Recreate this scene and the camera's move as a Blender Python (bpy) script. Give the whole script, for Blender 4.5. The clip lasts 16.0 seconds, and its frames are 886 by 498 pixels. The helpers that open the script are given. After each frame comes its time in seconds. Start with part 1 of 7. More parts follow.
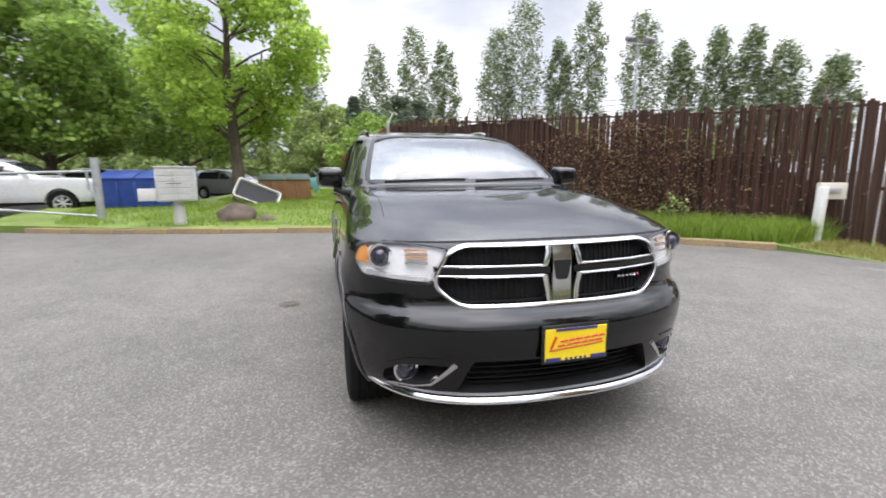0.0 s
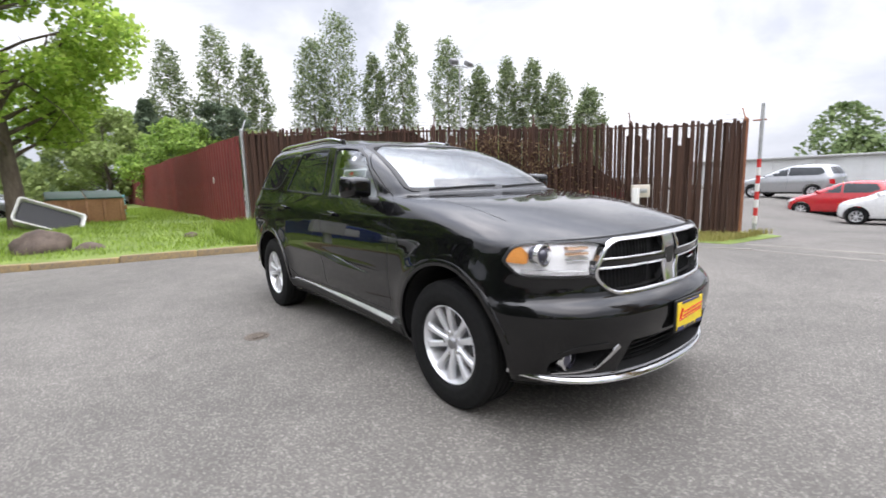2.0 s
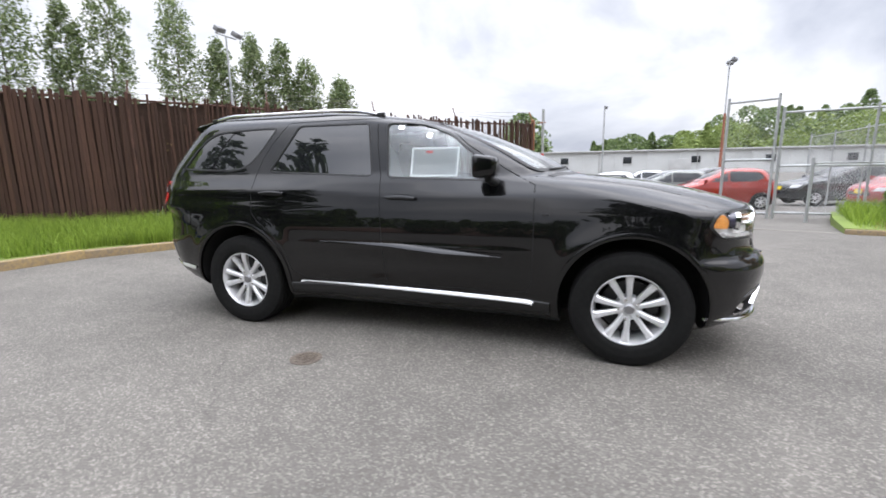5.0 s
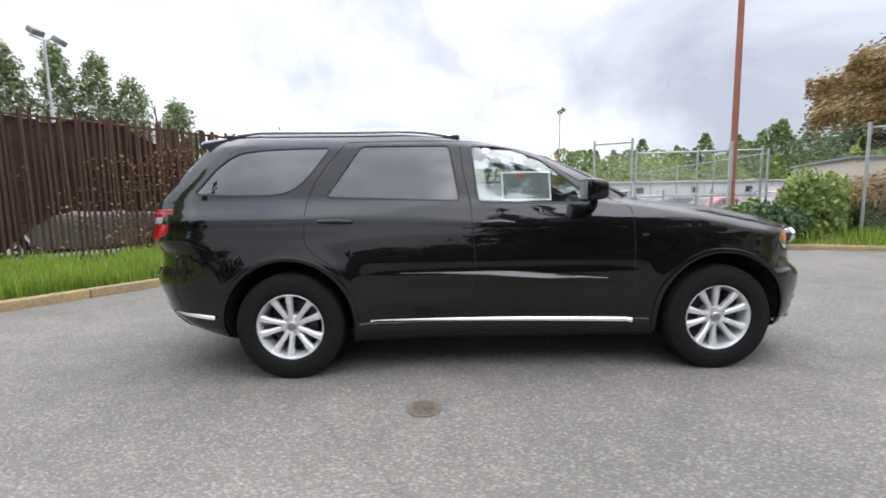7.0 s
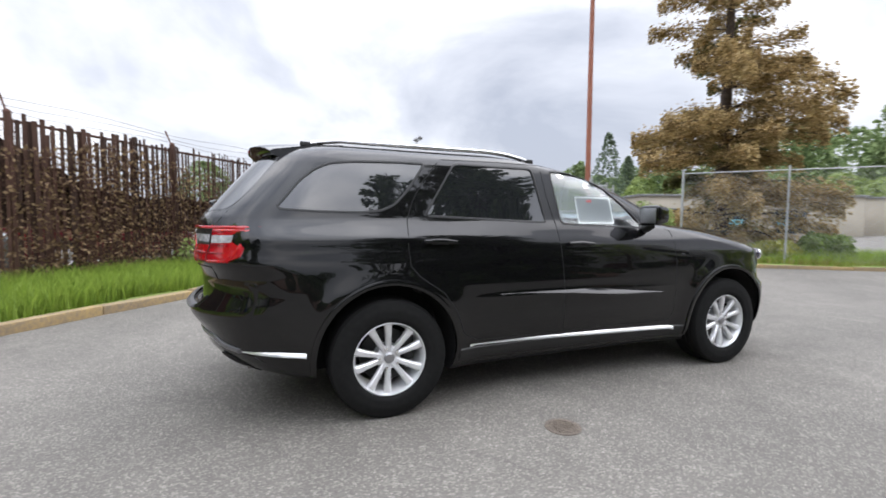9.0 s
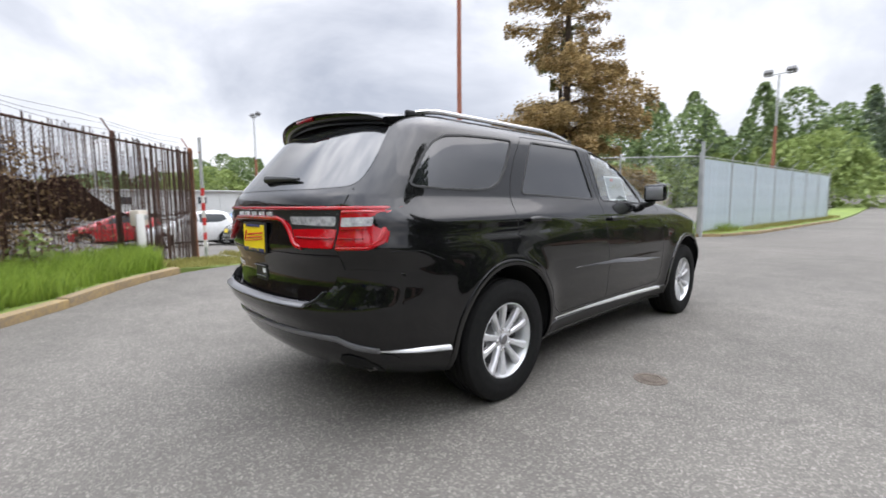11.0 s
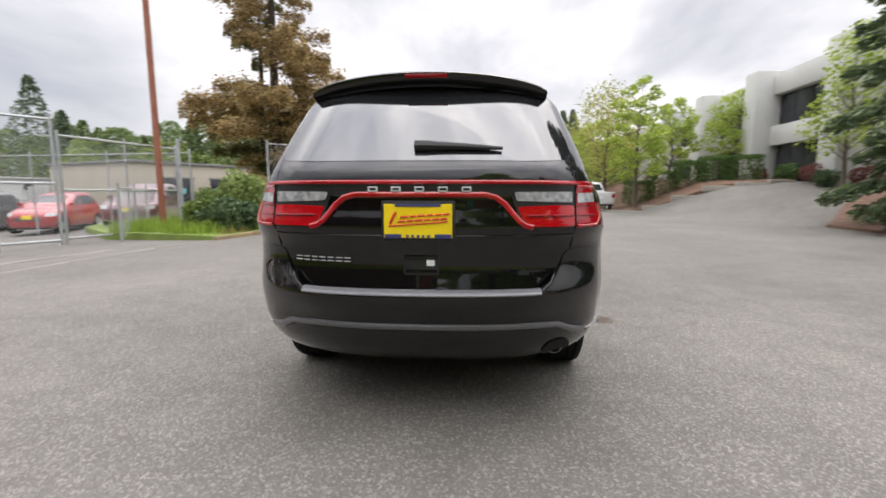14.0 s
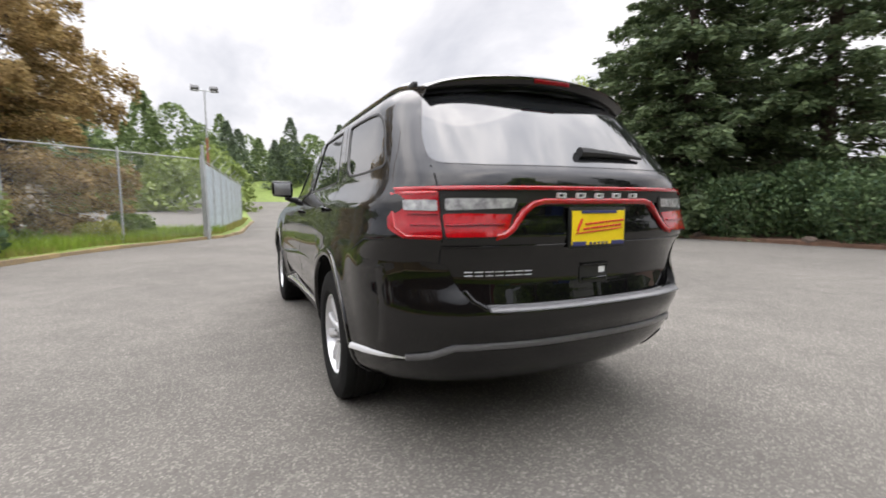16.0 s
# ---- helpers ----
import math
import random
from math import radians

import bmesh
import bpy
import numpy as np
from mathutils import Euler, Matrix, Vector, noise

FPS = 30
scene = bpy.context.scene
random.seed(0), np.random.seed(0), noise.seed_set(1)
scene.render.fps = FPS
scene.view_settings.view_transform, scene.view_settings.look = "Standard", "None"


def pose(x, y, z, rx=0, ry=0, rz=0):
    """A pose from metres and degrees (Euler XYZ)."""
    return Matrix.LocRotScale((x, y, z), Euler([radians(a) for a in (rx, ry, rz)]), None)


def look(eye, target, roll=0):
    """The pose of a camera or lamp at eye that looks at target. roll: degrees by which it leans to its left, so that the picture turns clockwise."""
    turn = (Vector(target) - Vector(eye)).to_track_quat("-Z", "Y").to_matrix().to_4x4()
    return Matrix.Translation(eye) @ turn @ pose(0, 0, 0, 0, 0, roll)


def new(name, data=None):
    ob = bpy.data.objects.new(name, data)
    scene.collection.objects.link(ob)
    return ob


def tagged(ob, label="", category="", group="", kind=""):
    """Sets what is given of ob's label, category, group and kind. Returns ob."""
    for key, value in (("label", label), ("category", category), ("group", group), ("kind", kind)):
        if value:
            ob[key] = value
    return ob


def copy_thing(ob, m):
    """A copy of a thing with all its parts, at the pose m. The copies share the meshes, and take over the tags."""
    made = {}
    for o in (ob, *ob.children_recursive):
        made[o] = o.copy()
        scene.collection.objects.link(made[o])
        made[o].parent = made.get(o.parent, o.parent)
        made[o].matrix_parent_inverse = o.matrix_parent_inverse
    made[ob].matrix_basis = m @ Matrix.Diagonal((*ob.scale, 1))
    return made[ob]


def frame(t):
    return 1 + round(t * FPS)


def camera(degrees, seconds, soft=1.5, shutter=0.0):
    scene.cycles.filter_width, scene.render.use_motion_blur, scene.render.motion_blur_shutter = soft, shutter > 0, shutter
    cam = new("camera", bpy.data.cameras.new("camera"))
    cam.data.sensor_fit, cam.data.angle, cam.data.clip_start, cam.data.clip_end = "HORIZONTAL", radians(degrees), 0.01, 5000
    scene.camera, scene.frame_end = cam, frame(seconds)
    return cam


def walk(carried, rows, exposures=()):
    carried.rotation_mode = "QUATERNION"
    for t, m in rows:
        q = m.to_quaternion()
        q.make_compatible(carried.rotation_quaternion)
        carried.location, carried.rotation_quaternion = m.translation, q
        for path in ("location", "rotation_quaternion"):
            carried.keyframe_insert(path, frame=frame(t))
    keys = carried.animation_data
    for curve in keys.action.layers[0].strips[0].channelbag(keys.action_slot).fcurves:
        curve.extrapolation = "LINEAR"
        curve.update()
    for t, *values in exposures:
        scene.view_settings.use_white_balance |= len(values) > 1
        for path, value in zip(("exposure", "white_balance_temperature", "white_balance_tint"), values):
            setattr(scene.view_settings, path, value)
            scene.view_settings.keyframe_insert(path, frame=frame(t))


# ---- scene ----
cam = camera(90.1, 16.0, soft=1.7, shutter=0.5)
PATH = [
    (0, (-1.016, -4.099, 1.313), (-0.52, -2.191, 0.981), -0.4),
    (0.5, (-1.414, -4.037, 1.315), (-0.718, -2.19, 0.993), -1.1),
    (1, (-1.764, -3.9, 1.316), (-0.89, -2.13, 0.994), -1.6),
    (1.5, (-2.112, -3.709, 1.308), (-1.033, -2.051, 1.011), -0.8),
    (2, (-2.473, -3.453, 1.311), (-1.248, -1.9, 1.014), -1.7),
    (2.5, (-2.765, -3.124, 1.315), (-1.411, -1.68, 1.031), -2.4),
    (3, (-3.073, -2.798, 1.31), (-1.558, -1.527, 1.015), -3.0),
    (3.5, (-3.302, -2.444, 1.296), (-1.653, -1.356, 0.984), -3.4),
    (4, (-3.505, -2.077, 1.294), (-1.751, -1.163, 1.001), -1.2),
    (4.2, (-3.604, -1.921, 1.299), (-1.82, -1.076, 0.979), -1.1),
    (6.3, (-4.004, -0.131, 1.275), (-2.029, 0.062, 1.024), -0.6),
    (6.5, (-4.009, 0.045, 1.263), (-2.024, 0.135, 1.032), -0.7),
    (7, (-3.98, 0.494, 1.261), (-1.993, 0.458, 1.03), -1.0),
    (7.5, (-3.898, 0.915, 1.259), (-1.919, 0.746, 1.029), -0.8),
    (8, (-3.848, 1.372, 1.256), (-1.892, 0.995, 1.083), -1.2),
    (8.5, (-3.712, 1.826, 1.234), (-1.802, 1.254, 1.072), -1.3),
    (9, (-3.588, 2.239, 1.254), (-1.737, 1.494, 1.121), 0.4),
    (9.2, (-3.526, 2.418, 1.235), (-1.714, 1.586, 1.084), -0.1),
    (11.3, (-2.387, 3.817, 1.217), (-1.071, 2.323, 1.023), -0.5),
    (11.5, (-2.247, 3.937, 1.211), (-1.033, 2.358, 1.026), -0.7),
    (12, (-1.894, 4.177, 1.195), (-0.841, 2.488, 1.0), -1.0),
    (12.5, (-1.503, 4.336, 1.187), (-0.626, 2.55, 0.993), -0.0),
    (13, (-1.094, 4.49, 1.172), (-0.391, 2.631, 0.953), -1.1),
    (13.5, (-0.647, 4.558, 1.157), (-0.205, 2.628, 0.879), -0.8),
    (14, (-0.216, 4.593, 1.157), (-0.101, 2.613, 0.902), 0.1),
    (14.5, (0.201, 4.564, 1.15), (0.084, 2.579, 0.935), -0.0),
    (15, (0.616, 4.47, 1.165), (0.275, 2.508, 0.986), 0.5),
    (15.5, (1.055, 4.348, 1.173), (0.441, 2.452, 0.995), -0.0),
    (16, (1.444, 4.129, 1.134), (0.593, 2.33, 0.935), -0.3),
]
walk(cam, [(t, look(eye, target, roll)) for t, eye, target, roll in PATH], [(0, 0.90, 6500, 16), (9.2, 0.88, 6450, 14), (11.5, 0.80, 6550, 14), (13.5, 0.76, 6900, 15), (16, 0.84, 6900, 15)])

# ---- light ----
world = bpy.data.worlds.new("sky")
scene.world = world
world.use_nodes = True
SUN_EL, SUN_AZ = 58, 200


def build_sky():
    nt = world.node_tree
    n, l = nt.nodes, nt.links
    n.clear()
    out, bg = n.new("ShaderNodeOutputWorld"), n.new("ShaderNodeBackground")
    sky = n.new("ShaderNodeTexSky")
    sky.sky_type, sky.sun_disc = "NISHITA", False
    sky.sun_elevation, sky.sun_rotation = radians(SUN_EL), radians(SUN_AZ)
    sky.air_density, sky.dust_density, sky.ozone_density = 1.0, 3.0, 1.0
    co, mp = n.new("ShaderNodeTexCoord"), n.new("ShaderNodeMapping")
    mp.inputs["Scale"].default_value = (1, 1, 1.7)
    mp.inputs["Rotation"].default_value = (0, 0, radians(-70))
    no = n.new("ShaderNodeTexNoise")
    no.inputs["Scale"].default_value, no.inputs["Detail"].default_value = 1.9, 8
    no.inputs["Roughness"].default_value, no.inputs["Distortion"].default_value = 0.55, 0.35
    ramp = n.new("ShaderNodeValToRGB")
    e = ramp.color_ramp.elements
    e[0].position, e[0].color = 0.34, (2.95, 3.25, 3.75, 1)
    e[1].position, e[1].color = 0.66, (7.2, 7.4, 7.6, 1)
    e.new(0.50).color = (4.55, 4.85, 5.25, 1)
    sep, high, mul = n.new("ShaderNodeSeparateXYZ"), n.new("ShaderNodeMapRange"), n.new("ShaderNodeVectorMath")
    high.inputs["From Min"].default_value, high.inputs["From Max"].default_value = 0.40, 0.95
    high.inputs["To Min"].default_value, high.inputs["To Max"].default_value = 1.0, 5.4
    mul.operation = "SCALE"
    mix = n.new("ShaderNodeMixRGB")
    mix.inputs["Fac"].default_value = 0.92
    l.new(co.outputs["Generated"], mp.inputs["Vector"])
    l.new(mp.outputs["Vector"], no.inputs["Vector"])
    l.new(no.outputs["Fac"], ramp.inputs["Fac"])
    l.new(sky.outputs["Color"], mix.inputs["Color1"])
    l.new(co.outputs["Generated"], sep.inputs["Vector"])
    l.new(sep.outputs["Z"], high.inputs["Value"])
    l.new(ramp.outputs["Color"], mul.inputs[0])
    l.new(high.outputs["Result"], mul.inputs["Scale"])
    l.new(mul.outputs["Vector"], mix.inputs["Color2"])
    l.new(mix.outputs["Color"], bg.inputs["Color"])
    bg.inputs["Strength"].default_value = 0.105
    l.new(bg.outputs["Background"], out.inputs["Surface"])


build_sky()
sun_data = bpy.data.lights.new("sun", "SUN")
sun_data.energy, sun_data.angle, sun_data.color = 0.5, radians(60), (1.0, 0.97, 0.92)
sun = new("sun", sun_data)
sun.matrix_world = look((0, 0, 0), (-math.sin(radians(SUN_AZ)), -math.cos(radians(SUN_AZ)), -math.tan(radians(SUN_EL))))

# ---- materials ----


def surf(name, c1, c2=None, scale=8.0, rough=0.6, bump=0.0, metal=0.0, coat=0.0, fine=0.0, vary=0.0, spec=0.5,
         trans=0.0, ior=1.45, stretch=(1, 1, 1), rough2=None, emit=None, sub=0.0, coat_ior=1.5):
    """A node material: two colours by noise at two scales, bump, and a shift from piece to piece."""
    m = bpy.data.materials.new(name)
    m.use_nodes = True
    nt = m.node_tree
    n, l = nt.nodes, nt.links
    b = n["Principled BSDF"]
    b.inputs["Metallic"].default_value, b.inputs["Roughness"].default_value = metal, rough
    b.inputs["Coat Weight"].default_value, b.inputs["Coat Roughness"].default_value = coat, 0.02
    b.inputs["Coat IOR"].default_value = coat_ior
    b.inputs["Specular IOR Level"].default_value = spec
    b.inputs["Transmission Weight"].default_value, b.inputs["IOR"].default_value = trans, ior
    if emit:
        b.inputs["Emission Color"].default_value, b.inputs["Emission Strength"].default_value = (*emit[:3], 1), emit[3]
    c1 = (*c1, 1)
    c2 = (*(c2 or c1[:3]), 1)
    co, mp = n.new("ShaderNodeTexCoord"), n.new("ShaderNodeMapping")
    mp.inputs["Scale"].default_value = stretch
    l.new(co.outputs["Object"], mp.inputs["Vector"])
    big, small = n.new("ShaderNodeTexNoise"), n.new("ShaderNodeTexNoise")
    big.inputs["Scale"].default_value, big.inputs["Detail"].default_value = scale, 5
    small.inputs["Scale"].default_value, small.inputs["Detail"].default_value = fine or scale * 9, 3
    for t in (big, small):
        l.new(mp.outputs["Vector"], t.inputs["Vector"])
    add = n.new("ShaderNodeMath")
    add.operation = "MULTIPLY_ADD"
    add.inputs[1].default_value = 0.4
    l.new(small.outputs["Fac"], add.inputs[0])
    half = n.new("ShaderNodeMath")
    half.operation = "MULTIPLY"
    half.inputs[1].default_value = 0.6
    l.new(big.outputs["Fac"], half.inputs[0])
    l.new(half.outputs[0], add.inputs[2])
    ramp = n.new("ShaderNodeValToRGB")
    ramp.color_ramp.elements[0].position, ramp.color_ramp.elements[0].color = 0.36, c1
    ramp.color_ramp.elements[1].position, ramp.color_ramp.elements[1].color = 0.64, c2
    l.new(add.outputs[0], ramp.inputs["Fac"])
    col = ramp.outputs["Color"]
    if vary:
        info, hsv = n.new("ShaderNodeObjectInfo"), n.new("ShaderNodeHueSaturation")
        mr = n.new("ShaderNodeMapRange")
        mr.inputs["To Min"].default_value, mr.inputs["To Max"].default_value = 1 - vary, 1 + vary
        l.new(info.outputs["Random"], mr.inputs["Value"])
        l.new(mr.outputs["Result"], hsv.inputs["Value"])
        l.new(col, hsv.inputs["Color"])
        col = hsv.outputs["Color"]
    l.new(col, b.inputs["Base Color"])
    if rough2 is not None:
        mr = n.new("ShaderNodeMapRange")
        mr.inputs["From Min"].default_value, mr.inputs["From Max"].default_value = 0.35, 0.65
        mr.inputs["To Min"].default_value, mr.inputs["To Max"].default_value = rough, rough2
        l.new(big.outputs["Fac"], mr.inputs["Value"])
        l.new(mr.outputs["Result"], b.inputs["Roughness"])
    if bump:
        bp = n.new("ShaderNodeBump")
        bp.inputs["Strength"].default_value, bp.inputs["Distance"].default_value = bump, 0.01
        l.new(add.outputs[0], bp.inputs["Height"])
        l.new(bp.outputs["Normal"], b.inputs["Normal"])
    return m


def leafy(name, c1, c2, gloss=0.45, through_light=0.35):
    """Leaves: each one its own shade, letting some light through."""
    m = bpy.data.materials.new(name)
    m.use_nodes = True
    n, l = m.node_tree.nodes, m.node_tree.links
    b, out = n["Principled BSDF"], n["Material Output"]
    geo, ramp = n.new("ShaderNodeNewGeometry"), n.new("ShaderNodeValToRGB")
    ramp.color_ramp.elements[0].color, ramp.color_ramp.elements[1].color = (*c1, 1), (*c2, 1)
    l.new(geo.outputs["Random Per Island"], ramp.inputs["Fac"])
    l.new(ramp.outputs["Color"], b.inputs["Base Color"])
    b.inputs["Roughness"].default_value = gloss
    b.inputs["Specular IOR Level"].default_value = 0.3
    tr, mx = n.new("ShaderNodeBsdfTranslucent"), n.new("ShaderNodeMixShader")
    l.new(ramp.outputs["Color"], tr.inputs["Color"])
    mx.inputs["Fac"].default_value = through_light
    l.new(b.outputs["BSDF"], mx.inputs[1])
    l.new(tr.outputs["BSDF"], mx.inputs[2])
    l.new(mx.outputs["Shader"], out.inputs["Surface"])
    return m


def asphalt_material():
    """Worn grey asphalt: pale aggregate, darker patches and fine cracks."""
    m = bpy.data.materials.new("asphalt")
    m.use_nodes = True
    n, l = m.node_tree.nodes, m.node_tree.links
    b = n["Principled BSDF"]
    co = n.new("ShaderNodeTexCoord")
    vor = n.new("ShaderNodeTexVoronoi")
    vor.inputs["Scale"].default_value = 95
    big, mid, fine = (n.new("ShaderNodeTexNoise") for _ in range(3))
    for t, s, d in ((big, 0.35, 4), (mid, 3.0, 5), (fine, 160, 2)):
        t.inputs["Scale"].default_value, t.inputs["Detail"].default_value = s, d
        l.new(co.outputs["Object"], t.inputs["Vector"])
    l.new(co.outputs["Object"], vor.inputs["Vector"])
    stone = n.new("ShaderNodeValToRGB")
    e = stone.color_ramp.elements
    e[0].position, e[0].color = 0.15, (0.102, 0.095, 0.084, 1)
    e[1].position, e[1].color = 0.95, (0.232, 0.217, 0.193, 1)
    mid_e = e.new(0.62)
    mid_e.color = (0.131, 0.122, 0.108, 1)
    l.new(vor.outputs["Color"], stone.inputs["Fac"])
    patch_ramp = n.new("ShaderNodeMapRange")
    patch_ramp.inputs["From Min"].default_value, patch_ramp.inputs["From Max"].default_value = 0.3, 0.7
    patch_ramp.inputs["To Min"].default_value, patch_ramp.inputs["To Max"].default_value = 0.82, 1.16
    l.new(big.outputs["Fac"], patch_ramp.inputs["Value"])
    mid_ramp = n.new("ShaderNodeMapRange")
    mid_ramp.inputs["From Min"].default_value, mid_ramp.inputs["From Max"].default_value = 0.3, 0.7
    mid_ramp.inputs["To Min"].default_value, mid_ramp.inputs["To Max"].default_value = 0.9, 1.1
    l.new(mid.outputs["Fac"], mid_ramp.inputs["Value"])
    mul = n.new("ShaderNodeMath")
    mul.operation = "MULTIPLY"
    l.new(patch_ramp.outputs["Result"], mul.inputs[0])
    l.new(mid_ramp.outputs["Result"], mul.inputs[1])
    crack = n.new("ShaderNodeTexVoronoi")
    crack.feature = "DISTANCE_TO_EDGE"
    crack.inputs["Scale"].default_value = 0.33
    warp = n.new("ShaderNodeMixRGB")
    warp.inputs["Fac"].default_value = 0.22
    warpn = n.new("ShaderNodeTexNoise")
    warpn.inputs["Scale"].default_value, warpn.inputs["Detail"].default_value = 2.2, 6
    l.new(co.outputs["Object"], warpn.inputs["Vector"])
    l.new(co.outputs["Object"], warp.inputs["Color1"])
    l.new(warpn.outputs["Color"], warp.inputs["Color2"])
    l.new(warp.outputs["Color"], crack.inputs["Vector"])
    line = n.new("ShaderNodeMapRange")
    line.inputs["From Min"].default_value, line.inputs["From Max"].default_value = 0.0, 0.004
    line.inputs["To Min"].default_value, line.inputs["To Max"].default_value = 0.74, 1.0
    l.new(crack.outputs["Distance"], line.inputs["Value"])
    gate = n.new("ShaderNodeMapRange")
    gate.inputs["From Min"].default_value, gate.inputs["From Max"].default_value = 0.52, 0.62
    l.new(big.outputs["Fac"], gate.inputs["Value"])
    lined = n.new("ShaderNodeMix")
    lined.inputs["A"].default_value = 1.0
    l.new(gate.outputs["Result"], lined.inputs["Factor"])
    l.new(line.outputs["Result"], lined.inputs["B"])
    mul2 = n.new("ShaderNodeMath")
    mul2.operation = "MULTIPLY"
    l.new(mul.outputs[0], mul2.inputs[0])
    l.new(lined.outputs["Result"], mul2.inputs[1])
    hsv = n.new("ShaderNodeHueSaturation")
    l.new(stone.outputs["Color"], hsv.inputs["Color"])
    l.new(mul2.outputs[0], hsv.inputs["Value"])
    l.new(hsv.outputs["Color"], b.inputs["Base Color"])
    b.inputs["Roughness"].default_value = 0.88
    b.inputs["Specular IOR Level"].default_value = 0.35
    bp = n.new("ShaderNodeBump")
    bp.inputs["Strength"].default_value, bp.inputs["Distance"].default_value = 0.25, 0.004
    l.new(vor.outputs["Distance"], bp.inputs["Height"])
    l.new(bp.outputs["Normal"], b.inputs["Normal"])
    return m


M = dict(
    asphalt=asphalt_material(),
    kerb=surf("kerb_paint", (0.17, 0.135, 0.10), (0.36, 0.25, 0.10), 1.3, 0.8, 0.4, fine=30),
    kerb_plain=surf("kerb_concrete", (0.24, 0.23, 0.2), (0.36, 0.33, 0.28), 3, 0.85, 0.4, fine=40),
    gutter=surf("gutter_concrete", (0.16, 0.15, 0.13), (0.23, 0.215, 0.185), 3, 0.85, 0.4, fine=40),
    turf=surf("turf", (0.10, 0.14, 0.03), (0.20, 0.27, 0.055), 1.1, 0.9, 0.8, fine=45),
    bark_mulch=surf("bark_mulch", (0.09, 0.05, 0.034), (0.18, 0.105, 0.07), 6, 0.95, 0.8, fine=70),
    paint=surf("black_paint", (0.0022, 0.0022, 0.0025), (0.0032, 0.0032, 0.0035), 20, 0.35, coat=1.0, spec=0.05, coat_ior=1.52),
    satin=surf("satin_black", (0.012, 0.012, 0.012), (0.018, 0.018, 0.018), 60, 0.42, 0.05),
    rubber=surf("rubber", (0.008, 0.008, 0.008), (0.012, 0.012, 0.0115), 30, 0.85, 0.15, spec=0.2),
    cavity=surf("dark_liner", (0.006, 0.006, 0.006), (0.012, 0.012, 0.012), 10, 0.95),
    chrome=surf("chrome", (0.78, 0.78, 0.79), (0.86, 0.86, 0.87), 14, 0.07, metal=1.0),
    alloy=surf("alloy", (0.66, 0.665, 0.67), (0.74, 0.74, 0.75), 14, 0.3, metal=0.45, coat=0.6),
    bright=surf("bright_trim", (0.74, 0.74, 0.74), (0.82, 0.82, 0.82), 14, 0.2, metal=0.6, coat=0.8),
    steel=surf("steel", (0.22, 0.22, 0.22), (0.36, 0.35, 0.34), 18, 0.42, metal=1.0),
    galv=surf("galvanised_steel", (0.36, 0.37, 0.37), (0.5, 0.51, 0.51), 5, 0.55, 0.1, metal=0.6),
    rust=surf("rusty_steel", (0.18, 0.07, 0.035), (0.30, 0.13, 0.07), 4, 0.8, 0.3),
    glass=surf("clear_glass", (0.84, 0.91, 0.90), None, 4, 0.0, trans=1.0, ior=1.75),
    shield=surf("windshield_glass", (0.84, 0.91, 0.90), None, 4, 0.0, trans=1.0, ior=1.95),
    tint=surf("privacy_glass", (0.010, 0.011, 0.012), (0.013, 0.014, 0.015), 4, 0.0, ior=1.95),
    lens=surf("clear_lens", (0.97, 0.97, 0.97), None, 4, 0.0, trans=1.0, ior=1.2),
    amber=surf("amber_lens", (0.60, 0.24, 0.06), (0.66, 0.30, 0.08), 40, 0.2, coat=0.3),
    red_lens=surf("red_lens", (0.30, 0.002, 0.005), (0.46, 0.004, 0.008), 70, 0.12, coat=1.0, spec=0.3),
    red_dark=surf("dark_red_lens", (0.15, 0.002, 0.005), (0.22, 0.004, 0.008), 50, 0.14, coat=0.3, spec=0.3),
    lamp_white=surf("frosted_lens", (0.42, 0.42, 0.43), (0.60, 0.60, 0.60), 60, 0.2, coat=0.5),
    clear_lens=surf("clear_lens", (0.16, 0.16, 0.17), (0.50, 0.50, 0.50), 35, 0.15, coat=0.4),
    reflector=surf("reflector", (0.78, 0.79, 0.8), (0.9, 0.9, 0.91), 25, 0.3, metal=0.15, coat=0.6),
    yellow=surf("plate_yellow", (0.78, 0.56, 0.01), (0.86, 0.64, 0.02), 14, 0.35),
    red_ink=surf("red_ink", (0.55, 0.03, 0.02), (0.62, 0.04, 0.03), 20, 0.4),
    dark_ink=surf("dark_ink", (0.03, 0.035, 0.12), (0.05, 0.05, 0.15), 20, 0.45),
    paper=surf("paper", (0.72, 0.73, 0.73), (0.8, 0.8, 0.8), 9, 0.7),
    cloth=surf("grey_cloth", (0.16, 0.16, 0.155), (0.24, 0.235, 0.225), 30, 0.9, 0.2),
)

# ---- mesh helpers ----


def part(name, bm, material, parent=None, label="", smooth=32):
    """Links a bmesh as one mesh object, under a thing or a part if one is given."""
    bmesh.ops.recalc_face_normals(bm, faces=bm.faces)
    me = bpy.data.meshes.new(name)
    for f in bm.faces:
        f.smooth = True
    bm.to_mesh(me)
    bm.free()
    for m in material if isinstance(material, (list, tuple)) else [material]:
        me.materials.append(m)
    if smooth:
        me.set_sharp_from_angle(angle=radians(smooth))
    ob = new(name, me)
    ob.parent = parent
    if label:
        ob["label"] = label
    return ob


def root(name, place, label, category, group="", turn=0):
    ob = new(name)
    ob.empty_display_size = 0.2
    ob.matrix_basis = pose(*place, 0, 0, turn)
    return tagged(ob, label, category, group)


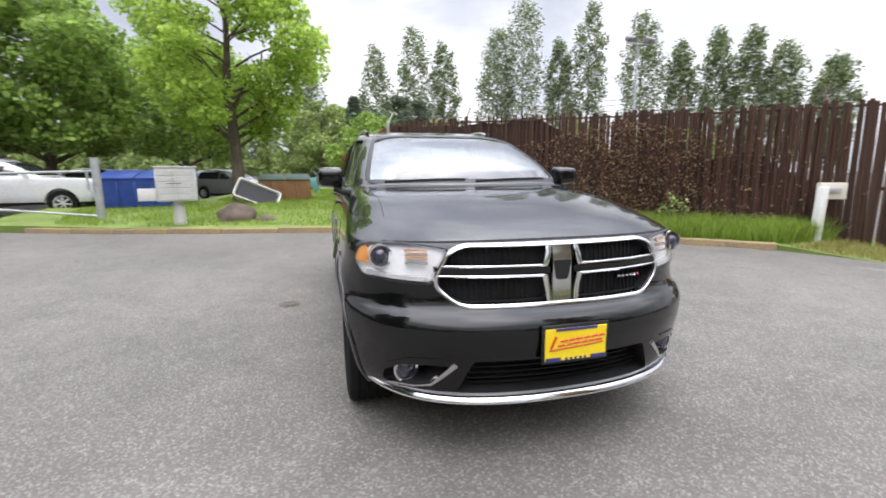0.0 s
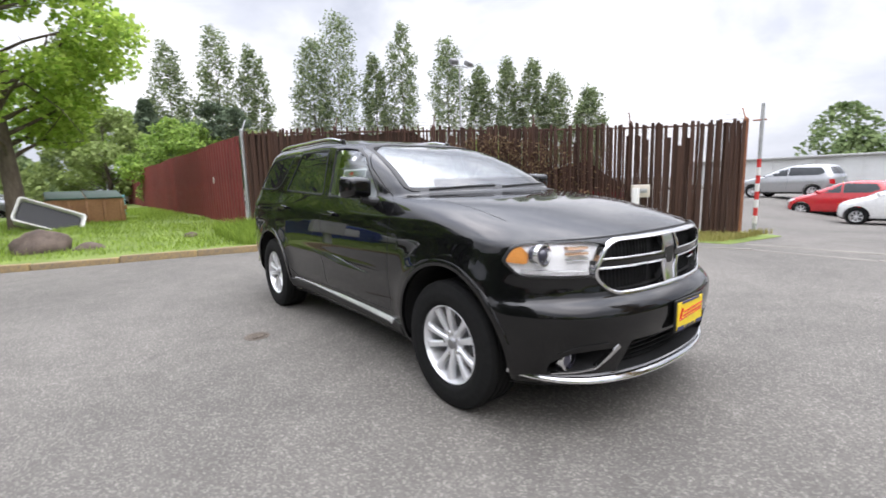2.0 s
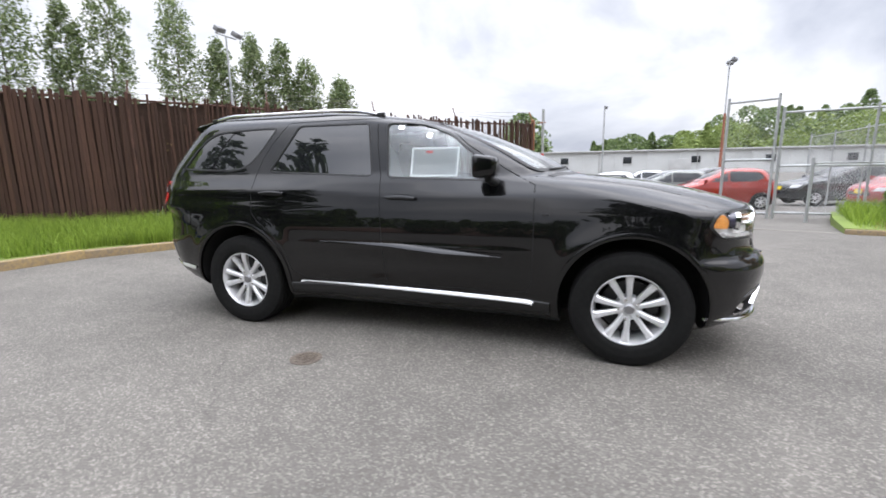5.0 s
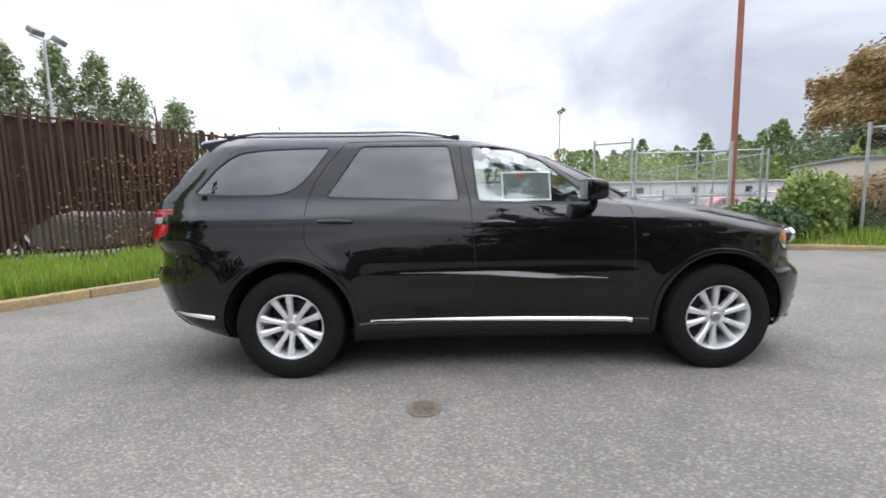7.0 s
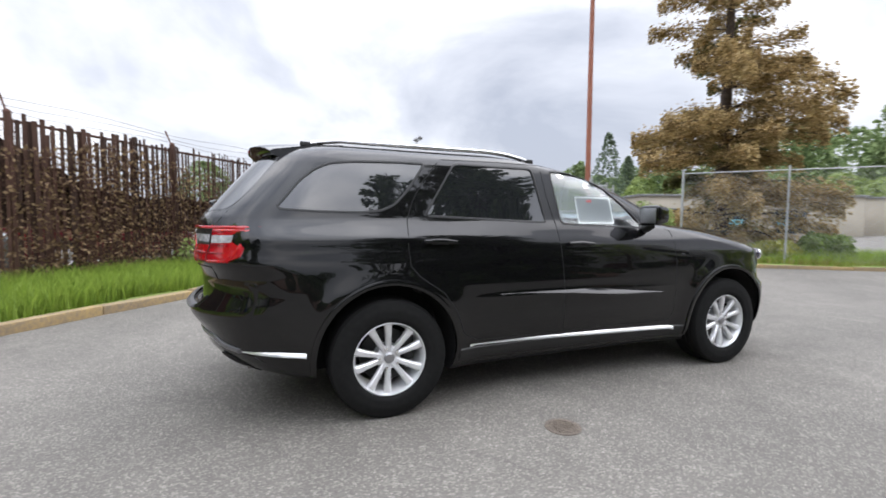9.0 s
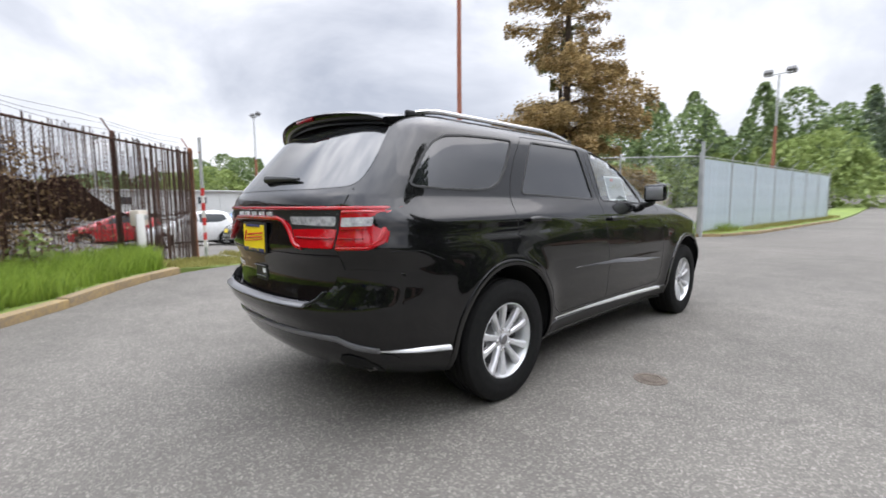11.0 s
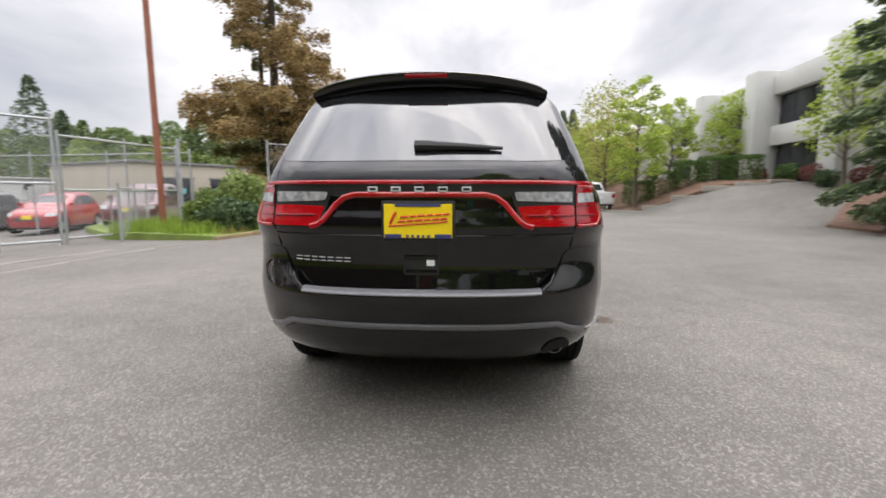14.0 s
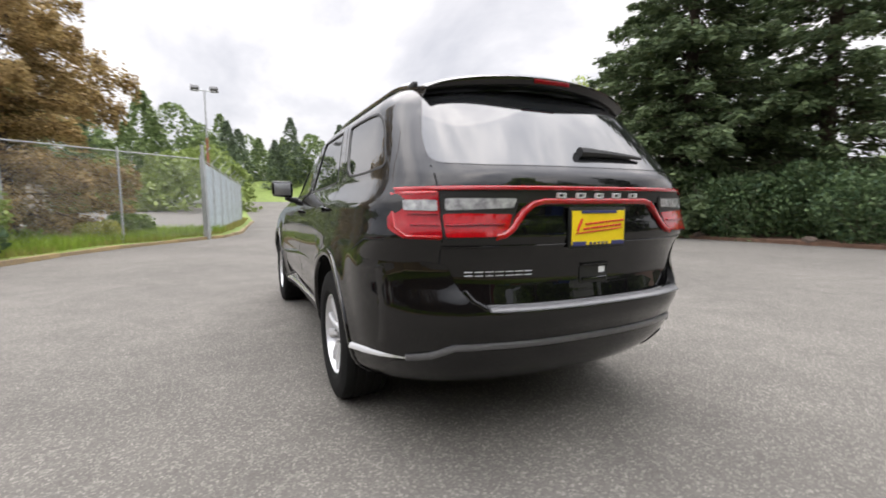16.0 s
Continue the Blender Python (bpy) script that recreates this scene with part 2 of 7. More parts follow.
def box(bm, cx, cy, cz, sx, sy, sz, bevel=0.0, m=None, seg=2):
    g = bmesh.ops.create_cube(bm, size=1, matrix=(m or Matrix()) @ Matrix.Translation((cx, cy, cz)) @ Matrix.Diagonal((sx, sy, sz, 1)))
    if bevel:
        es = list({e for v in g["verts"] for e in v.link_edges})
        bmesh.ops.bevel(bm, geom=es, offset=bevel, segments=seg, profile=0.5, affect="EDGES")
    return bm


def rod(bm, a, b, r0, r1=None, n=12, caps=True):
    a, b = Vector(a), Vector(b)
    m = Matrix.Translation((a + b) / 2) @ (b - a).to_track_quat("Z", "Y").to_matrix().to_4x4()
    bmesh.ops.create_cone(bm, cap_ends=caps, segments=n, radius1=r0, radius2=r0 if r1 is None else r1, depth=(b - a).length, matrix=m)
    return bm


def tube(bm, pts, r, n=8):
    """A round bar through the points; r is one radius or one for each point."""
    pts = [Vector(p) for p in pts]
    rs = [float(k) for k in r] if isinstance(r, (list, tuple)) else [float(r)] * len(pts)
    rings, side = [], None
    for i, p in enumerate(pts):
        d = (pts[min(i + 1, len(pts) - 1)] - pts[max(i - 1, 0)]).normalized()
        side = d.orthogonal().normalized() if side is None else (side - d * side.dot(d)).normalized()
        up = d.cross(side)
        rings.append([bm.verts.new(p + (side * math.cos(a) + up * math.sin(a)) * rs[i]) for a in np.linspace(0, 2 * math.pi, n, endpoint=False)])
    for a, b in zip(rings, rings[1:]):
        for i in range(n):
            bm.faces.new((a[i], a[(i + 1) % n], b[(i + 1) % n], b[i]))
    bm.faces.new(rings[0][::-1])
    bm.faces.new(rings[-1])
    return bm


def lathe(bm, profile, n=48, m=None, closed=False):
    """Turns a profile of (radius, x) about the x axis."""
    m = m or Matrix()
    rings = []
    for a in np.linspace(0, 2 * math.pi, n, endpoint=False):
        rings.append([bm.verts.new(m @ Vector((x, r * math.cos(a), r * math.sin(a)))) for r, x in profile])
    k = len(profile)
    for i in range(n):
        a, b = rings[i], rings[(i + 1) % n]
        for j in range(k if closed else k - 1):
            bm.faces.new((a[j], a[(j + 1) % k], b[(j + 1) % k], b[j]))
    return bm


def curve_of(xs, ys):
    """A smooth curve through the points that does not overshoot."""
    xs, ys = np.array(xs, float), np.array(ys, float)
    h, d = np.diff(xs), np.diff(ys) / np.diff(xs)
    m = np.zeros(len(xs))
    for i in range(1, len(xs) - 1):
        if d[i - 1] * d[i] > 0:
            m[i] = 3 * (h[i - 1] + h[i]) / ((2 * h[i] + h[i - 1]) / d[i - 1] + (h[i] + 2 * h[i - 1]) / d[i])
    m[0], m[-1] = d[0], d[-1]

    def at(x):
        x = min(max(float(x), xs[0]), xs[-1])
        i = min(max(int(np.searchsorted(xs, x)) - 1, 0), len(h) - 1)
        t = (x - xs[i]) / h[i]
        return float((1 + 2 * t) * (1 - t) ** 2 * ys[i] + t * (1 - t) ** 2 * h[i] * m[i] + t * t * (3 - 2 * t) * ys[i + 1] + t * t * (t - 1) * h[i] * m[i + 1])

    return at


class Shell:
    """A vehicle's skin as a stack of level outlines: nose, tail and half width by height, the ends rounded."""

    def __init__(self, z, nose, tail, width, df, pf, dr, pr, bump=None):
        self.z0, self.z1 = z[0], z[-1]
        self.nose, self.tail, self.width = curve_of(z, nose), curve_of(z, tail), curve_of(z, width)
        self.df, self.pf, self.dr, self.pr = (curve_of(*c) for c in (df, pf, dr, pr))
        self.bump = bump or (lambda y, z: 0.0)

    def side(self, y, z):
        w, yf, yr, df, dr = self.width(z), self.nose(z), self.tail(z), self.df(z), self.dr(z)
        if y < yf + df:
            t = min(1.0, (yf + df - y) / df)
            k = (1 - t ** self.pf(z)) ** (1 / self.pf(z))
        elif y > yr - dr:
            t = min(1.0, (y - yr + dr) / dr)
            k = (1 - t ** self.pr(z)) ** (1 / self.pr(z))
        else:
            k = 1.0
        return w * k + self.bump(y, z) * k ** 6

    def front(self, x, z):
        k = min(0.9995, abs(x) / self.width(z))
        return self.nose(z) + self.df(z) * (1 - (1 - k ** self.pf(z)) ** (1 / self.pf(z)))

    def rear(self, x, z):
        k = min(0.9995, abs(x) / self.width(z))
        return self.tail(z) - self.dr(z) * (1 - (1 - k ** self.pr(z)) ** (1 / self.pr(z)))

    def top(self, x, y):
        lo, hi = self.z0, self.z1
        for _ in range(30):
            mid = (lo + hi) / 2
            inside = self.nose(mid) < y < self.tail(mid) and self.side(y, mid) > abs(x)
            lo, hi = (mid, hi) if inside else (lo, mid)
        return lo

    def ring(self, z, n_end, n_side):
        """Half an outline, from the nose round to the tail."""
        w, yf, yr, df, dr = self.width(z), self.nose(z), self.tail(z), self.df(z), self.dr(z)
        pf, pr = self.pf(z), self.pr(z)
        pts = []
        for k in np.linspace(0, 0.8, n_end):
            pts.append((w * k, yf + df * (1 - (1 - k ** pf) ** (1 / pf))))
        t0 = (1 - 0.8 ** pf) ** (1 / pf)
        for t in np.linspace(t0, 0, n_end)[1:]:
            pts.append((None, yf + df - df * t))
        for y in np.linspace(yf + df, yr - dr, n_side)[1:]:
            pts.append((None, y))
        t1 = (1 - 0.8 ** pr) ** (1 / pr)
        for t in np.linspace(0, t1, n_end)[1:]:
            pts.append((None, yr - dr + dr * t))
        for k in np.linspace(0.8, 0, n_end)[1:]:
            pts.append((w * k, yr - dr * (1 - (1 - k ** pr) ** (1 / pr))))
        return [(self.side(y, z) if x is None else x, y) for x, y in pts]

    def solid(self, levels, n_end=14, n_side=90):
        bm = bmesh.new()
        rings = []
        for z in levels:
            half = self.ring(z, n_end, n_side)
            full = half + [(-x, y) for x, y in half[-2:0:-1]]
            rings.append([bm.verts.new((x, y, z)) for x, y in full])
        n = len(rings[0])
        for a, b in zip(rings, rings[1:]):
            for i in range(n):
                bm.faces.new((a[i], a[(i + 1) % n], b[(i + 1) % n], b[i]))
        bm.faces.new(rings[0][::-1])
        bm.faces.new(rings[-1])
        return bm


def side_of(shell, s):
    return lambda u, v, o: (s * (shell.side(u, v) + o), u, v)


def front_of(shell):
    return lambda u, v, o: (u, shell.front(u, v) - o, v)


def rear_of(shell):
    return lambda u, v, o: (u, shell.rear(u, v) + o, v)


def top_of(shell):
    return lambda u, v, o: (u, v, shell.top(u, v) + o)


def rounded(pts, r, n=4):
    """A polygon with its corners rounded off."""
    out = []
    k = len(pts)
    for i in range(k):
        p, a, b = Vector(pts[i]), Vector(pts[i - 1]), Vector(pts[(i + 1) % k])
        d1, d2 = a - p, b - p
        q = min(r, d1.length * 0.45, d2.length * 0.45)
        s, e = p + d1.normalized() * q, p + d2.normalized() * q
        for t in np.linspace(0, 1, n):
            out.append(tuple((1 - t) ** 2 * s + 2 * t * (1 - t) * p + t * t * e))
    return out


def patch(poly, surface, out=0.003, depth=0.006, step=0.06, bm=None):
    """A plate in the outline poly, laid on a curved surface, with thickness."""
    flat = bmesh.new()
    flat.faces.new([flat.verts.new((u, v, 0)) for u, v in poly])
    us, vs = [p[0] for p in poly], [p[1] for p in poly]
    for axis, lo, hi in ((0, min(us), max(us)), (1, min(vs), max(vs))):
        for c in np.linspace(lo, hi, max(2, int((hi - lo) / step) + 1))[1:-1]:
            no, co = [0, 0, 0], [0, 0, 0]
            no[axis], co[axis] = 1, c
            bmesh.ops.bisect_plane(flat, geom=flat.verts[:] + flat.edges[:] + flat.faces[:], plane_co=co, plane_no=no)
    flat.verts.index_update()
    bm = bm or bmesh.new()
    a = [bm.verts.new(surface(v.co.x, v.co.y, out)) for v in flat.verts]
    b = [bm.verts.new(surface(v.co.x, v.co.y, out - depth)) for v in flat.verts]
    for f in flat.faces:
        ids = [v.index for v in f.verts]
        bm.faces.new([a[i] for i in ids])
        bm.faces.new([b[i] for i in ids[::-1]])
    for e in flat.edges:
        if len(e.link_faces) == 1:
            i, j = e.verts[0].index, e.verts[1].index
            bm.faces.new((a[i], a[j], b[j], b[i]))
    flat.free()
    return bm


def strip(path, surface, width, height, base=-0.002, closed=False, bm=None, dense=0.04):
    """A raised bead of some width along a path on a surface."""
    pts = [Vector(p) for p in path] + ([Vector(path[0])] if closed else [])
    fine = []
    for p, q in zip(pts, pts[1:]):
        k = max(1, int((q - p).length / dense))
        fine += [p.lerp(q, i / k) for i in range(k)]
    fine += [] if closed else [pts[-1]]
    bm = bm or bmesh.new()
    n = len(fine)
    prof = ((-0.5, base), (-0.42, height * 0.75), (-0.2, height), (0.2, height), (0.42, height * 0.75), (0.5, base))
    rows = []
    for i, p in enumerate(fine):
        q = fine[(i + 1) % n] if closed else fine[min(i + 1, n - 1)]
        o = fine[i - 1] if closed else fine[max(i - 1, 0)]
        d = (q - o).normalized()
        side = Vector((-d.y, d.x))
        w = width(i / max(1, n - 1)) if callable(width) else width
        rows.append([bm.verts.new(surface(*(p + side * w * k), h)) for k, h in prof])
    for i in range(n if closed else n - 1):
        a, b = rows[i], rows[(i + 1) % n]
        for j in range(len(prof)):
            bm.faces.new((a[j], a[(j + 1) % len(prof)], b[(j + 1) % len(prof)], b[j]))
    if not closed:
        bm.faces.new(rows[0])
        bm.faces.new(rows[-1][::-1])
    return bm

# ---- the sport utility vehicle ----
AXLE, HUB_Z, TYRE_R = 1.5215, 0.374, 0.380


def ease_in(a, b, x):
    t = min(1.0, max(0.0, (x - a) / (b - a)))
    return t * t * (3 - 2 * t)


def suv_bump(y, z):
    """Flares round the wheels, the hollow along the doors and the narrowing of the cabin."""
    d = 0.0
    for yc in (-AXLE, AXLE):
        r = math.hypot(y - yc, (z - 0.39) * 0.95)
        if r > 0.3:
            d += 0.018 * math.exp(-(((r - 0.47) / 0.085) ** 2)) * min(1.0, max(0.0, (1.0 - z) / 0.2))
    along = max(0.0, 1 - (abs(y - 0.02) / 1.05) ** 4)
    d -= 0.030 * along * ease_in(0.60, 0.40, z)
    d -= 0.016 * along * math.exp(-(((z - 0.60) / 0.075) ** 2))
    d -= 0.010 * along * ease_in(0.55, 0.75, z) * ease_in(1.10, 0.95, z)
    d += 0.006 * along * math.exp(-(((z - 0.715) / 0.03) ** 2))
    d += 0.016 * math.exp(-(((z - 1.135) / 0.055) ** 2)) * ease_in(0.2, 1.5, y)
    d -= 0.030 * ease_in(1.08, 1.25, z) * ease_in(0.1, -0.8, y)
    return d


suv = Shell(
    z=(0.24, 0.30, 0.38, 0.50, 0.60, 0.65, 0.69, 0.74, 0.82, 0.90, 0.97, 1.005, 1.045, 1.085, 1.123, 1.159, 1.19, 1.215, 1.23, 1.256, 1.307, 1.42, 1.512, 1.574, 1.635, 1.680, 1.725, 1.757, 1.775),
    nose=(-2.26, -2.37, -2.40, -2.415, -2.43, -2.428, -2.405, -2.345, -2.335, -2.335, -2.333, -2.315, -2.22, -2.085, -1.92, -1.74, -1.52, -1.28, -1.13, -1.07, -0.985, -0.77, -0.55, -0.38, -0.15, 0.06, 0.36, 0.66, 0.90),
    tail=(2.20, 2.40, 2.54, 2.63, 2.652, 2.66, 2.66, 2.65, 2.638, 2.648, 2.66, 2.665, 2.66, 2.652, 2.652, 2.656, 2.658, 2.656, 2.652, 2.642, 2.60, 2.50, 2.42, 2.362, 2.305, 2.255, 2.165, 2.02, 1.88),
    width=(0.845, 0.888, 0.918, 0.937, 0.946, 0.950, 0.952, 0.953, 0.951, 0.945, 0.937, 0.930, 0.919, 0.907, 0.894, 0.880, 0.868, 0.857, 0.850, 0.838, 0.822, 0.789, 0.762, 0.743, 0.722, 0.692, 0.632, 0.525, 0.42),
    df=((0.24, 0.97, 1.04, 1.12, 1.2, 1.235, 1.3, 1.66, 1.775), (0.62, 0.62, 0.70, 0.80, 0.80, 0.62, 0.52, 0.5, 0.3)),
    pf=((0.24, 0.97, 1.1, 1.25, 1.6, 1.775), (2.3, 2.3, 2.6, 3.0, 3.2, 2.5)),
    dr=((0.24, 1.2, 1.35, 1.66, 1.775), (0.66, 0.66, 0.6, 0.55, 0.4)),
    pr=((0.24, 0.90, 1.02, 1.775), (2.5, 2.5, 3.0, 3.0)),
    bump=suv_bump,
)
cabin = Shell(
    z=(0.90, 1.20, 1.24, 1.30, 1.41, 1.50, 1.56, 1.62, 1.67, 1.705),
    nose=(-1.02, -1.02, -1.00, -0.92, -0.70, -0.48, -0.31, -0.06, 0.18, 0.5),
    tail=(2.52, 2.54, 2.54, 2.50, 2.40, 2.32, 2.26, 2.19, 2.10, 1.90),
    width=(0.82, 0.80, 0.785, 0.765, 0.735, 0.708, 0.69, 0.66, 0.60, 0.47),
    df=((0.9, 1.2, 1.705), (0.25, 0.35, 0.45)),
    pf=((0.9, 1.705), (3.2, 3.0)),
    dr=((0.9, 1.2, 1.705), (0.6, 0.6, 0.45)),
    pr=((0.9, 1.705), (3.0, 3.0)),
)
L_SIDE, R_SIDE, NOSE, TAIL, TOP = side_of(suv, 1), side_of(suv, -1), front_of(suv), rear_of(suv), top_of(suv)
STERN = lambda u, v, o: TAIL(u, v - 0.066, o)
FRONT_PANE = [(-0.61, 1.20), (0.185, 1.228), (0.225, 1.632), (0.05, 1.63), (-0.08, 1.612), (-0.28, 1.532), (-0.46, 1.385), (-0.60, 1.25)]
REAR_PANE = [(0.315, 1.238), (1.225, 1.275), (1.25, 1.29), (1.01, 1.642), (0.38, 1.638)]
QUARTER_PANE = [(1.225, 1.632), (1.365, 1.44), (1.46, 1.345), (1.555, 1.305), (1.67, 1.295), (1.95, 1.298), (2.15, 1.31), (2.175, 1.325), (2.125, 1.385), (2.045, 1.485), (1.95, 1.565), (1.85, 1.607), (1.69, 1.624), (1.41, 1.634)]
SHIELD = [(-0.74, 1.268), (0.74, 1.268), (0.685, 1.43), (0.605, 1.625), (0.42, 1.658), (-0.42, 1.658), (-0.605, 1.625), (-0.685, 1.43)]
BACKLIGHT = [(-0.69, 1.318), (-0.5, 1.306), (0.5, 1.306), (0.69, 1.318), (0.672, 1.44), (0.60, 1.64), (0.55, 1.67), (-0.55, 1.67), (-0.60, 1.64), (-0.672, 1.44)]


def prism(poly, axis, a, b):
    """A cutting block: an outline pushed along an axis (0: from y, z; 1: from x, z)."""
    bm = bmesh.new()
    ends = []
    for c in (a, b):
        ends.append([bm.verts.new((c, u, v) if axis == 0 else (u, c, v)) for u, v in poly])
    k = len(poly)
    bm.faces.new(ends[0])
    bm.faces.new(ends[1][::-1])
    for i in range(k):
        bm.faces.new((ends[0][i], ends[0][(i + 1) % k], ends[1][(i + 1) % k], ends[1][i]))
    bmesh.ops.recalc_face_normals(bm, faces=bm.faces)
    return bm


def carved(bm, cutters):
    """The mesh that is left of a solid when the cutters are taken away."""
    bmesh.ops.recalc_face_normals(bm, faces=bm.faces)
    me = bpy.data.meshes.new("solid")
    bm.to_mesh(me)
    bm.free()
    ob = new("solid", me)
    tools = []
    for c in cutters:
        cm = bpy.data.meshes.new("cutter")
        bmesh.ops.recalc_face_normals(c, faces=c.faces)
        c.to_mesh(cm)
        c.free()
        tool = new("cutter", cm)
        tools.append(tool)
        md = ob.modifiers.new("cut", "BOOLEAN")
        md.operation, md.object, md.solver = "DIFFERENCE", tool, "EXACT"
    bpy.context.view_layer.update()
    result = bpy.data.meshes.new_from_object(ob.evaluated_get(bpy.context.evaluated_depsgraph_get()))
    for o in (ob, *tools):
        d = o.data
        bpy.data.objects.remove(o)
        bpy.data.meshes.remove(d)
    return result


def skin_normal(shell, x, y, z):
    """The outward normal of a shell's skin at a point on it."""
    e, ax, s = 0.004, abs(x), 1 if x >= 0 else -1
    if z > shell.z1 - 0.006:
        return Vector((0, 0, 1))
    if ax < 0.8 * shell.width(z) and y < shell.nose(z) + shell.df(z):
        g = Vector(((shell.front(x + e, z) - shell.front(x - e, z)), -2 * e, shell.front(x, z + e) - shell.front(x, z - e)))
        return g.normalized()
    if ax < 0.8 * shell.width(z) and y > shell.tail(z) - shell.dr(z):
        g = Vector((-(shell.rear(x + e, z) - shell.rear(x - e, z)), 2 * e, -(shell.rear(x, z + e) - shell.rear(x, z - e))))
        return g.normalized()
    g = Vector((s * 2 * e, -(shell.side(y + e, z) - shell.side(y - e, z)), -(shell.side(y, z + e) - shell.side(y, z - e))))
    return g.normalized()


def on_skin(shell, x, y, z):
    w = shell.width(z)
    if abs(x) < 0.8 * w and y < shell.nose(z) + shell.df(z):
        return abs(shell.front(x, z) - y) < 0.02
    if abs(x) < 0.8 * w and y > shell.tail(z) - shell.dr(z):
        return abs(shell.rear(x, z) - y) < 0.02
    near = min(abs(shell.front(x, z) - y), abs(shell.rear(x, z) - y))
    return abs(shell.side(y, z) - abs(x)) < 0.015 or near < 0.02


def pieces_of(me, shell, sort):
    """Splits a carved mesh by sort(centre, normal, on the skin) into meshes with the skin's true normals."""
    co = [v.co.copy() for v in me.vertices]
    skin = [on_skin(shell, *c) and shell.z0 + 0.003 < c.z for c in co]
    groups = {}
    for p in me.polygons:
        outer = all(skin[i] for i in p.vertices)
        groups.setdefault(sort(p.center, p.normal, outer), []).append((p.vertices[:], outer))
    made = {}
    for key, faces in groups.items():
        ids = sorted({i for f, _ in faces for i in f})
        at = {i: k for k, i in enumerate(ids)}
        m2 = bpy.data.meshes.new(key)
        m2.from_pydata([co[i] for i in ids], [], [[at[i] for i in f] for f, _ in faces])
        m2.polygons.foreach_set("use_smooth", [True] * len(m2.polygons))
        normals = []
        for (f, outer), p in zip(faces, m2.polygons):
            for i in f:
                if outer:
                    nn = skin_normal(shell, *co[i])
                    normals.append(nn if nn.dot(p.normal) > 0.3 else p.normal.copy())
                else:
                    normals.append(p.normal.copy())
        m2.normals_split_custom_set(normals)
        made[key] = m2
    return made


LAMP = [(0.578, 0.832), (0.557, 0.91), (0.508, 0.990), (0.60, 1.006), (0.73, 1.009), (0.84, 1.003), (0.880, 0.982), (0.905, 0.918), (0.878, 0.858), (0.85, 0.842), (0.72, 0.836)]


def suv_body(car):
    levels = np.unique(np.round(np.concatenate([np.linspace(0.24, 1.0, 30), np.linspace(1.0, 1.26, 27), np.linspace(1.26, 1.66, 22), np.linspace(1.66, 1.775, 16)]), 4))
    bm = suv.solid(levels, 16, 96)
    for co, no in (((0, -0.90, 0), (0, 1, 0)), ((0, 0.22, 0), (0, 1, 0)), ((0, 1.39, 0), (0, 1, 0)), ((0, -1.10, 0), (0, 1, 0)),
                   ((0.70, 0, 0), (1, 0, 0)), ((-0.70, 0, 0), (1, 0, 0)), ((0, 0, 0.43), (0, 0, 1)), ((0, 0, 1.018), (0, 0, 1))):
        bmesh.ops.bisect_plane(bm, geom=bm.verts[:] + bm.edges[:] + bm.faces[:], plane_co=co, plane_no=no)
    cutters = [cabin.solid(np.linspace(0.9, 1.705, 24), 8, 16)]
    for s in (1, -1):
        for y in (-AXLE, AXLE):
            w = bmesh.new()
            rod(w, (s * 0.56, y, 0.395), (s * 1.3, y, 0.395), 0.462, n=72)
            cutters.append(w)
        for pane in (FRONT_PANE, REAR_PANE, QUARTER_PANE):
            cutters.append(prism(rounded(pane, 0.035), 0, s * 0.45, s * 1.2))
    cutters.append(prism(rounded(SHIELD, 0.05), 1, -1.7, 0.25))
    cutters.append(prism(rounded(BACKLIGHT, 0.05), 1, 2.05, 3.0))
    for s in (1, -1):
        cutters.append(prism(rounded([(s * 0.80, 0.36), (s * 0.68, 0.372), (s * 0.60, 0.39), (s * 0.525, 0.478), (s * 0.62, 0.480), (s * 0.73, 0.468), (s * 0.80, 0.42)], 0.02), 1, -3, -2.10))
    cutters.append(prism(rounded([(-0.50, 0.345), (0.50, 0.345), (0.43, 0.505), (-0.43, 0.505)], 0.02), 1, -3, -2.2))
    cutters.append(prism(rounded([(-0.47, 0.745), (0.47, 0.745), (0.574, 0.835), (0.508, 0.968), (0.44, 0.998), (-0.44, 0.998), (-0.508, 0.968), (-0.574, 0.835)], 0.05), 1, -3, -2.19))
    for s in (1, -1):
        cutters.append(patch(rounded([(s * x, z) for x, z in LAMP], 0.02), NOSE, 0.05, 0.105, 0.05))
    me = carved(bm, cutters)

    def sort(c, n, outer):
        ax = abs(c.x)
        if not outer:
            for y in (-AXLE, AXLE):
                if math.hypot(c.y - y, c.z - 0.395) < 0.47 and 0.5 < ax < 0.98 and c.z < 0.9:
                    return "wheel_housing"
            if c.y < -1.5 and c.z < 1.02 or c.z < 0.25:
                return "wheel_housing"
            return "cabin_lining" if c.z > 0.89 else "wheel_housing"
        if c.y < -1.10 and ax < 0.70 and n.z > 0.30 and c.z > 1.018:
            return "hood"
        if 0.43 < c.z and ax > 0.6 and abs(n.x) > 0.3:
            roof = c.z < 1.66
            if -0.90 < c.y < 0.22 and roof and c.z < 1.19 + 0.50 * (c.y + 0.90) + 0.06:
                return "front_door_left" if c.x > 0 else "front_door_right"
            if 0.22 < c.y < 1.39 and roof and math.hypot(c.y - AXLE, c.z - 0.395) > 0.52 and (c.z < 1.25 or c.y < 1.385 - (c.z - 1.25) * 0.65):
                return "rear_door_left" if c.x > 0 else "rear_door_right"
        if c.y > 2.0 and ax < 0.70 and c.z > 0.985 and n.y > 0.2:
            return "tailgate"
        return "body"

    made = pieces_of(me, suv, sort)
    bpy.data.meshes.remove(me)
    obs = {}
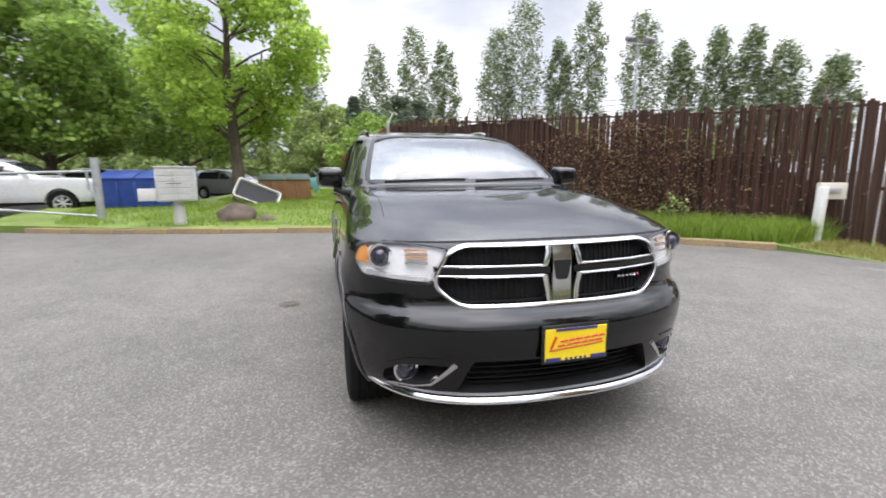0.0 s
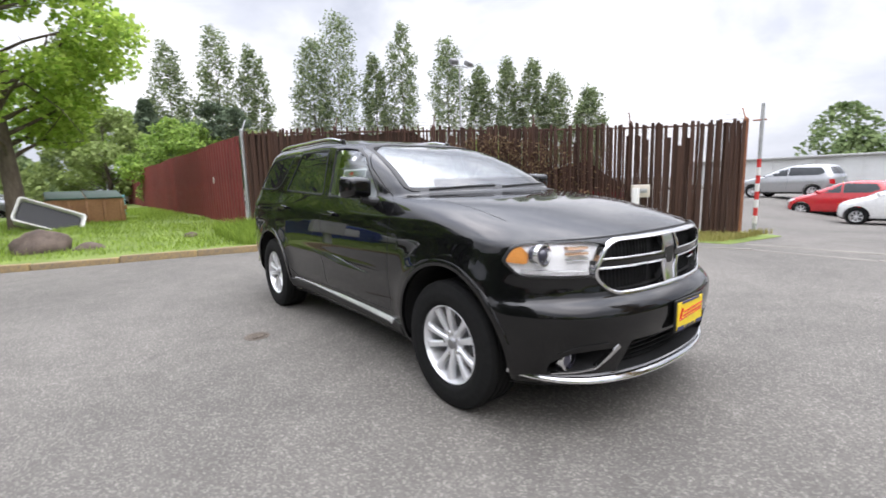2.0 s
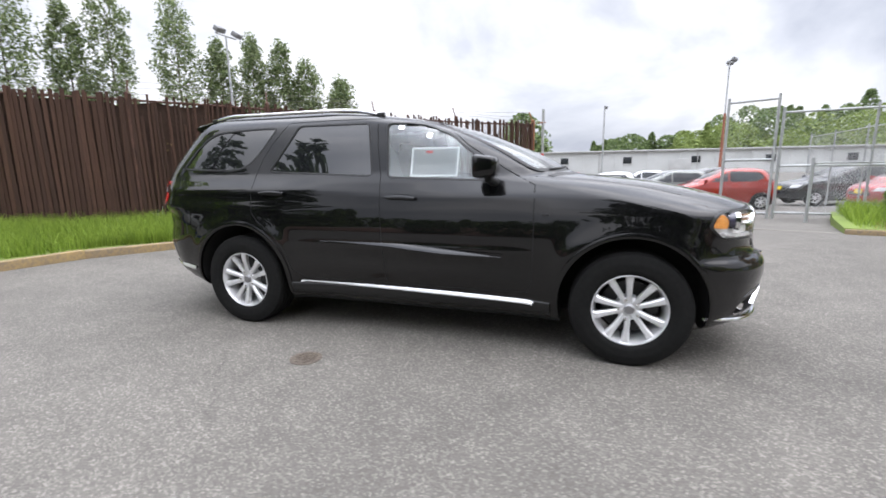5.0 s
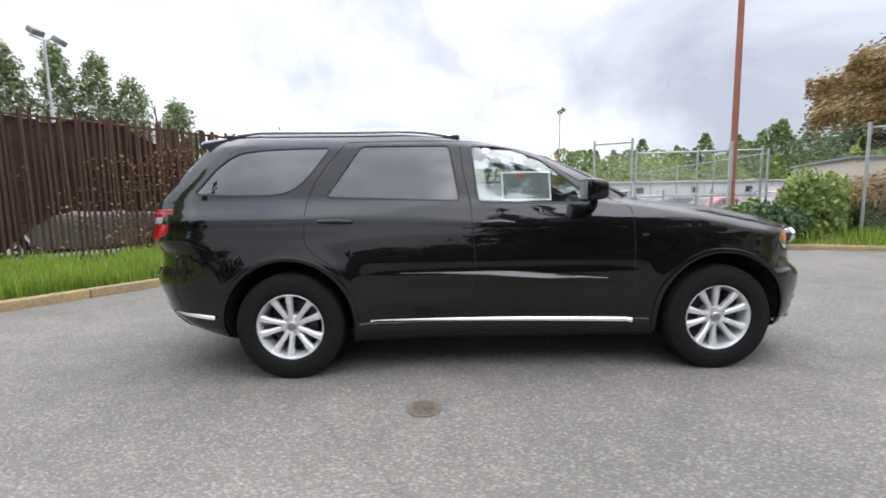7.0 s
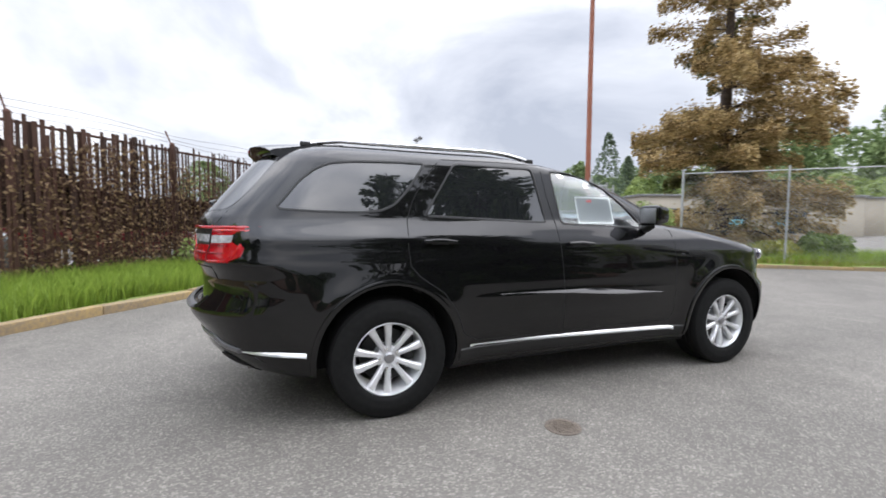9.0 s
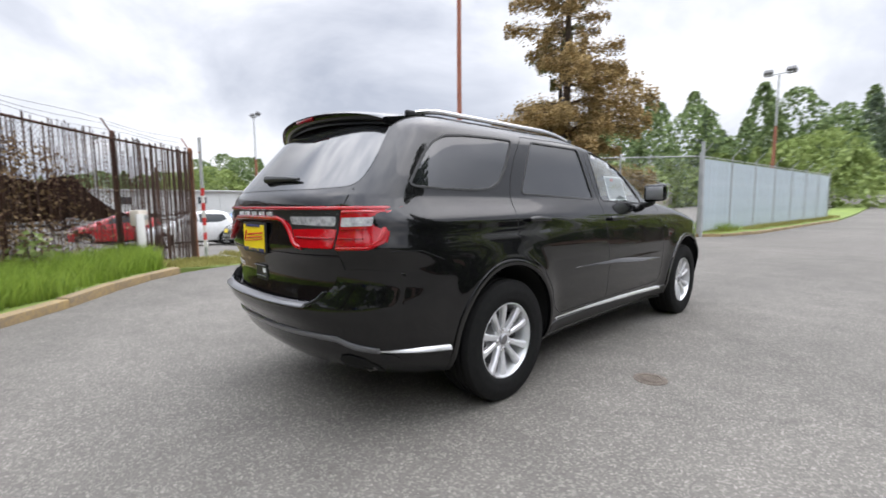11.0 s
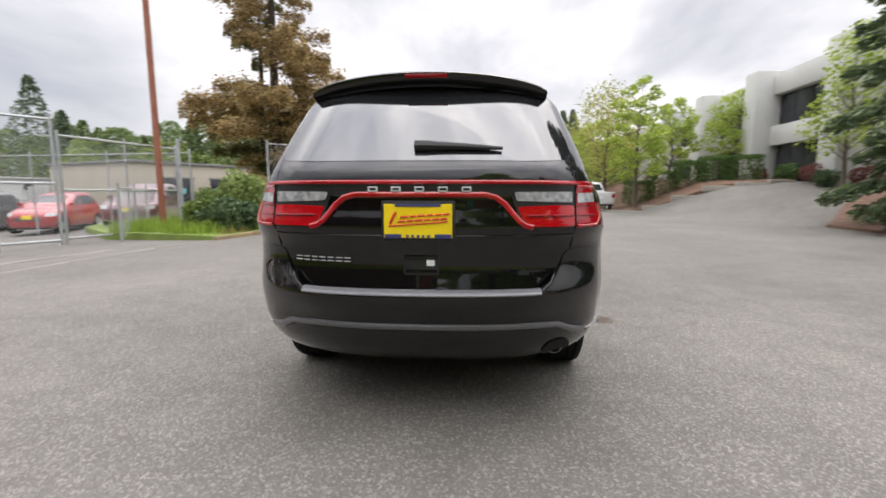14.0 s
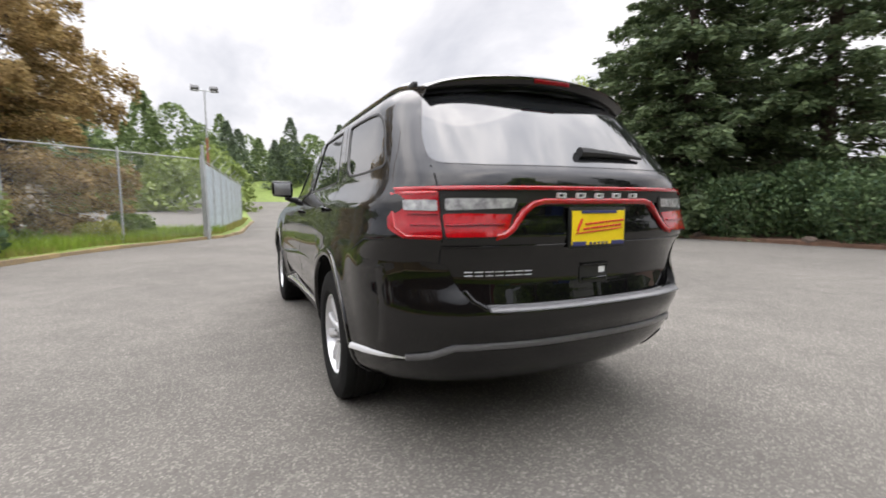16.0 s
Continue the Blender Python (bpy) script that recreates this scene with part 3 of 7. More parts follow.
    for key, m2 in made.items():
        name = key.replace("_left", "").replace("_right", "")
        m2.materials.append(M["cavity"] if name == "wheel_housing" else M["cloth_dark"] if name == "cabin_lining" else M["paint"])
        obs[key] = new(name, m2)
        obs[key].parent = car
    return obs


M["cloth_dark"] = surf("dark_lining", (0.07, 0.07, 0.07), (0.12, 0.118, 0.115), 30, 0.9)


def make_wheel(parent, place, right, style="ten", r=TYRE_R, width=0.265, rim_mat=None, wheel_name="wheel"):
    """A wheel on its axle: barrel, tyre, spokes, nuts, cap and brake."""
    k, hw = r / 0.384, width / 2
    seg = 56 if style == "ten" else 24
    rim_mat = rim_mat or M["alloy"]
    bm = bmesh.new()
    lathe(bm, [(0.236 * k, hw * 0.80), (0.238 * k, hw * 0.86), (0.231 * k, hw * 0.88), (0.224 * k, hw * 0.78), (0.214 * k, hw * 0.55), (0.205 * k, 0.0), (0.215 * k, -hw * 0.8), (0.236 * k, -hw * 0.86), (0.236 * k, -hw * 0.8), (0.225 * k, -hw * 0.7), (0.216 * k, 0)], seg, closed=True)
    wheel = part(wheel_name, bm, rim_mat, parent)
    wheel.matrix_basis = pose(*place, 0, 0, 180 if right else 0)
    bm = bmesh.new()
    prof = [(0.232, -0.84), (0.25, -0.93), (0.30, -1.0), (0.345, -0.97), (0.370, -0.90), (0.380, -0.78)]
    for c in (-0.52, -0.17, 0.17, 0.52) if style == "ten" else ():
        prof += [(0.3835, c - 0.09), (0.3765, c - 0.07), (0.3765, c + 0.07), (0.3835, c + 0.09)]
    prof += [(0.380, 0.78), (0.370, 0.90), (0.345, 0.97), (0.322, 0.995), (0.318, 1.005), (0.30, 1.0), (0.275, 0.985), (0.262, 0.985), (0.25, 0.93), (0.232, 0.84), (0.222, 0.7), (0.222, -0.7)]
    lathe(bm, [(a * k, b * hw) for a, b in prof], 80 if style == "ten" else 28, closed=True)
    part("tyre", bm, M["rubber"], wheel)
    if style == "ten":
        base = None
        for i in range(10):
            a = 2 * math.pi * (i // 2) / 5 + (0.265 if i % 2 else -0.265) + 0.3
            if base is None:
                b2 = bmesh.new()
                rows = []
                for rr, w, x, t in ((0.040, 0.020, 0.074, 0.03), (0.08, 0.0165, 0.086, 0.036), (0.15, 0.0185, 0.098, 0.034), (0.205, 0.0235, 0.102, 0.032), (0.230, 0.034, 0.100, 0.03)):
                    rows.append([b2.verts.new((x - t, -w * 1.1, rr)), b2.verts.new((x - 0.008, -w, rr)), b2.verts.new((x, -w * 0.55, rr)), b2.verts.new((x, w * 0.55, rr)), b2.verts.new((x - 0.008, w, rr)), b2.verts.new((x - t, w * 1.1, rr))])
                for p, q in zip(rows, rows[1:]):
                    for j in range(6):
                        b2.faces.new((p[j], p[(j + 1) % 6], q[(j + 1) % 6], q[j]))
                b2.faces.new(rows[0])
                b2.faces.new(rows[-1][::-1])
                base = part("spoke", b2, rim_mat, wheel)
                base.matrix_basis = Matrix.Rotation(a, 4, "X")
            else:
                o = new("spoke", base.data)
                o.parent = wheel
                o.matrix_basis = Matrix.Rotation(a, 4, "X")
        b2 = bmesh.new()
        lathe(b2, [(0.0, 0.076), (0.06, 0.074), (0.078, 0.063), (0.085, 0.03), (0.085, 0.0)], 40)
        part("hub", b2, rim_mat, wheel)
        b2 = bmesh.new()
        lathe(b2, [(0.0, 0.093), (0.026, 0.092), (0.033, 0.086), (0.033, 0.06)], 24)
        part("center_cap", b2, M["alloy_dark"], wheel)
        for i in range(5):
            a = 2 * math.pi * i / 5 + 0.3 + math.pi / 5
            b2 = bmesh.new()
            rod(b2, (0.05, 0.064 * math.sin(a), 0.064 * math.cos(a)), (0.090, 0.064 * math.sin(a), 0.064 * math.cos(a)), 0.0135, 0.011, 6)
            part("lug_nut", b2, M["chrome"], wheel)
    else:
        b2 = bmesh.new()
        for i in range(7):
            a = 2 * math.pi * i / 7
            box(b2, hw * 0.62, 0, 0.125 * k, 0.03, 0.045 * k, 0.20 * k, 0.006, Matrix.Rotation(a, 4, "X"), 1)
        lathe(b2, [(0.0, hw * 0.75), (0.05 * k, hw * 0.74), (0.06 * k, hw * 0.6), (0.06 * k, hw * 0.3)], 20)
        part("spokes", b2, rim_mat, wheel)
    b2 = bmesh.new()
    lathe(b2, [(0.07 * k, 0.0), (0.175 * k, 0.0), (0.175 * k, -0.025), (0.07 * k, -0.025)], 40 if style == "ten" else 16, closed=True)
    lathe(b2, [(0.0, 0.03), (0.075 * k, 0.03), (0.08 * k, -0.05), (0.0, -0.06)], 24 if style == "ten" else 10)
    part("brake_disc", b2, M["satin"], wheel)
    if style == "ten":
        b2 = bmesh.new()
        box(b2, 0.0, 0.14, 0.05, 0.09, 0.07, 0.17, 0.012)
        part("brake_caliper", b2, M["satin"], wheel)
    return wheel


M["alloy_dark"] = surf("dark_alloy", (0.30, 0.30, 0.31), (0.36, 0.36, 0.37), 20, 0.35, metal=0.9)


def script_bars(parent, m, w, h, mat):
    """A rising red brush stroke and slanting bars in place of the trade name on a plate."""
    bm = bmesh.new()
    tube(bm, [m @ Vector((x * w, -0.002, z * h)) for x, z in ((-0.40, -0.14), (-0.36, 0.04), (-0.32, 0.2))], 0.006, 6)
    part("stroke", bm, mat, parent)
    bm = bmesh.new()
    tube(bm, [m @ Vector((x * w, -0.002, z * h)) for x, z in ((-0.42, -0.20), (-0.1, -0.15), (0.2, -0.11), (0.43, -0.06))], 0.003, 6)
    part("stroke", bm, mat, parent)
    for x, ln, up in ((-0.215, 0.11, 0.0), (-0.09, 0.09, 0.02), (0.03, 0.11, 0.04), (0.155, 0.09, 0.055), (0.275, 0.10, 0.07), (0.39, 0.09, 0.085)):
        for dz in (-0.07, 0.06):
            bm = bmesh.new()
            tube(bm, [m @ Vector(((x - ln / 2 + 0.3 * dz) * w, -0.002, (up + dz - 0.01) * h)), m @ Vector(((x + ln / 2 + 0.3 * dz) * w, -0.002, (up + dz + 0.01) * h))], 0.0045, 6)
            part("stroke", bm, mat, parent)


def plate_on(car, centre, turn, name, label):
    """A paper dealer plate in a black holder with dark bars above and below."""
    w, h = 0.305, 0.155
    m = Matrix.Translation(centre) @ turn
    bm = bmesh.new()
    box(bm, 0, 0.006, 0, w + 0.018, 0.012, h + 0.02, 0.004, m)
    p = part(name, bm, M["satin"], car, label)
    bm = bmesh.new()
    box(bm, 0, -0.002, 0, w - 0.006, 0.005, h - 0.008, 0.001, m, 1)
    part("plate_sheet", bm, M["yellow"], p, "yellow paper plate")
    script_bars(p, m @ Matrix.Translation((0, -0.004, 0.008)), w, h, M["red_ink"])
    bm = bmesh.new()
    box(bm, 0, -0.005, h * 0.44, w * 0.66, 0.006, 0.012, 0.001, m, 1)
    part("holder_bar", bm, M["dark_ink"], p)
    for x in (-0.36, 0.36):
        bm = bmesh.new()
        box(bm, x * w, -0.005, -h * 0.43, w * 0.24, 0.006, 0.018, 0.001, m, 1)
        part("holder_bar", bm, M["dark_ink"], p)
    for i in range(5):
        bm = bmesh.new()
        box(bm, (-0.15 + 0.075 * i) * w, -0.005, -h * 0.43, 0.012, 0.005, 0.012, 0.001, m, 1)
        part("holder_mark", bm, M["dark_ink"], p)
    return p


def seat(car, x, y, wide, mat):
    bm = bmesh.new()
    box(bm, x, y, 0.80, wide, 0.52, 0.16, 0.05)
    s = part("seat", bm, mat, car)
    bm = bmesh.new()
    box(bm, 0, 0, 0.32, wide * 0.96, 0.15, 0.66, 0.06, pose(x, y + 0.24, 0.84, -14))
    part("backrest", bm, mat, s)
    for dx in ((0,) if wide < 0.7 else (-wide * 0.3, wide * 0.3)):
        bm = bmesh.new()
        box(bm, 0, 0, 0, 0.25, 0.09, 0.17, 0.04, pose(x + dx, y + 0.44, 1.45, -8))
        part("headrest", bm, mat, s)


def build_suv():
    car = root("suv", (0, 0, 0), "glossy black seven-seat sport utility vehicle parked on grey asphalt", "car")
    obs = suv_body(car)
    body = obs["body"]
    # glass
    for s, S in ((1, L_SIDE), (-1, R_SIDE)):
        for pane, mat, key in ((FRONT_PANE, M["glass"], "front_door"), (REAR_PANE, M["tint"], "rear_door"), (QUARTER_PANE, M["tint"], "")):
            cx, cz = np.mean([p[0] for p in pane]), np.mean([p[1] for p in pane])
            big = [(cx + (u - cx) * 1.012, cz + (v - cz) * 1.02) for u, v in rounded(pane, 0.035)]
            host = obs[key + ("_left" if s > 0 else "_right")] if key else car
            g = part("window", patch(big, S, -0.006, 0.004, 0.07), mat, host, "clear side window" if mat == M["glass"] else "dark privacy glass")
            g.visible_shadow = False
            part("window_seal", strip(rounded(pane, 0.035), S, 0.016, 0.002, -0.008, closed=True), M["satin"], host)
    g = part("windshield", patch([(u * 1.01, 1.46 + (v - 1.46) * 1.02) for u, v in rounded(SHIELD, 0.05)], NOSE, -0.006, 0.005, 0.07), M["shield"], car)
    g.visible_shadow = False
    part("windshield_seal", strip(rounded(SHIELD, 0.05), NOSE, 0.028, 0.002, -0.01, closed=True), M["satin"], car)
    g = part("rear_window", patch([(u * 1.02, 1.5 + (v - 1.5) * 1.05) for u, v in rounded(BACKLIGHT, 0.05)], TAIL, 0.003, 0.006, 0.06), M["tint"], obs.get("tailgate", car), "dark privacy glass")
    g.visible_shadow = False
    # shut lines
    for S in (L_SIDE, R_SIDE):
        for path in ([(-0.90, 1.17), (-0.905, 0.9), (-0.90, 0.52), (-0.86, 0.44), (-0.6, 0.432), (0.19, 0.432)],
                     [(0.19, 0.432), (0.195, 0.5), (0.22, 0.906), (0.24, 1.226), (0.285, 1.45), (0.305, 1.665)],
                     [(0.19, 0.432), (0.9, 0.432), (1.02, 0.50), (1.07, 0.64), (1.17, 0.78), (1.33, 0.89), (1.388, 0.96), (1.398, 1.10), (1.385, 1.25), (1.335, 1.38), (1.25, 1.51), (1.11, 1.668)],
                     [(-0.90, 1.17), (-0.72, 1.26), (-0.42, 1.445), (-0.24, 1.585), (-0.05, 1.652), (0.3, 1.668), (0.7, 1.672), (1.10, 1.668)]):
            part("shut_line", strip(path, S, 0.007, 0.0006, -0.003), M["cavity"], body)
        part("character_line", strip([(0.74, 0.744), (0.5, 0.750), (0.136, 0.742), (-0.26, 0.712), (-0.70, 0.692)], lambda u, v, o: S(u, 0.72, o * 0.6 + (0.735 - v) * 0.9)[:2] + (v,), lambda t: 0.036 * math.sin(math.pi * min(max(t, 0.02), 0.98)) + 0.004, 0.013), M["paint"], body)
        for y in (-AXLE, AXLE):
            arc = [(y + 0.468 * math.cos(a), 0.395 + 0.468 * math.sin(a)) for a in np.linspace(-0.22, math.pi + 0.22, 40)]
            part("wheel_arch", strip(arc, S, 0.040, 0.010, -0.012), M["paint"], body)
        part("sill_trim", strip([(-0.905, 0.368), (-0.87, 0.374), (0.92, 0.412), (0.96, 0.404)], lambda u, v, o: S(u, 0.39, o + (0.39 - v) * 0.5)[:2] + (v,), 0.030, 0.012), M["bright"], body, "bright chrome sill strip")
        part("sill", strip([(-1.02, 0.335), (1.04, 0.34)], S, 0.10, 0.012), M["satin"], body)
        part("bumper_trim", strip([(2.03, 0.456), (2.2, 0.470), (2.40, 0.487)], lambda u, v, o: S(u, 0.47, o + (0.47 - v) * 0.5)[:2] + (v,), 0.028, 0.010), M["bright"], body, "chrome rear corner strip")
        part("lamp_gap", strip([(2.06, 0.93), (2.2, 0.985), (2.36, 0.99)], S, 0.006, 0.0006), M["cavity"], body)
        part("side_badge", strip([(-1.0, 0.98), (-0.96, 0.98)], S, 0.02, 0.002), M["satin"], body)
    for x in (0.70, -0.70):
        part("shut_line", strip([(x * 1.02, -1.16), (x * 1.03, -1.5), (x * 1.05, -1.8)], TOP, 0.004, 0.0006, -0.004), M["cavity"], body)
    part("shut_line", strip([(x, 1.022 - 0.006 * (x / 0.6) ** 2) for x in np.linspace(-0.78, 0.78, 25)], NOSE, 0.008, 0.0008, -0.004), M["cavity"], body)
    # nose
    ring = rounded([(-0.48, 0.737), (0.48, 0.737), (0.588, 0.835), (0.52, 0.975), (0.45, 1.006), (-0.45, 1.006), (-0.52, 0.975), (-0.588, 0.835)], 0.06, 6)
    gr = part("grille", strip(ring, NOSE, 0.019, 0.014, -0.03, closed=True), M["chrome"], car, "chrome surround with black mesh")
    NOSE_IN = lambda u, v, o: (u, max(suv.front(u, v), -2.33) + 0.055 - o, v)
    part("grille_mesh", patch([(u * 0.98, 0.872 + (v - 0.872) * 0.98) for u, v in ring], NOSE_IN, 0.0, 0.006, 0.05), M["cavity"], gr)
    for s in (1, -1):
        for path, w, up in (([(s * 0.086, 0.911), (s * 0.553, 0.914)], 0.011, 0.008), ([(s * 0.086, 0.865), (s * 0.576, 0.870)], 0.011, 0.008),
                            ([(s * 0.088, 0.908), (s * 0.074, 0.955), (s * 0.066, 1.0)], 0.028, 0.010), ([(s * 0.088, 0.868), (s * 0.074, 0.810), (s * 0.064, 0.745)], 0.028, 0.010)):
            part("grille_bar", strip(path, NOSE, w, up, -0.04), M["chrome"], gr)
        part("grille_beam", strip([(s * 0.06, 0.888), (s * 0.572, 0.892)], NOSE, 0.036, 0.002, -0.05), M["paint"], gr)
    part("grille_post", strip([(0, 0.742), (0, 0.888), (0, 1.0)], NOSE, 0.110, 0.003, -0.05), M["chrome_soft"], gr)
    part("grille_emblem", patch(rounded([(-0.03, 0.84), (0.03, 0.84), (0.045, 0.93), (-0.045, 0.93)], 0.015), NOSE, 0.004, 0.006, 0.03), M["satin"], gr)
    for s in (1, -1):
        for i in range(16):
            x = s * (0.15 + 0.026 * i)
            if x * s < 0.56:
                part("grille_slat", strip([(x, 0.752 + max(0, abs(x) - 0.46) * 0.9), (x, 0.992 - max(0, abs(x) - 0.44) * 0.9)], NOSE_IN, 0.007, 0.012, 0.0, dense=0.1), M["cavity"], gr)
    for i, x in enumerate((0.32, 0.345, 0.37, 0.395, 0.42, 0.445)):
        part("badge", strip([(x, 0.826), (x + 0.016, 0.827)], NOSE, 0.013, -0.012, -0.035), M["chrome"] if i < 5 else M["red_lens"], gr)
    for s in (1, -1):
        pol = rounded([(s * x, z) for x, z in LAMP], 0.02)
        hl = part("headlight", patch(pol, NOSE, -0.030, 0.020, 0.04), M["reflector"], car, "clear headlight with amber corner")
        g = part("headlight_lens", patch(pol, NOSE, 0.010, 0.003, 0.04), M["lens"], hl)
        g.visible_shadow = False
        part("headlight_rim", strip(pol, NOSE, 0.008, 0.009, -0.03, closed=True), M["satin"], hl)
        c = Vector(NOSE(s * 0.792, 0.948, 0.0))
        bm = bmesh.new()
        rod(bm, c + Vector((0, 0.05, 0)), c + Vector((0, -0.004, 0)), 0.046, 0.052, 28)
        bmesh.ops.create_uvsphere(bm, u_segments=24, v_segments=12, radius=0.038, matrix=Matrix.Translation(c + Vector((0, 0.012, 0))))
        part("projector", bm, M["projector"], hl, "dark round projector lens")
        bm = bmesh.new()
        lathe(bm, [(0.048, 0.012), (0.056, 0.012), (0.056, -0.012), (0.048, -0.012)], 32, Matrix.Translation(c) @ Matrix.Rotation(radians(-90), 4, "Z"), closed=True)
        part("projector_ring", bm, M["chrome"], hl)
        part("turn_signal", patch(rounded([(s * 0.846, 0.905), (s * 0.898, 0.912), (s * 0.882, 0.972), (s * 0.850, 0.992), (s * 0.838, 0.95)], 0.012), NOSE, 0.005, 0.02, 0.03), M["amber"], hl, "amber corner lens")
        for k in range(3):
            part("reflector_fin", strip([(s * 0.60, 0.922 + 0.027 * k), (s * 0.69, 0.920 + 0.028 * k)], NOSE, 0.012, -0.004, -0.026), M["amber_pale"] if k else M["chrome"], hl)
        part("daytime_strip", strip([(s * 0.60, 0.852), (s * 0.72, 0.855), (s * 0.85, 0.868)], NOSE, 0.022, -0.002, -0.028), M["lamp_white"], hl)
        # fog lamps and lower trims
        fo = Vector((s * 0.70, -2.180, 0.422))
        bm = bmesh.new()
        lathe(bm, [(0.0, 0.02), (0.03, 0.017), (0.046, 0.006), (0.048, -0.02)], 28, Matrix.Translation(fo) @ Matrix.Rotation(radians(-90), 4, "Z"))
        fl = part("fog_lamp", bm, M["projector"], car, "dark round fog lamp lens")
        bm = bmesh.new()
        lathe(bm, [(0.047, 0.012), (0.058, 0.010), (0.060, -0.03), (0.047, -0.03)], 28, Matrix.Translation(fo) @ Matrix.Rotation(radians(-90), 4, "Z"), closed=True)
        part("fog_lamp_ring", bm, M["chrome"], fl)
        part("fog_trim", strip([(s * 0.78, 0.358), (s * 0.67, 0.366), (s * 0.605, 0.382), (s * 0.56, 0.43), (s * 0.505, 0.488)], NOSE, lambda t: 0.010 + 0.032 * max(0, t - 0.45), 0.006, -0.02), M["chrome_soft"], car, "chrome hooked fog lamp trim")
        part("fog_brow", strip([(s * 0.78, 0.468), (s * 0.70, 0.500), (s * 0.57, 0.512)], NOSE, lambda t: 0.016 * math.sin(math.pi * min(max(t, 0.04), 0.96)) + 0.004, 0.006, -0.004), M["paint"], body)
    part("bumper_lip", strip([(x, 0.312 + 0.024 * (x / 0.85) ** 6) for x in np.linspace(-0.885, 0.885, 45)], lambda u, v, o: (u, suv.front(u, 0.36) - 0.006 - o + (v - 0.305) * 0.55, v), lambda t: 0.030 - 0.012 * abs(2 * t - 1) ** 6, 0.012, -0.01), M["chrome"], car, "bright chrome lower bumper strip")
    part("air_dam", strip([(x, 0.255) for x in np.linspace(-0.80, 0.80, 30)], NOSE, 0.05, 0.004, -0.02), M["satin"], car)
    for k in range(5):
        part("intake_bar", strip([(-0.47 + 0.010 * k, 0.362 + 0.028 * k), (0.47 - 0.010 * k, 0.362 + 0.028 * k)], lambda u, v, o: (u, suv.front(u, v) + 0.09 - o, v), 0.008, 0.02, 0.0, dense=0.1), M["satin"], body)
    plate_on(car, (0.015, suv.front(0.015, 0.60) - 0.020, 0.577), Matrix.Rotation(radians(0), 4, "Z"), "front_plate", "yellow dealer plate in dark holder")
    # wipers
    for x0, x1 in ((-0.62, -0.05), (0.02, 0.60)):
        bm = bmesh.new()
        pts = [Vector(NOSE(x, 1.270 + 0.012 * math.sin(3 * (x - x0)), 0.012)) for x in np.linspace(x0, x1, 9)]
        tube(bm, pts, 0.007, 6)
        part("wiper", bm, M["satin"], car)
    bm = bmesh.new()
    strip([(x, -1.125 + 0.13 * (abs(x) / 0.7) ** 2.6) for x in np.linspace(-0.72, 0.72, 25)], TOP, 0.06, 0.003, -0.02, bm=bm)
    part("cowl", bm, M["satin"], body)
    # mirrors, handles
    HZ = lambda y: 1.082 + 0.024 * y
    for s, key in ((1, "front_door_left"), (-1, "front_door_right")):
        bm = bmesh.new()
        g = bmesh.ops.create_cube(bm, size=1, matrix=pose(s * 0.992, -0.595, 1.292) @ Matrix.Diagonal((0.205, 0.155, 0.172, 1)))
        for v in bm.verts:
            if v.co.y < -0.595:
                v.co.x += -s * 0.030 if v.co.x * s > 0.992 else s * 0.008
                v.co.z = 1.292 + (v.co.z - 1.292) * 0.74
            if v.co.x * s > 0.992:
                v.co.z = 1.300 + (v.co.z - 1.292) * 0.92
        bmesh.ops.bevel(bm, geom=bm.edges[:], offset=0.04, segments=4, profile=0.6, affect="EDGES")
        mi = part("mirror", bm, M["paint"], obs[key], "glossy black door mirror")
        bm = bmesh.new()
        box(bm, 0, 0, 0, 0.15, 0.006, 0.115, 0.002, pose(s * 0.992, -0.516, 1.294))
        part("mirror_glass", bm, M["alloy_dark"], mi)
        bm = bmesh.new()
        tube(bm, [(s * 0.82, -0.63, 1.185), (s * 0.89, -0.62, 1.192), (s * 0.955, -0.60, 1.215)], [0.034, 0.03, 0.026], 10)
        part("mirror_foot", bm, M["satin"], mi)
    for s, S in ((1, L_SIDE), (-1, R_SIDE)):
        for y, key in ((0.055, "front_door"), (1.18, "rear_door")):
            host = obs[key + ("_left" if s > 0 else "_right")]
            h = part("handle", strip([(y - 0.115, HZ(y) - 0.004), (y, HZ(y) + 0.004), (y + 0.115, HZ(y) + 0.002)], lambda u, v, o: S(u, v, o + 0.022), lambda t: 0.034 - 0.012 * abs(2 * t - 1) ** 2, 0.012, -0.006), M["paint"], host, "black pull handle")
            for dy in (-0.09, 0.088):
                bm = bmesh.new()
                rod(bm, S(y + dy, HZ(y), -0.01), S(y + dy, HZ(y), 0.028), 0.013, n=10)
                part("handle_post", bm, M["paint"], h)
            # dark plate on the flat skin, standing for shade in the grip hollow
            part("handle_recess", patch(rounded([(y - 0.07, HZ(y) - 0.022), (y + 0.07, HZ(y) - 0.018), (y + 0.07, HZ(y) + 0.024), (y - 0.07, HZ(y) + 0.020)], 0.02), S, 0.0012, 0.003, 0.05), M["cavity"], host)
    # price sheet behind the passenger's window
    bm = bmesh.new()
    for (a, b), (c, d) in (((-0.34, 1.235), (0.005, 1.235)), ((-0.34, 1.432), (0.005, 1.432))):
        strip([(a, b), (c, d)], lambda u, v, o: R_SIDE(u, v, o - 0.016), 0.012, 0.0015, -0.0005, bm=bm)
    for u in (-0.34, 0.005):
        strip([(u, 1.23), (u, 1.437)], lambda u2, v, o: R_SIDE(u2, v, o - 0.0165), 0.012, 0.0015, -0.0005, bm=bm)
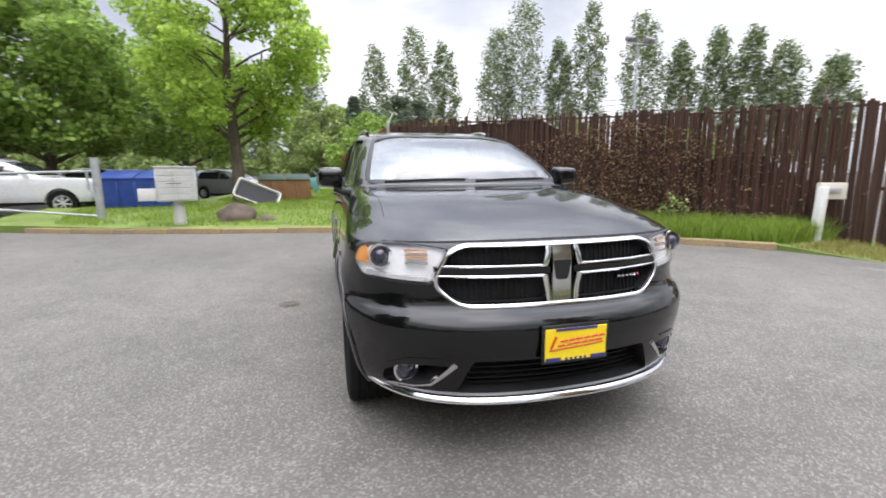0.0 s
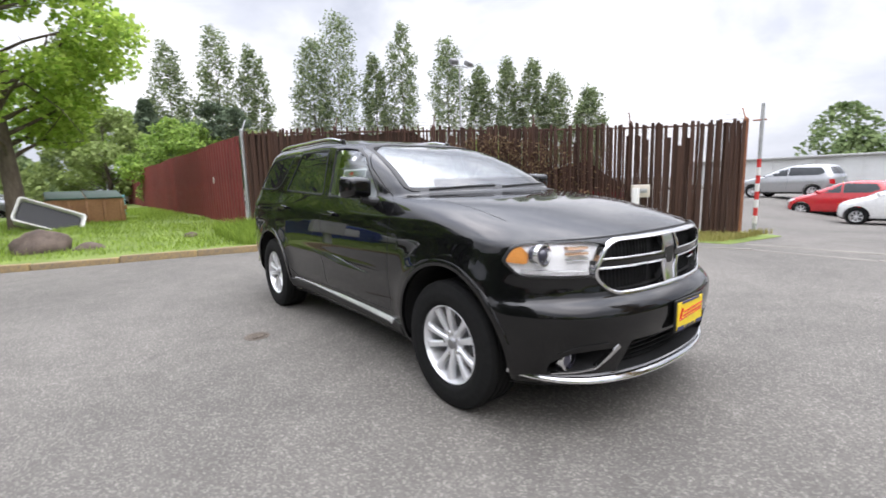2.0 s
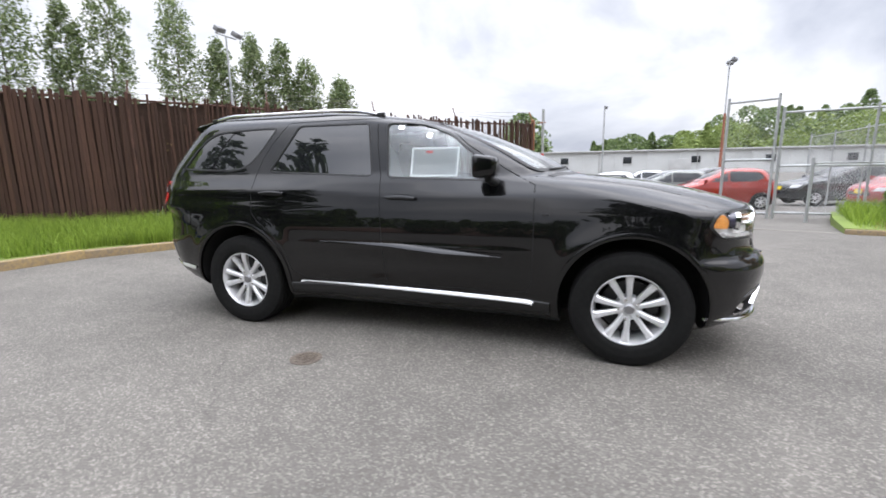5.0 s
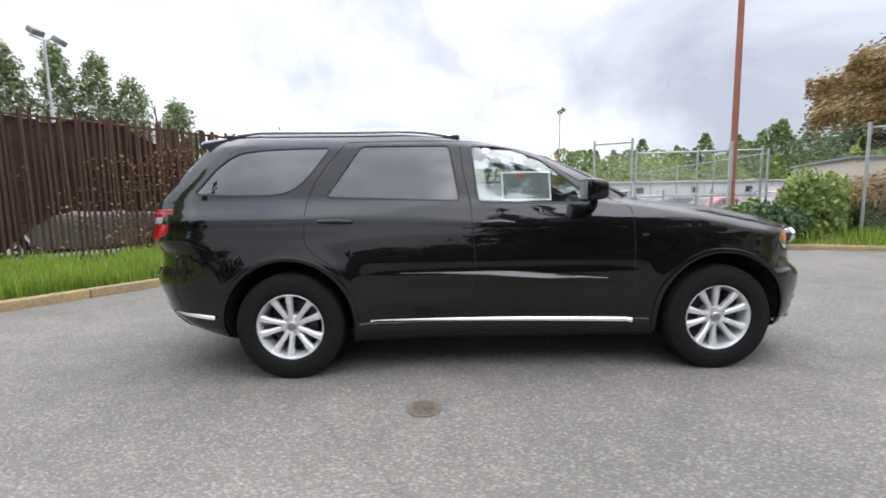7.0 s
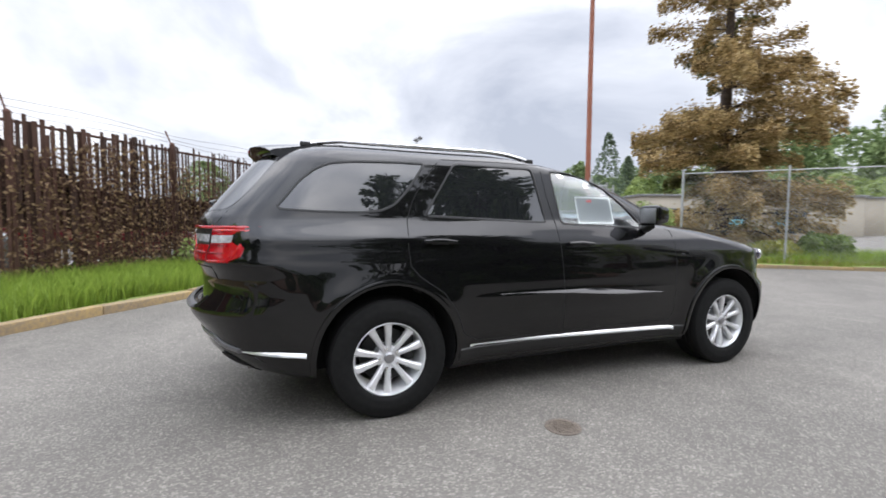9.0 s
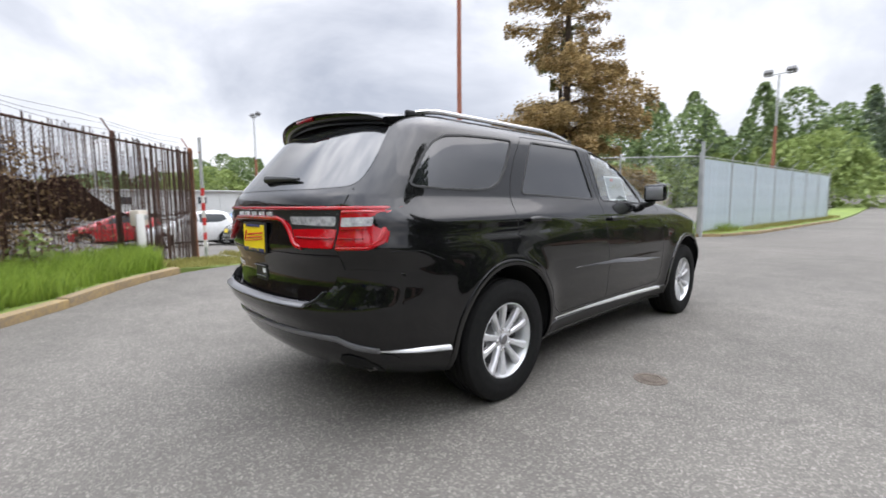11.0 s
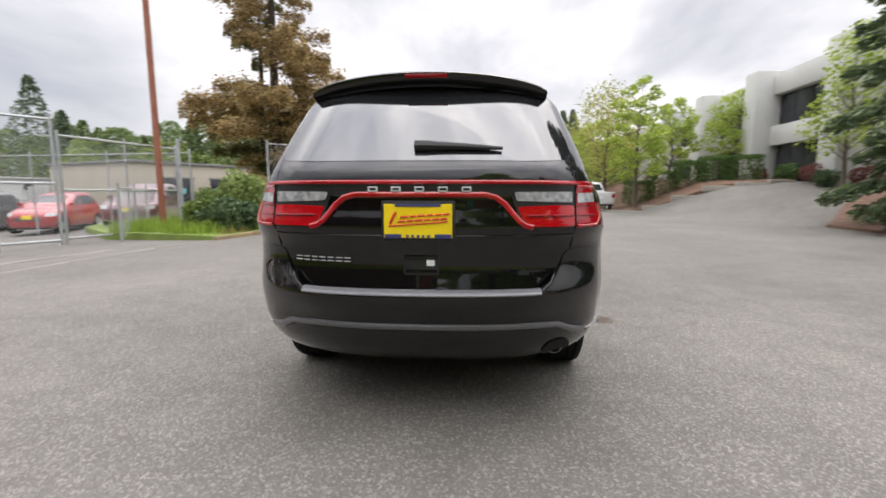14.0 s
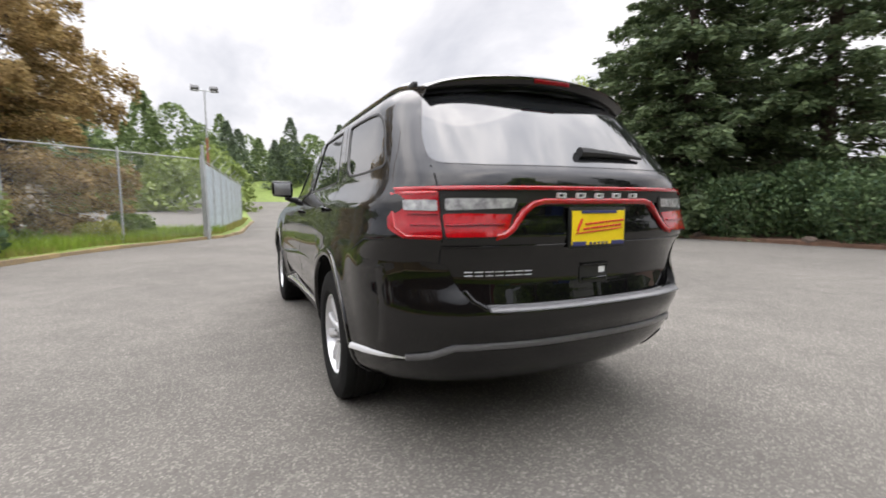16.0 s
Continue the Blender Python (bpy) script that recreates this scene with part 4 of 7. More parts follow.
    ps = part("price_sheet", bm, M["paper"], obs["front_door_right"], "white-edged price sheet inside window")
    part("price_sheet_film", patch([(-0.335, 1.24), (0.0, 1.24), (0.0, 1.427), (-0.335, 1.427)], lambda u, v, o: R_SIDE(u, v, o - 0.019), 0.0, 0.001, 0.06), M["sheet_film"], ps)
    part("price_sheet_mark", strip([(-0.15, 1.405), (-0.10, 1.405)], lambda u, v, o: R_SIDE(u, v, o - 0.0168), 0.02, 0.001, -0.0005), M["red_ink"], ps)
    # roof
    for s in (1, -1):
        bm = bmesh.new()
        pts = []
        for t in np.linspace(0, 1, 22):
            y = 0.30 + 1.72 * t
            x = s * (0.612 + 0.015 * math.sin(math.pi * t) - 0.02 * t)
            z = suv.top(x, y) + 0.022 * min(1, 7 * t, 7 * (1 - t)) ** 0.7 + 0.003
            pts.append((x, y, z))
        tube(bm, pts, [0.015 if 0 < i < 21 else 0.010 for i in range(22)], 10)
        rl = part("roof_rail", bm, M["chrome_soft"], car, "bright roof rail")
        for t in (0.03, 0.97):
            y = 0.30 + 1.72 * t
            x = s * (0.612 - 0.02 * t)
            bm = bmesh.new()
            box(bm, x, y, suv.top(x, y) + 0.006, 0.03, 0.11, 0.036, 0.01)
            part("rail_foot", bm, M["satin"], rl)
    bm = bmesh.new()
    rows = []
    for x in np.linspace(-0.615, 0.615, 41):
        k = abs(x) / 0.615
        back = 2.345 - 0.135 * k ** 2.4
        y0 = back - 0.46
        z0 = suv.top(x, y0) + 0.003
        z1 = 1.752 - 0.048 * k ** 2 - 0.020 * k ** 10
        lip = 0.068 - 0.024 * k ** 6
        rows.append([bm.verts.new(p) for p in ((x, y0, z0), (x, y0 + 0.2, max(suv.top(x, y0 + 0.2), (z0 + z1) / 2) + 0.006), (x, back - 0.03, z1 + 0.002), (x, back - 0.006, z1 - 0.010), (x, back - 0.012, z1 - lip * 0.6), (x, back - 0.05, z1 - lip), (x, back - 0.16, z1 - lip - 0.012))])
    for p, q in zip(rows, rows[1:]):
        for j in range(7):
            bm.faces.new((p[j], p[(j + 1) % 7], q[(j + 1) % 7], q[j]))
    bm.faces.new(rows[0])
    bm.faces.new(rows[-1][::-1])
    sp = part("spoiler", bm, M["paint"], car, "black roof spoiler", 50)
    bm = bmesh.new()
    box(bm, 0, 2.333, 1.724, 0.21, 0.02, 0.022, 0.004)
    part("brake_light", bm, M["red_dark"], sp, "dark red high brake light")
    bm = bmesh.new()
    lathe(bm, [(0.0, 0.03), (0.012, 0.028), (0.02, 0.0)], 12, pose(0.0, 1.95, suv.top(0, 1.95), 0, -90, 0))
    tube(bm, [(0, 1.94, suv.top(0, 1.95) + 0.005), (0, 1.97, suv.top(0, 1.95) + 0.035), (0, 2.02, suv.top(0, 1.95) + 0.05)], [0.014, 0.010, 0.004], 8)
    part("aerial", bm, M["paint"], car)
    # tail
    part("tail_panel", patch([(-0.70, 1.205), (0.70, 1.205), (0.70, 1.274), (-0.70, 1.274)], STERN, 0.006, 0.012, 0.05), M["satin"], car)
    for s in (1, -1):
        pol = rounded([(s * 0.395, 1.222), (s * 0.44, 1.10), (s * 0.50, 1.066), (s * 0.70, 1.066), (s * 0.70, 1.240), (s * 0.41, 1.240)], 0.02)
        tl = part("tail_light", patch(pol, STERN, 0.010, 0.02, 0.035), M["satin"], car, "red and clear wraparound tail light")
        part("reverse_lens", patch(rounded([(s * 0.424, 1.186), (s * 0.684, 1.178), (s * 0.684, 1.226), (s * 0.412, 1.224)], 0.01), STERN, 0.014, 0.006, 0.03), M["clear_lens"], tl, "clear reversing lens")
        red = rounded([(s * 0.428, 1.160), (s * 0.452, 1.104), (s * 0.505, 1.072), (s * 0.694, 1.072), (s * 0.694, 1.164), (s * 0.60, 1.166)], 0.012)
        part("brake_lens", patch(red, STERN, 0.014, 0.006, 0.03), M["red_lens"], tl, "bright red brake lens")
        part("lamp_groove", strip([(s * 0.470, 1.122), (s * 0.690, 1.120)], STERN, 0.010, 0.0215, 0.010), M["red_dark"], tl)
        lens = part("corner_lens", patch(rounded([(s * 0.705, 1.062), (s * 0.83, 1.066), (s * 0.866, 1.10), (s * 0.854, 1.20), (s * 0.847, 1.258), (s * 0.705, 1.258)], 0.008), STERN, 0.012, 0.016, 0.02), M["red_dark2"], tl)
        part("lamp_outline", strip([(s * 0.712, 1.248), (s * 0.836, 1.250), (s * 0.846, 1.20), (s * 0.852, 1.11), (s * 0.825, 1.074), (s * 0.712, 1.072)], STERN, 0.014, 0.018, 0.008), M["red_lens"], tl)
        part("corner_reverse", patch(rounded([(s * 0.712, 1.176), (s * 0.815, 1.180), (s * 0.812, 1.222), (s * 0.712, 1.220)], 0.006), STERN, 0.016, 0.006, 0.02), M["clear_lens"], tl)
        for z in (1.120, 1.164):
            part("lamp_bar", strip([(s * 0.712, z), (s * 0.805, z)], STERN, 0.006, 0.020, 0.01), M["red_dark"], tl)
        part("lamp_split", strip([(s * 0.7025, 1.062), (s * 0.7025, 1.25)], STERN, 0.006, 0.016, 0.0), M["cavity"], tl)
    part("light_band", strip([(x, 1.266) for x in np.linspace(-0.845, 0.845, 60)], STERN, 0.020, 0.014, 0.0), M["red_dark2"], car, "thin red light band")
    race = [(0.50, 1.070), (0.465, 1.078), (0.435, 1.10), (0.375, 1.170), (0.335, 1.200), (0.285, 1.212), (-0.285, 1.212), (-0.335, 1.200), (-0.375, 1.170), (-0.435, 1.10), (-0.465, 1.078), (-0.50, 1.070)]
    part("light_band", strip(race, STERN, 0.028, 0.018, 0.0), M["red_lens"], car, "red racetrack light band")
    for i in range(5):
        x = 0.205 - 0.1025 * i
        for dz in (-0.008, 0.008):
            part("badge", strip([(x - 0.02, 1.236 + dz), (x + 0.02, 1.236 + dz)], STERN, 0.006, 0.019, 0.004), M["reflector"], car)
        for dx in (-0.018, 0.018):
            part("badge", strip([(x + dx, 1.228), (x + dx, 1.244)], STERN, 0.006, 0.019, 0.004), M["reflector"], car)
    for i in range(7):
        x = 0.585 - 0.0415 * i
        for z in (0.908, 0.924):
            part("badge", strip([(x - 0.015, z), (x + 0.015, z)], STERN, 0.0032, 0.004, -0.002), M["reflector"], car)
    ry = suv.rear(0.005, 1.042)
    plate_on(car, (0.005, ry + 0.014, 1.032), Matrix.Rotation(radians(180), 4, "Z"), "rear_plate", "yellow dealer plate in dark holder")
    bm = patch(rounded([(-0.085, 0.852), (0.075, 0.852), (0.075, 0.938), (-0.085, 0.938)], 0.012), STERN, 0.003, 0.006, 0.05)
    th = part("tailgate_handle", bm, M["satin"], car)
    part("handle_lip", strip([(-0.075, 0.872), (0.065, 0.872)], STERN, 0.014, 0.012, 0.0), M["paint"], th)
    part("handle_lip", strip([(-0.08, 0.935), (0.07, 0.935)], STERN, 0.012, 0.012, 0.0), M["paint"], th)
    part("paper_tag", patch(rounded([(-0.066, 0.895), (-0.03, 0.895), (-0.03, 0.922), (-0.066, 0.922)], 0.004), STERN, 0.008, 0.004, 0.02), M["paper"], th)
    ledge = [(0.612, 0.85), (0.59, 0.815), (0.55, 0.785), (0.40, 0.772), (-0.40, 0.772), (-0.55, 0.785), (-0.59, 0.815), (-0.612, 0.85)]
    swell = lambda u, v: 0.060 * ease_in(0.93, 0.70, abs(u)) * ease_in(0.60, 0.76, v) * (1 - 0.7 * ease_in(0.45, 0.78, abs(u))) * (1 - ease_in(0.54, 0.64, abs(u)) * ease_in(0.76, 0.93, v))
    SWOLLEN = lambda u, v, o: STERN(u, v, o + swell(u, v) * (1 if o > -0.02 else 0))
    half = [(0.62, 0.592), (0.888, 0.585), (0.895, 0.95), (0.76, 0.968), (0.665, 0.955), (0.632, 0.86), (0.585, 0.795), (0.40, 0.780)]
    part("rear_bumper", patch(rounded(half + [(-x, z) for x, z in half[::-1]], 0.025), SWOLLEN, 0.004, 0.03, 0.028), M["paint"], car, "glossy black rear bumper with a step")
    part("bumper_step", strip(ledge, SWOLLEN, lambda t: 0.044 * math.sin(math.pi * min(max(t, 0.03), 0.97)) ** 0.4, 0.012, -0.006), M["paint"], body)
    part("step_pad", strip([(-0.54, 0.786), (0.54, 0.786)], lambda u, v, o: (u, suv.rear(u, 0.73) + 0.060 + o - (v - 0.786) * 1.3, v - 0.066), 0.024, 0.020, 0.0), M["crease"], body, "grey textured bumper step pad")
    part("bumper_crease", strip([(0.80, 0.545), (0.72, 0.565), (0.64, 0.605), (0.50, 0.612), (-0.50, 0.612), (-0.64, 0.605), (-0.72, 0.565), (-0.80, 0.545)], STERN, 0.034, 0.018, -0.01), M["crease"], body, "satin silver bumper crease")
    part("lower_bumper", patch(rounded([(-0.86, 0.36), (0.86, 0.36), (0.84, 0.52), (0.70, 0.555), (0.62, 0.592), (-0.62, 0.592), (-0.70, 0.555), (-0.84, 0.52)], 0.02), STERN, 0.006, 0.012, 0.05), M["paint"], body)
    part("tail_seam", strip([(-0.70, 1.03), (0.70, 1.03)], STERN, 0.010, 0.006, -0.002), M["paint"], body)
    for x in (0.70, -0.70):
        part("shut_line", strip([(x, 1.362), (x, 1.28)], STERN, 0.007, 0.0006, -0.003), M["cavity"], body)
        part("shut_line", strip([(x, 1.06), (x * 0.99, 0.96)], STERN, 0.007, 0.0006, -0.003), M["cavity"], body)
    bm = bmesh.new()
    lathe(bm, [(0.046, 0.0), (0.05, 0.0), (0.05, -0.35), (0.0, -0.35), (0.0, -0.34), (0.045, -0.34)], 24, pose(-0.66, suv.rear(-0.66, 0.38) - 0.05, 0.379, 0, 0, 90), closed=False)
    part("exhaust", bm, M["steel"], car, "round steel exhaust tip")
    # no opening is cut: a dark disc on the bumper gives its shade
    ring = [(-0.66 + 0.075 * math.cos(a), 0.445 + 0.068 * math.sin(a)) for a in np.linspace(0, 2 * math.pi, 21)[:-1]]
    part("exhaust_cutout", patch(ring, STERN, 0.014, 0.012, 0.05), M["cavity"], car)
    bm = bmesh.new()
    pts = [Vector(TAIL(x, 1.352 + 0.012 * math.sin(4 * (x + 0.36)), 0.022)) for x in np.linspace(0.03, -0.365, 9)]
    tube(bm, pts, [0.024, 0.024, 0.02, 0.018, 0.016, 0.014, 0.012, 0.010, 0.007], 8)
    part("rear_wiper", bm, M["satin"], car)
    # underneath and inside
    bm = bmesh.new()
    box(bm, 0, 0.0, 0.28, 1.0, 4.3, 0.10, 0.03)
    tube(bm, [(-0.3, -1.2, 0.26), (-0.3, 1.2, 0.26), (-0.5, 2.2, 0.34)], 0.04, 8)
    for y in (-AXLE, AXLE):
        rod(bm, (-0.72, y, HUB_Z), (0.72, y, HUB_Z), 0.045)
        box(bm, 0, y, 0.33, 0.35, 0.3, 0.2, 0.05)
    part("underbody", bm, M["cavity"], car)
    bm = bmesh.new()
    box(bm, 0, -0.80, 1.06, 1.5, 0.42, 0.26, 0.09)
    part("dashboard", bm, M["satin"], car)
    bm = bmesh.new()
    lathe(bm, [(0.175, 0.012), (0.19, 0.0), (0.175, -0.012), (0.163, 0.0)], 36, pose(0.38, -0.47, 1.09, 0, 0, 0) @ Matrix.Rotation(radians(90), 4, "Z") @ Matrix.Rotation(radians(-25), 4, "Y"), closed=True)
    tube(bm, [(0.38, -0.70, 1.0), (0.38, -0.48, 1.085)], 0.03, 8)
    part("steering_wheel", bm, M["satin"], car)
    for x in (-0.38, 0.38):
        seat(car, x, 0.10, 0.54, M["cloth"])
    seat(car, 0, 1.00, 1.30, M["cloth_dark"])
    seat(car, 0, 1.80, 1.10, M["cloth_dark"])
    bm = bmesh.new()
    box(bm, 0, -0.22, 1.50, 0.24, 0.03, 0.07, 0.015)
    part("interior_mirror", bm, M["satin"], car)
    for s in (1, -1):
        for y in (-AXLE, AXLE):
            make_wheel(car, (s * 0.822, y, HUB_Z), s < 0)
    return car


M.update(
    chrome_soft=surf("soft_chrome", (0.66, 0.66, 0.67), (0.74, 0.74, 0.75), 20, 0.16, metal=1.0),
    projector=surf("projector_lens", (0.02, 0.02, 0.035), (0.05, 0.045, 0.07), 30, 0.05, coat=1.0),
    amber_pale=surf("pale_amber", (0.55, 0.33, 0.20), (0.62, 0.42, 0.28), 40, 0.2, metal=0.4),
    red_dark2=surf("deep_red_lens", (0.27, 0.003, 0.007), (0.36, 0.005, 0.010), 50, 0.1, coat=0.35),
    crease=surf("satin_crease", (0.10, 0.10, 0.105), (0.13, 0.13, 0.135), 40, 0.3, coat=0.4),
    sheet_film=surf("sheet_film", (0.16, 0.18, 0.18), (0.20, 0.22, 0.22), 30, 0.5, trans=0.75),
)
build_suv()

# ---- ground ----


def ease(a, b, x):
    t = min(1.0, max(0.0, (x - a) / (b - a)))
    return t * t * (3 - 2 * t)


def terrain(x, y):
    """Level near the vehicle, rising to the office and along the road, falling to the car lot."""
    up = 1.75 * ease(14, 26, -0.75 * x - 0.66 * y) * ease(-9, -14, x)
    if y < -30:
        up += min(0.0008 * (-30 - y) ** 2, 5.0) * ease(30, 10, abs(x + 3))
    up -= 0.6 * min(1.0, max(0.0, (x - 6) / 14)) * ease(4, 0, y) * ease(-17, -10, y)
    return up


def build_ground():
    near = list(np.linspace(-60, 60, 61))
    line = [-900, -400, -220, -140, -100, -80] + near + [80, 100, 140, 220, 400, 900]
    vs = [(x, y, terrain(x, y)) for y in line for x in line]
    n = len(line)
    fs = [(j * n + i, j * n + i + 1, (j + 1) * n + i + 1, (j + 1) * n + i) for j in range(n - 1) for i in range(n - 1)]
    me = bpy.data.meshes.new("ground")
    me.from_pydata(vs, [], fs)
    me.polygons.foreach_set("use_smooth", [True] * len(me.polygons))
    me.materials.append(M["asphalt"])
    tagged(new("ground", me), "worn grey asphalt yard and road", "ground", kind="structure")


build_ground()


def verge(name, outline, mat, height, label, rough=0.03, step=0.8):
    """A raised bed of soil or turf with an uneven top and a skirt down to the ground."""
    flat = bmesh.new()
    flat.faces.new([flat.verts.new((u, v, 0)) for u, v in outline])
    us, vs = [p[0] for p in outline], [p[1] for p in outline]
    for axis, lo, hi in ((0, min(us), max(us)), (1, min(vs), max(vs))):
        for c in np.linspace(lo, hi, max(2, int((hi - lo) / step) + 1))[1:-1]:
            no, co = [0, 0, 0], [0, 0, 0]
            no[axis], co[axis] = 1, c
            bmesh.ops.bisect_plane(flat, geom=flat.verts[:] + flat.edges[:] + flat.faces[:], plane_co=co, plane_no=no)
    bmesh.ops.recalc_face_normals(flat, faces=flat.faces)
    rim = {v for e in flat.edges if len(e.link_faces) == 1 for v in e.verts}
    for v in flat.verts:
        wave = noise.noise(Vector((v.co.x * 0.7, v.co.y * 0.7, 3.1))) * rough * 2 + noise.noise(Vector((v.co.x * 2.3, v.co.y * 2.3, 7))) * rough
        v.co.z = terrain(v.co.x, v.co.y) + height(v.co.x, v.co.y) + (0 if v in rim else wave)
    g = bmesh.ops.extrude_edge_only(flat, edges=[e for e in flat.edges if len(e.link_faces) == 1])
    for v in g["geom"]:
        if isinstance(v, bmesh.types.BMVert):
            v.co.z -= 0.4
    return tagged(part(name, flat, mat, smooth=60), label, "verge", kind="structure")


def kerb_line(name, path, mat, label, width=0.16, height=0.13, length=1.5, tilt=1.0):
    """A kerb of separate cast stones, each a little out of line."""
    rng = random.Random(len(path))
    host = tagged(new(name), label, "kerb", kind="structure")
    pts = [Vector(p) for p in path]
    seg = []
    for p, q in zip(pts, pts[1:]):
        k = max(1, round((q - p).length / length))
        seg += [(p.lerp(q, i / k), p.lerp(q, (i + 1) / k)) for i in range(k)]
    for p, q in seg:
        d = q - p
        bm = bmesh.new()
        box(bm, 0, 0, 0, d.length - 0.012, width, height + 0.2, 0.018)
        c = (p + q) / 2
        for v in bm.verts:
            v.co.z += 0.006 * noise.noise(Vector((v.co.x * 4 + c.x, c.y, v.co.y * 5)))
        ob = part("kerb_stone", bm, mat, host)
        ob.matrix_basis = pose(c.x, c.y, terrain(c.x, c.y) + (height - 0.2) / 2 - rng.uniform(0, 0.02) * tilt, rng.uniform(-1.5, 1.5) * tilt, rng.uniform(-0.6, 0.6) * tilt, math.degrees(math.atan2(d.y, d.x)) + rng.uniform(-0.8, 0.8))
    return host


KERB_N = [(-8.0, 8.6), (-5.8, 7.75), (-3.4, 7.05), (-0.9, 6.5), (0.7, 6.1), (2.0, 5.2), (3.3, 4.25), (4.35, 3.35), (5.2, 2.8), (5.9, 2.25), (6.4, 1.7)]
KERB_E = [(5.9, -5.6), (5.6, -6.9), (5.1, -8.6), (4.3, -10.3), (3.1, -12.0), (1.8, -13.6), (1.2, -16), (0.8, -22), (0.2, -30), (0.0, -58)]
KERB_S = [(-9.6, -58), (-9.2, -28), (-8.4, -23.2), (-8.7, -22.2), (-10, -21.2), (-15.3, -18.9), (-17, -19.5)]
FENCE_A, FENCE_B = (0.74, 8.83), (9.8, 0.45)
verge("verge_north", KERB_N + [(7.3, -0.2), (10.2, -0.3), (10.8, 0.6), (1.6, 9.6), (1.2, 50), (-5, 50), (-6, 16), (-9.5, 13.5), (-9.5, 9.1)], M["turf"],
      lambda x, y: 0.10 + 0.28 * ease(6, 14, y) - 0.09 * ease(6.2, 7.0, x) * ease(2.1, 1.1, y), "patchy green grass verge and lawn below the fence")
verge("verge_east", KERB_E + [(2.2, -58), (2.4, -34), (3.2, -16.5), (10.5, -17.2), (16, -18), (14, -11), (9.8, -7.0), (7.8, -6.2)], M["turf"],
      lambda x, y: 0.09 + 0.1 * ease(5, 9, x), "weedy grass strip beside the road")
verge("verge_south", KERB_S + [(-17.8, -24), (-18.4, -58)], M["bark_mulch"], lambda x, y: 0.12 + 0.25 * ease(-9.5, -13, x) * ease(-23, -30, y), "reddish bark mulch bed")
verge("verge_west", [(-11.7, -10.3), (-11.9, -6), (-12.5, -2), (-13.1, 2), (-13.8, 8), (-16, 30), (-45, 30), (-45, -12), (-22, -13.0), (-17.5, -14.2), (-14, -12.6)], M["bark_mulch"],
      lambda x, y: 0.10 + 0.5 * ease(-13, -20, x), "bark mulch bed under the spruces")
kerb_line("kerb_north", KERB_N, M["kerb"], "worn yellow painted kerb beside grass")
kerb_line("kerb_east", KERB_E[:9], M["kerb"], "worn yellow painted kerb beside weeds", height=0.10)
kerb_line("kerb_south", KERB_S, M["kerb_plain"], "pale concrete kerb round mulch bed")
kerb_line("gutter", [(6.1, 0.3), (6.55, -0.8), (6.5, -2.4), (6.3, -4.2), (5.9, -5.6)], M["gutter"], "low pale concrete gutter edge", 0.10, 0.012, 2.0, 0.0)
kerb_line("gutter", [(7.5, -0.4), (7.6, -2.4), (7.2, -4.2)], M["gutter"], "low pale concrete gutter edge", 0.14, 0.012, 2.0, 0.0)


def manhole():
    bm = bmesh.new()
    up = Matrix.Rotation(radians(-90), 4, "Y")
    lathe(bm, [(0.0, 0.008), (0.10, 0.008), (0.10, 0.004), (0.112, 0.004), (0.112, 0.008), (0.125, 0.008), (0.125, -0.02), (0.0, -0.02)], 40, up)
    host = part("manhole_cover", bm, M["iron"])
    host.matrix_basis = pose(-1.44, 0.58, 0.001) @ Matrix.Diagonal((0.66, 0.66, 0.66, 1))
    tagged(host, "small round rusty iron cover set in asphalt", "manhole cover")
    bm = bmesh.new()
    lathe(bm, [(0.128, 0.006), (0.165, 0.004), (0.165, -0.02), (0.128, -0.02)], 40, up, closed=True)
    part("rim", bm, M["iron"], host)
    for i in range(-3, 4):
        h = math.sqrt(max(0, 0.095**2 - (i * 0.024) ** 2))
        bm = bmesh.new()
        box(bm, i * 0.024, 0, 0.010, 0.009, 2 * h, 0.006, 0.001, None, 1)
        part("rib", bm, M["iron"], host)


M["iron"] = surf("cast_iron", (0.085, 0.07, 0.056), (0.165, 0.135, 0.108), 25, 0.75, 0.4, metal=0.3)
manhole()

# ---- leaves and trees ----


def leaf_mesh(name, mats, centres, sizes, rng, long=1.6, flat=0.0, droop=None):
    """Many small leaf shapes, one diamond each, turned at random (flat: how level they lie)."""
    n = len(centres)
    a = rng.normal(size=(n, 3))
    a[:, 2] *= 1 - flat
    a /= np.linalg.norm(a, axis=1)[:, None] + 1e-9
    b = rng.normal(size=(n, 3))
    b[:, 2] *= 1 - flat
    b -= (a * b).sum(1)[:, None] * a
    b /= np.linalg.norm(b, axis=1)[:, None] + 1e-9
    if droop is not None:
        a = droop + 0.35 * a
        a /= np.linalg.norm(a, axis=1)[:, None] + 1e-9
        b -= (a * b).sum(1)[:, None] * a
        b /= np.linalg.norm(b, axis=1)[:, None] + 1e-9
    s = np.asarray(sizes)[:, None]
    v = np.empty((n, 4, 3))
    v[:, 0], v[:, 2] = centres - a * s * long / 2, centres + a * s * long / 2
    v[:, 1], v[:, 3] = centres + b * s / 2 + a * s * 0.1, centres - b * s / 2 + a * s * 0.1
    me = bpy.data.meshes.new(name)
    me.vertices.add(4 * n)
    me.vertices.foreach_set("co", v.reshape(-1))
    me.loops.add(4 * n)
    me.loops.foreach_set("vertex_index", np.arange(4 * n, dtype=np.int32))
    me.polygons.add(n)
    me.polygons.foreach_set("loop_start", np.arange(0, 4 * n, 4, dtype=np.int32))
    me.update(calc_edges=True)
    me.materials.append(mats)
    return me


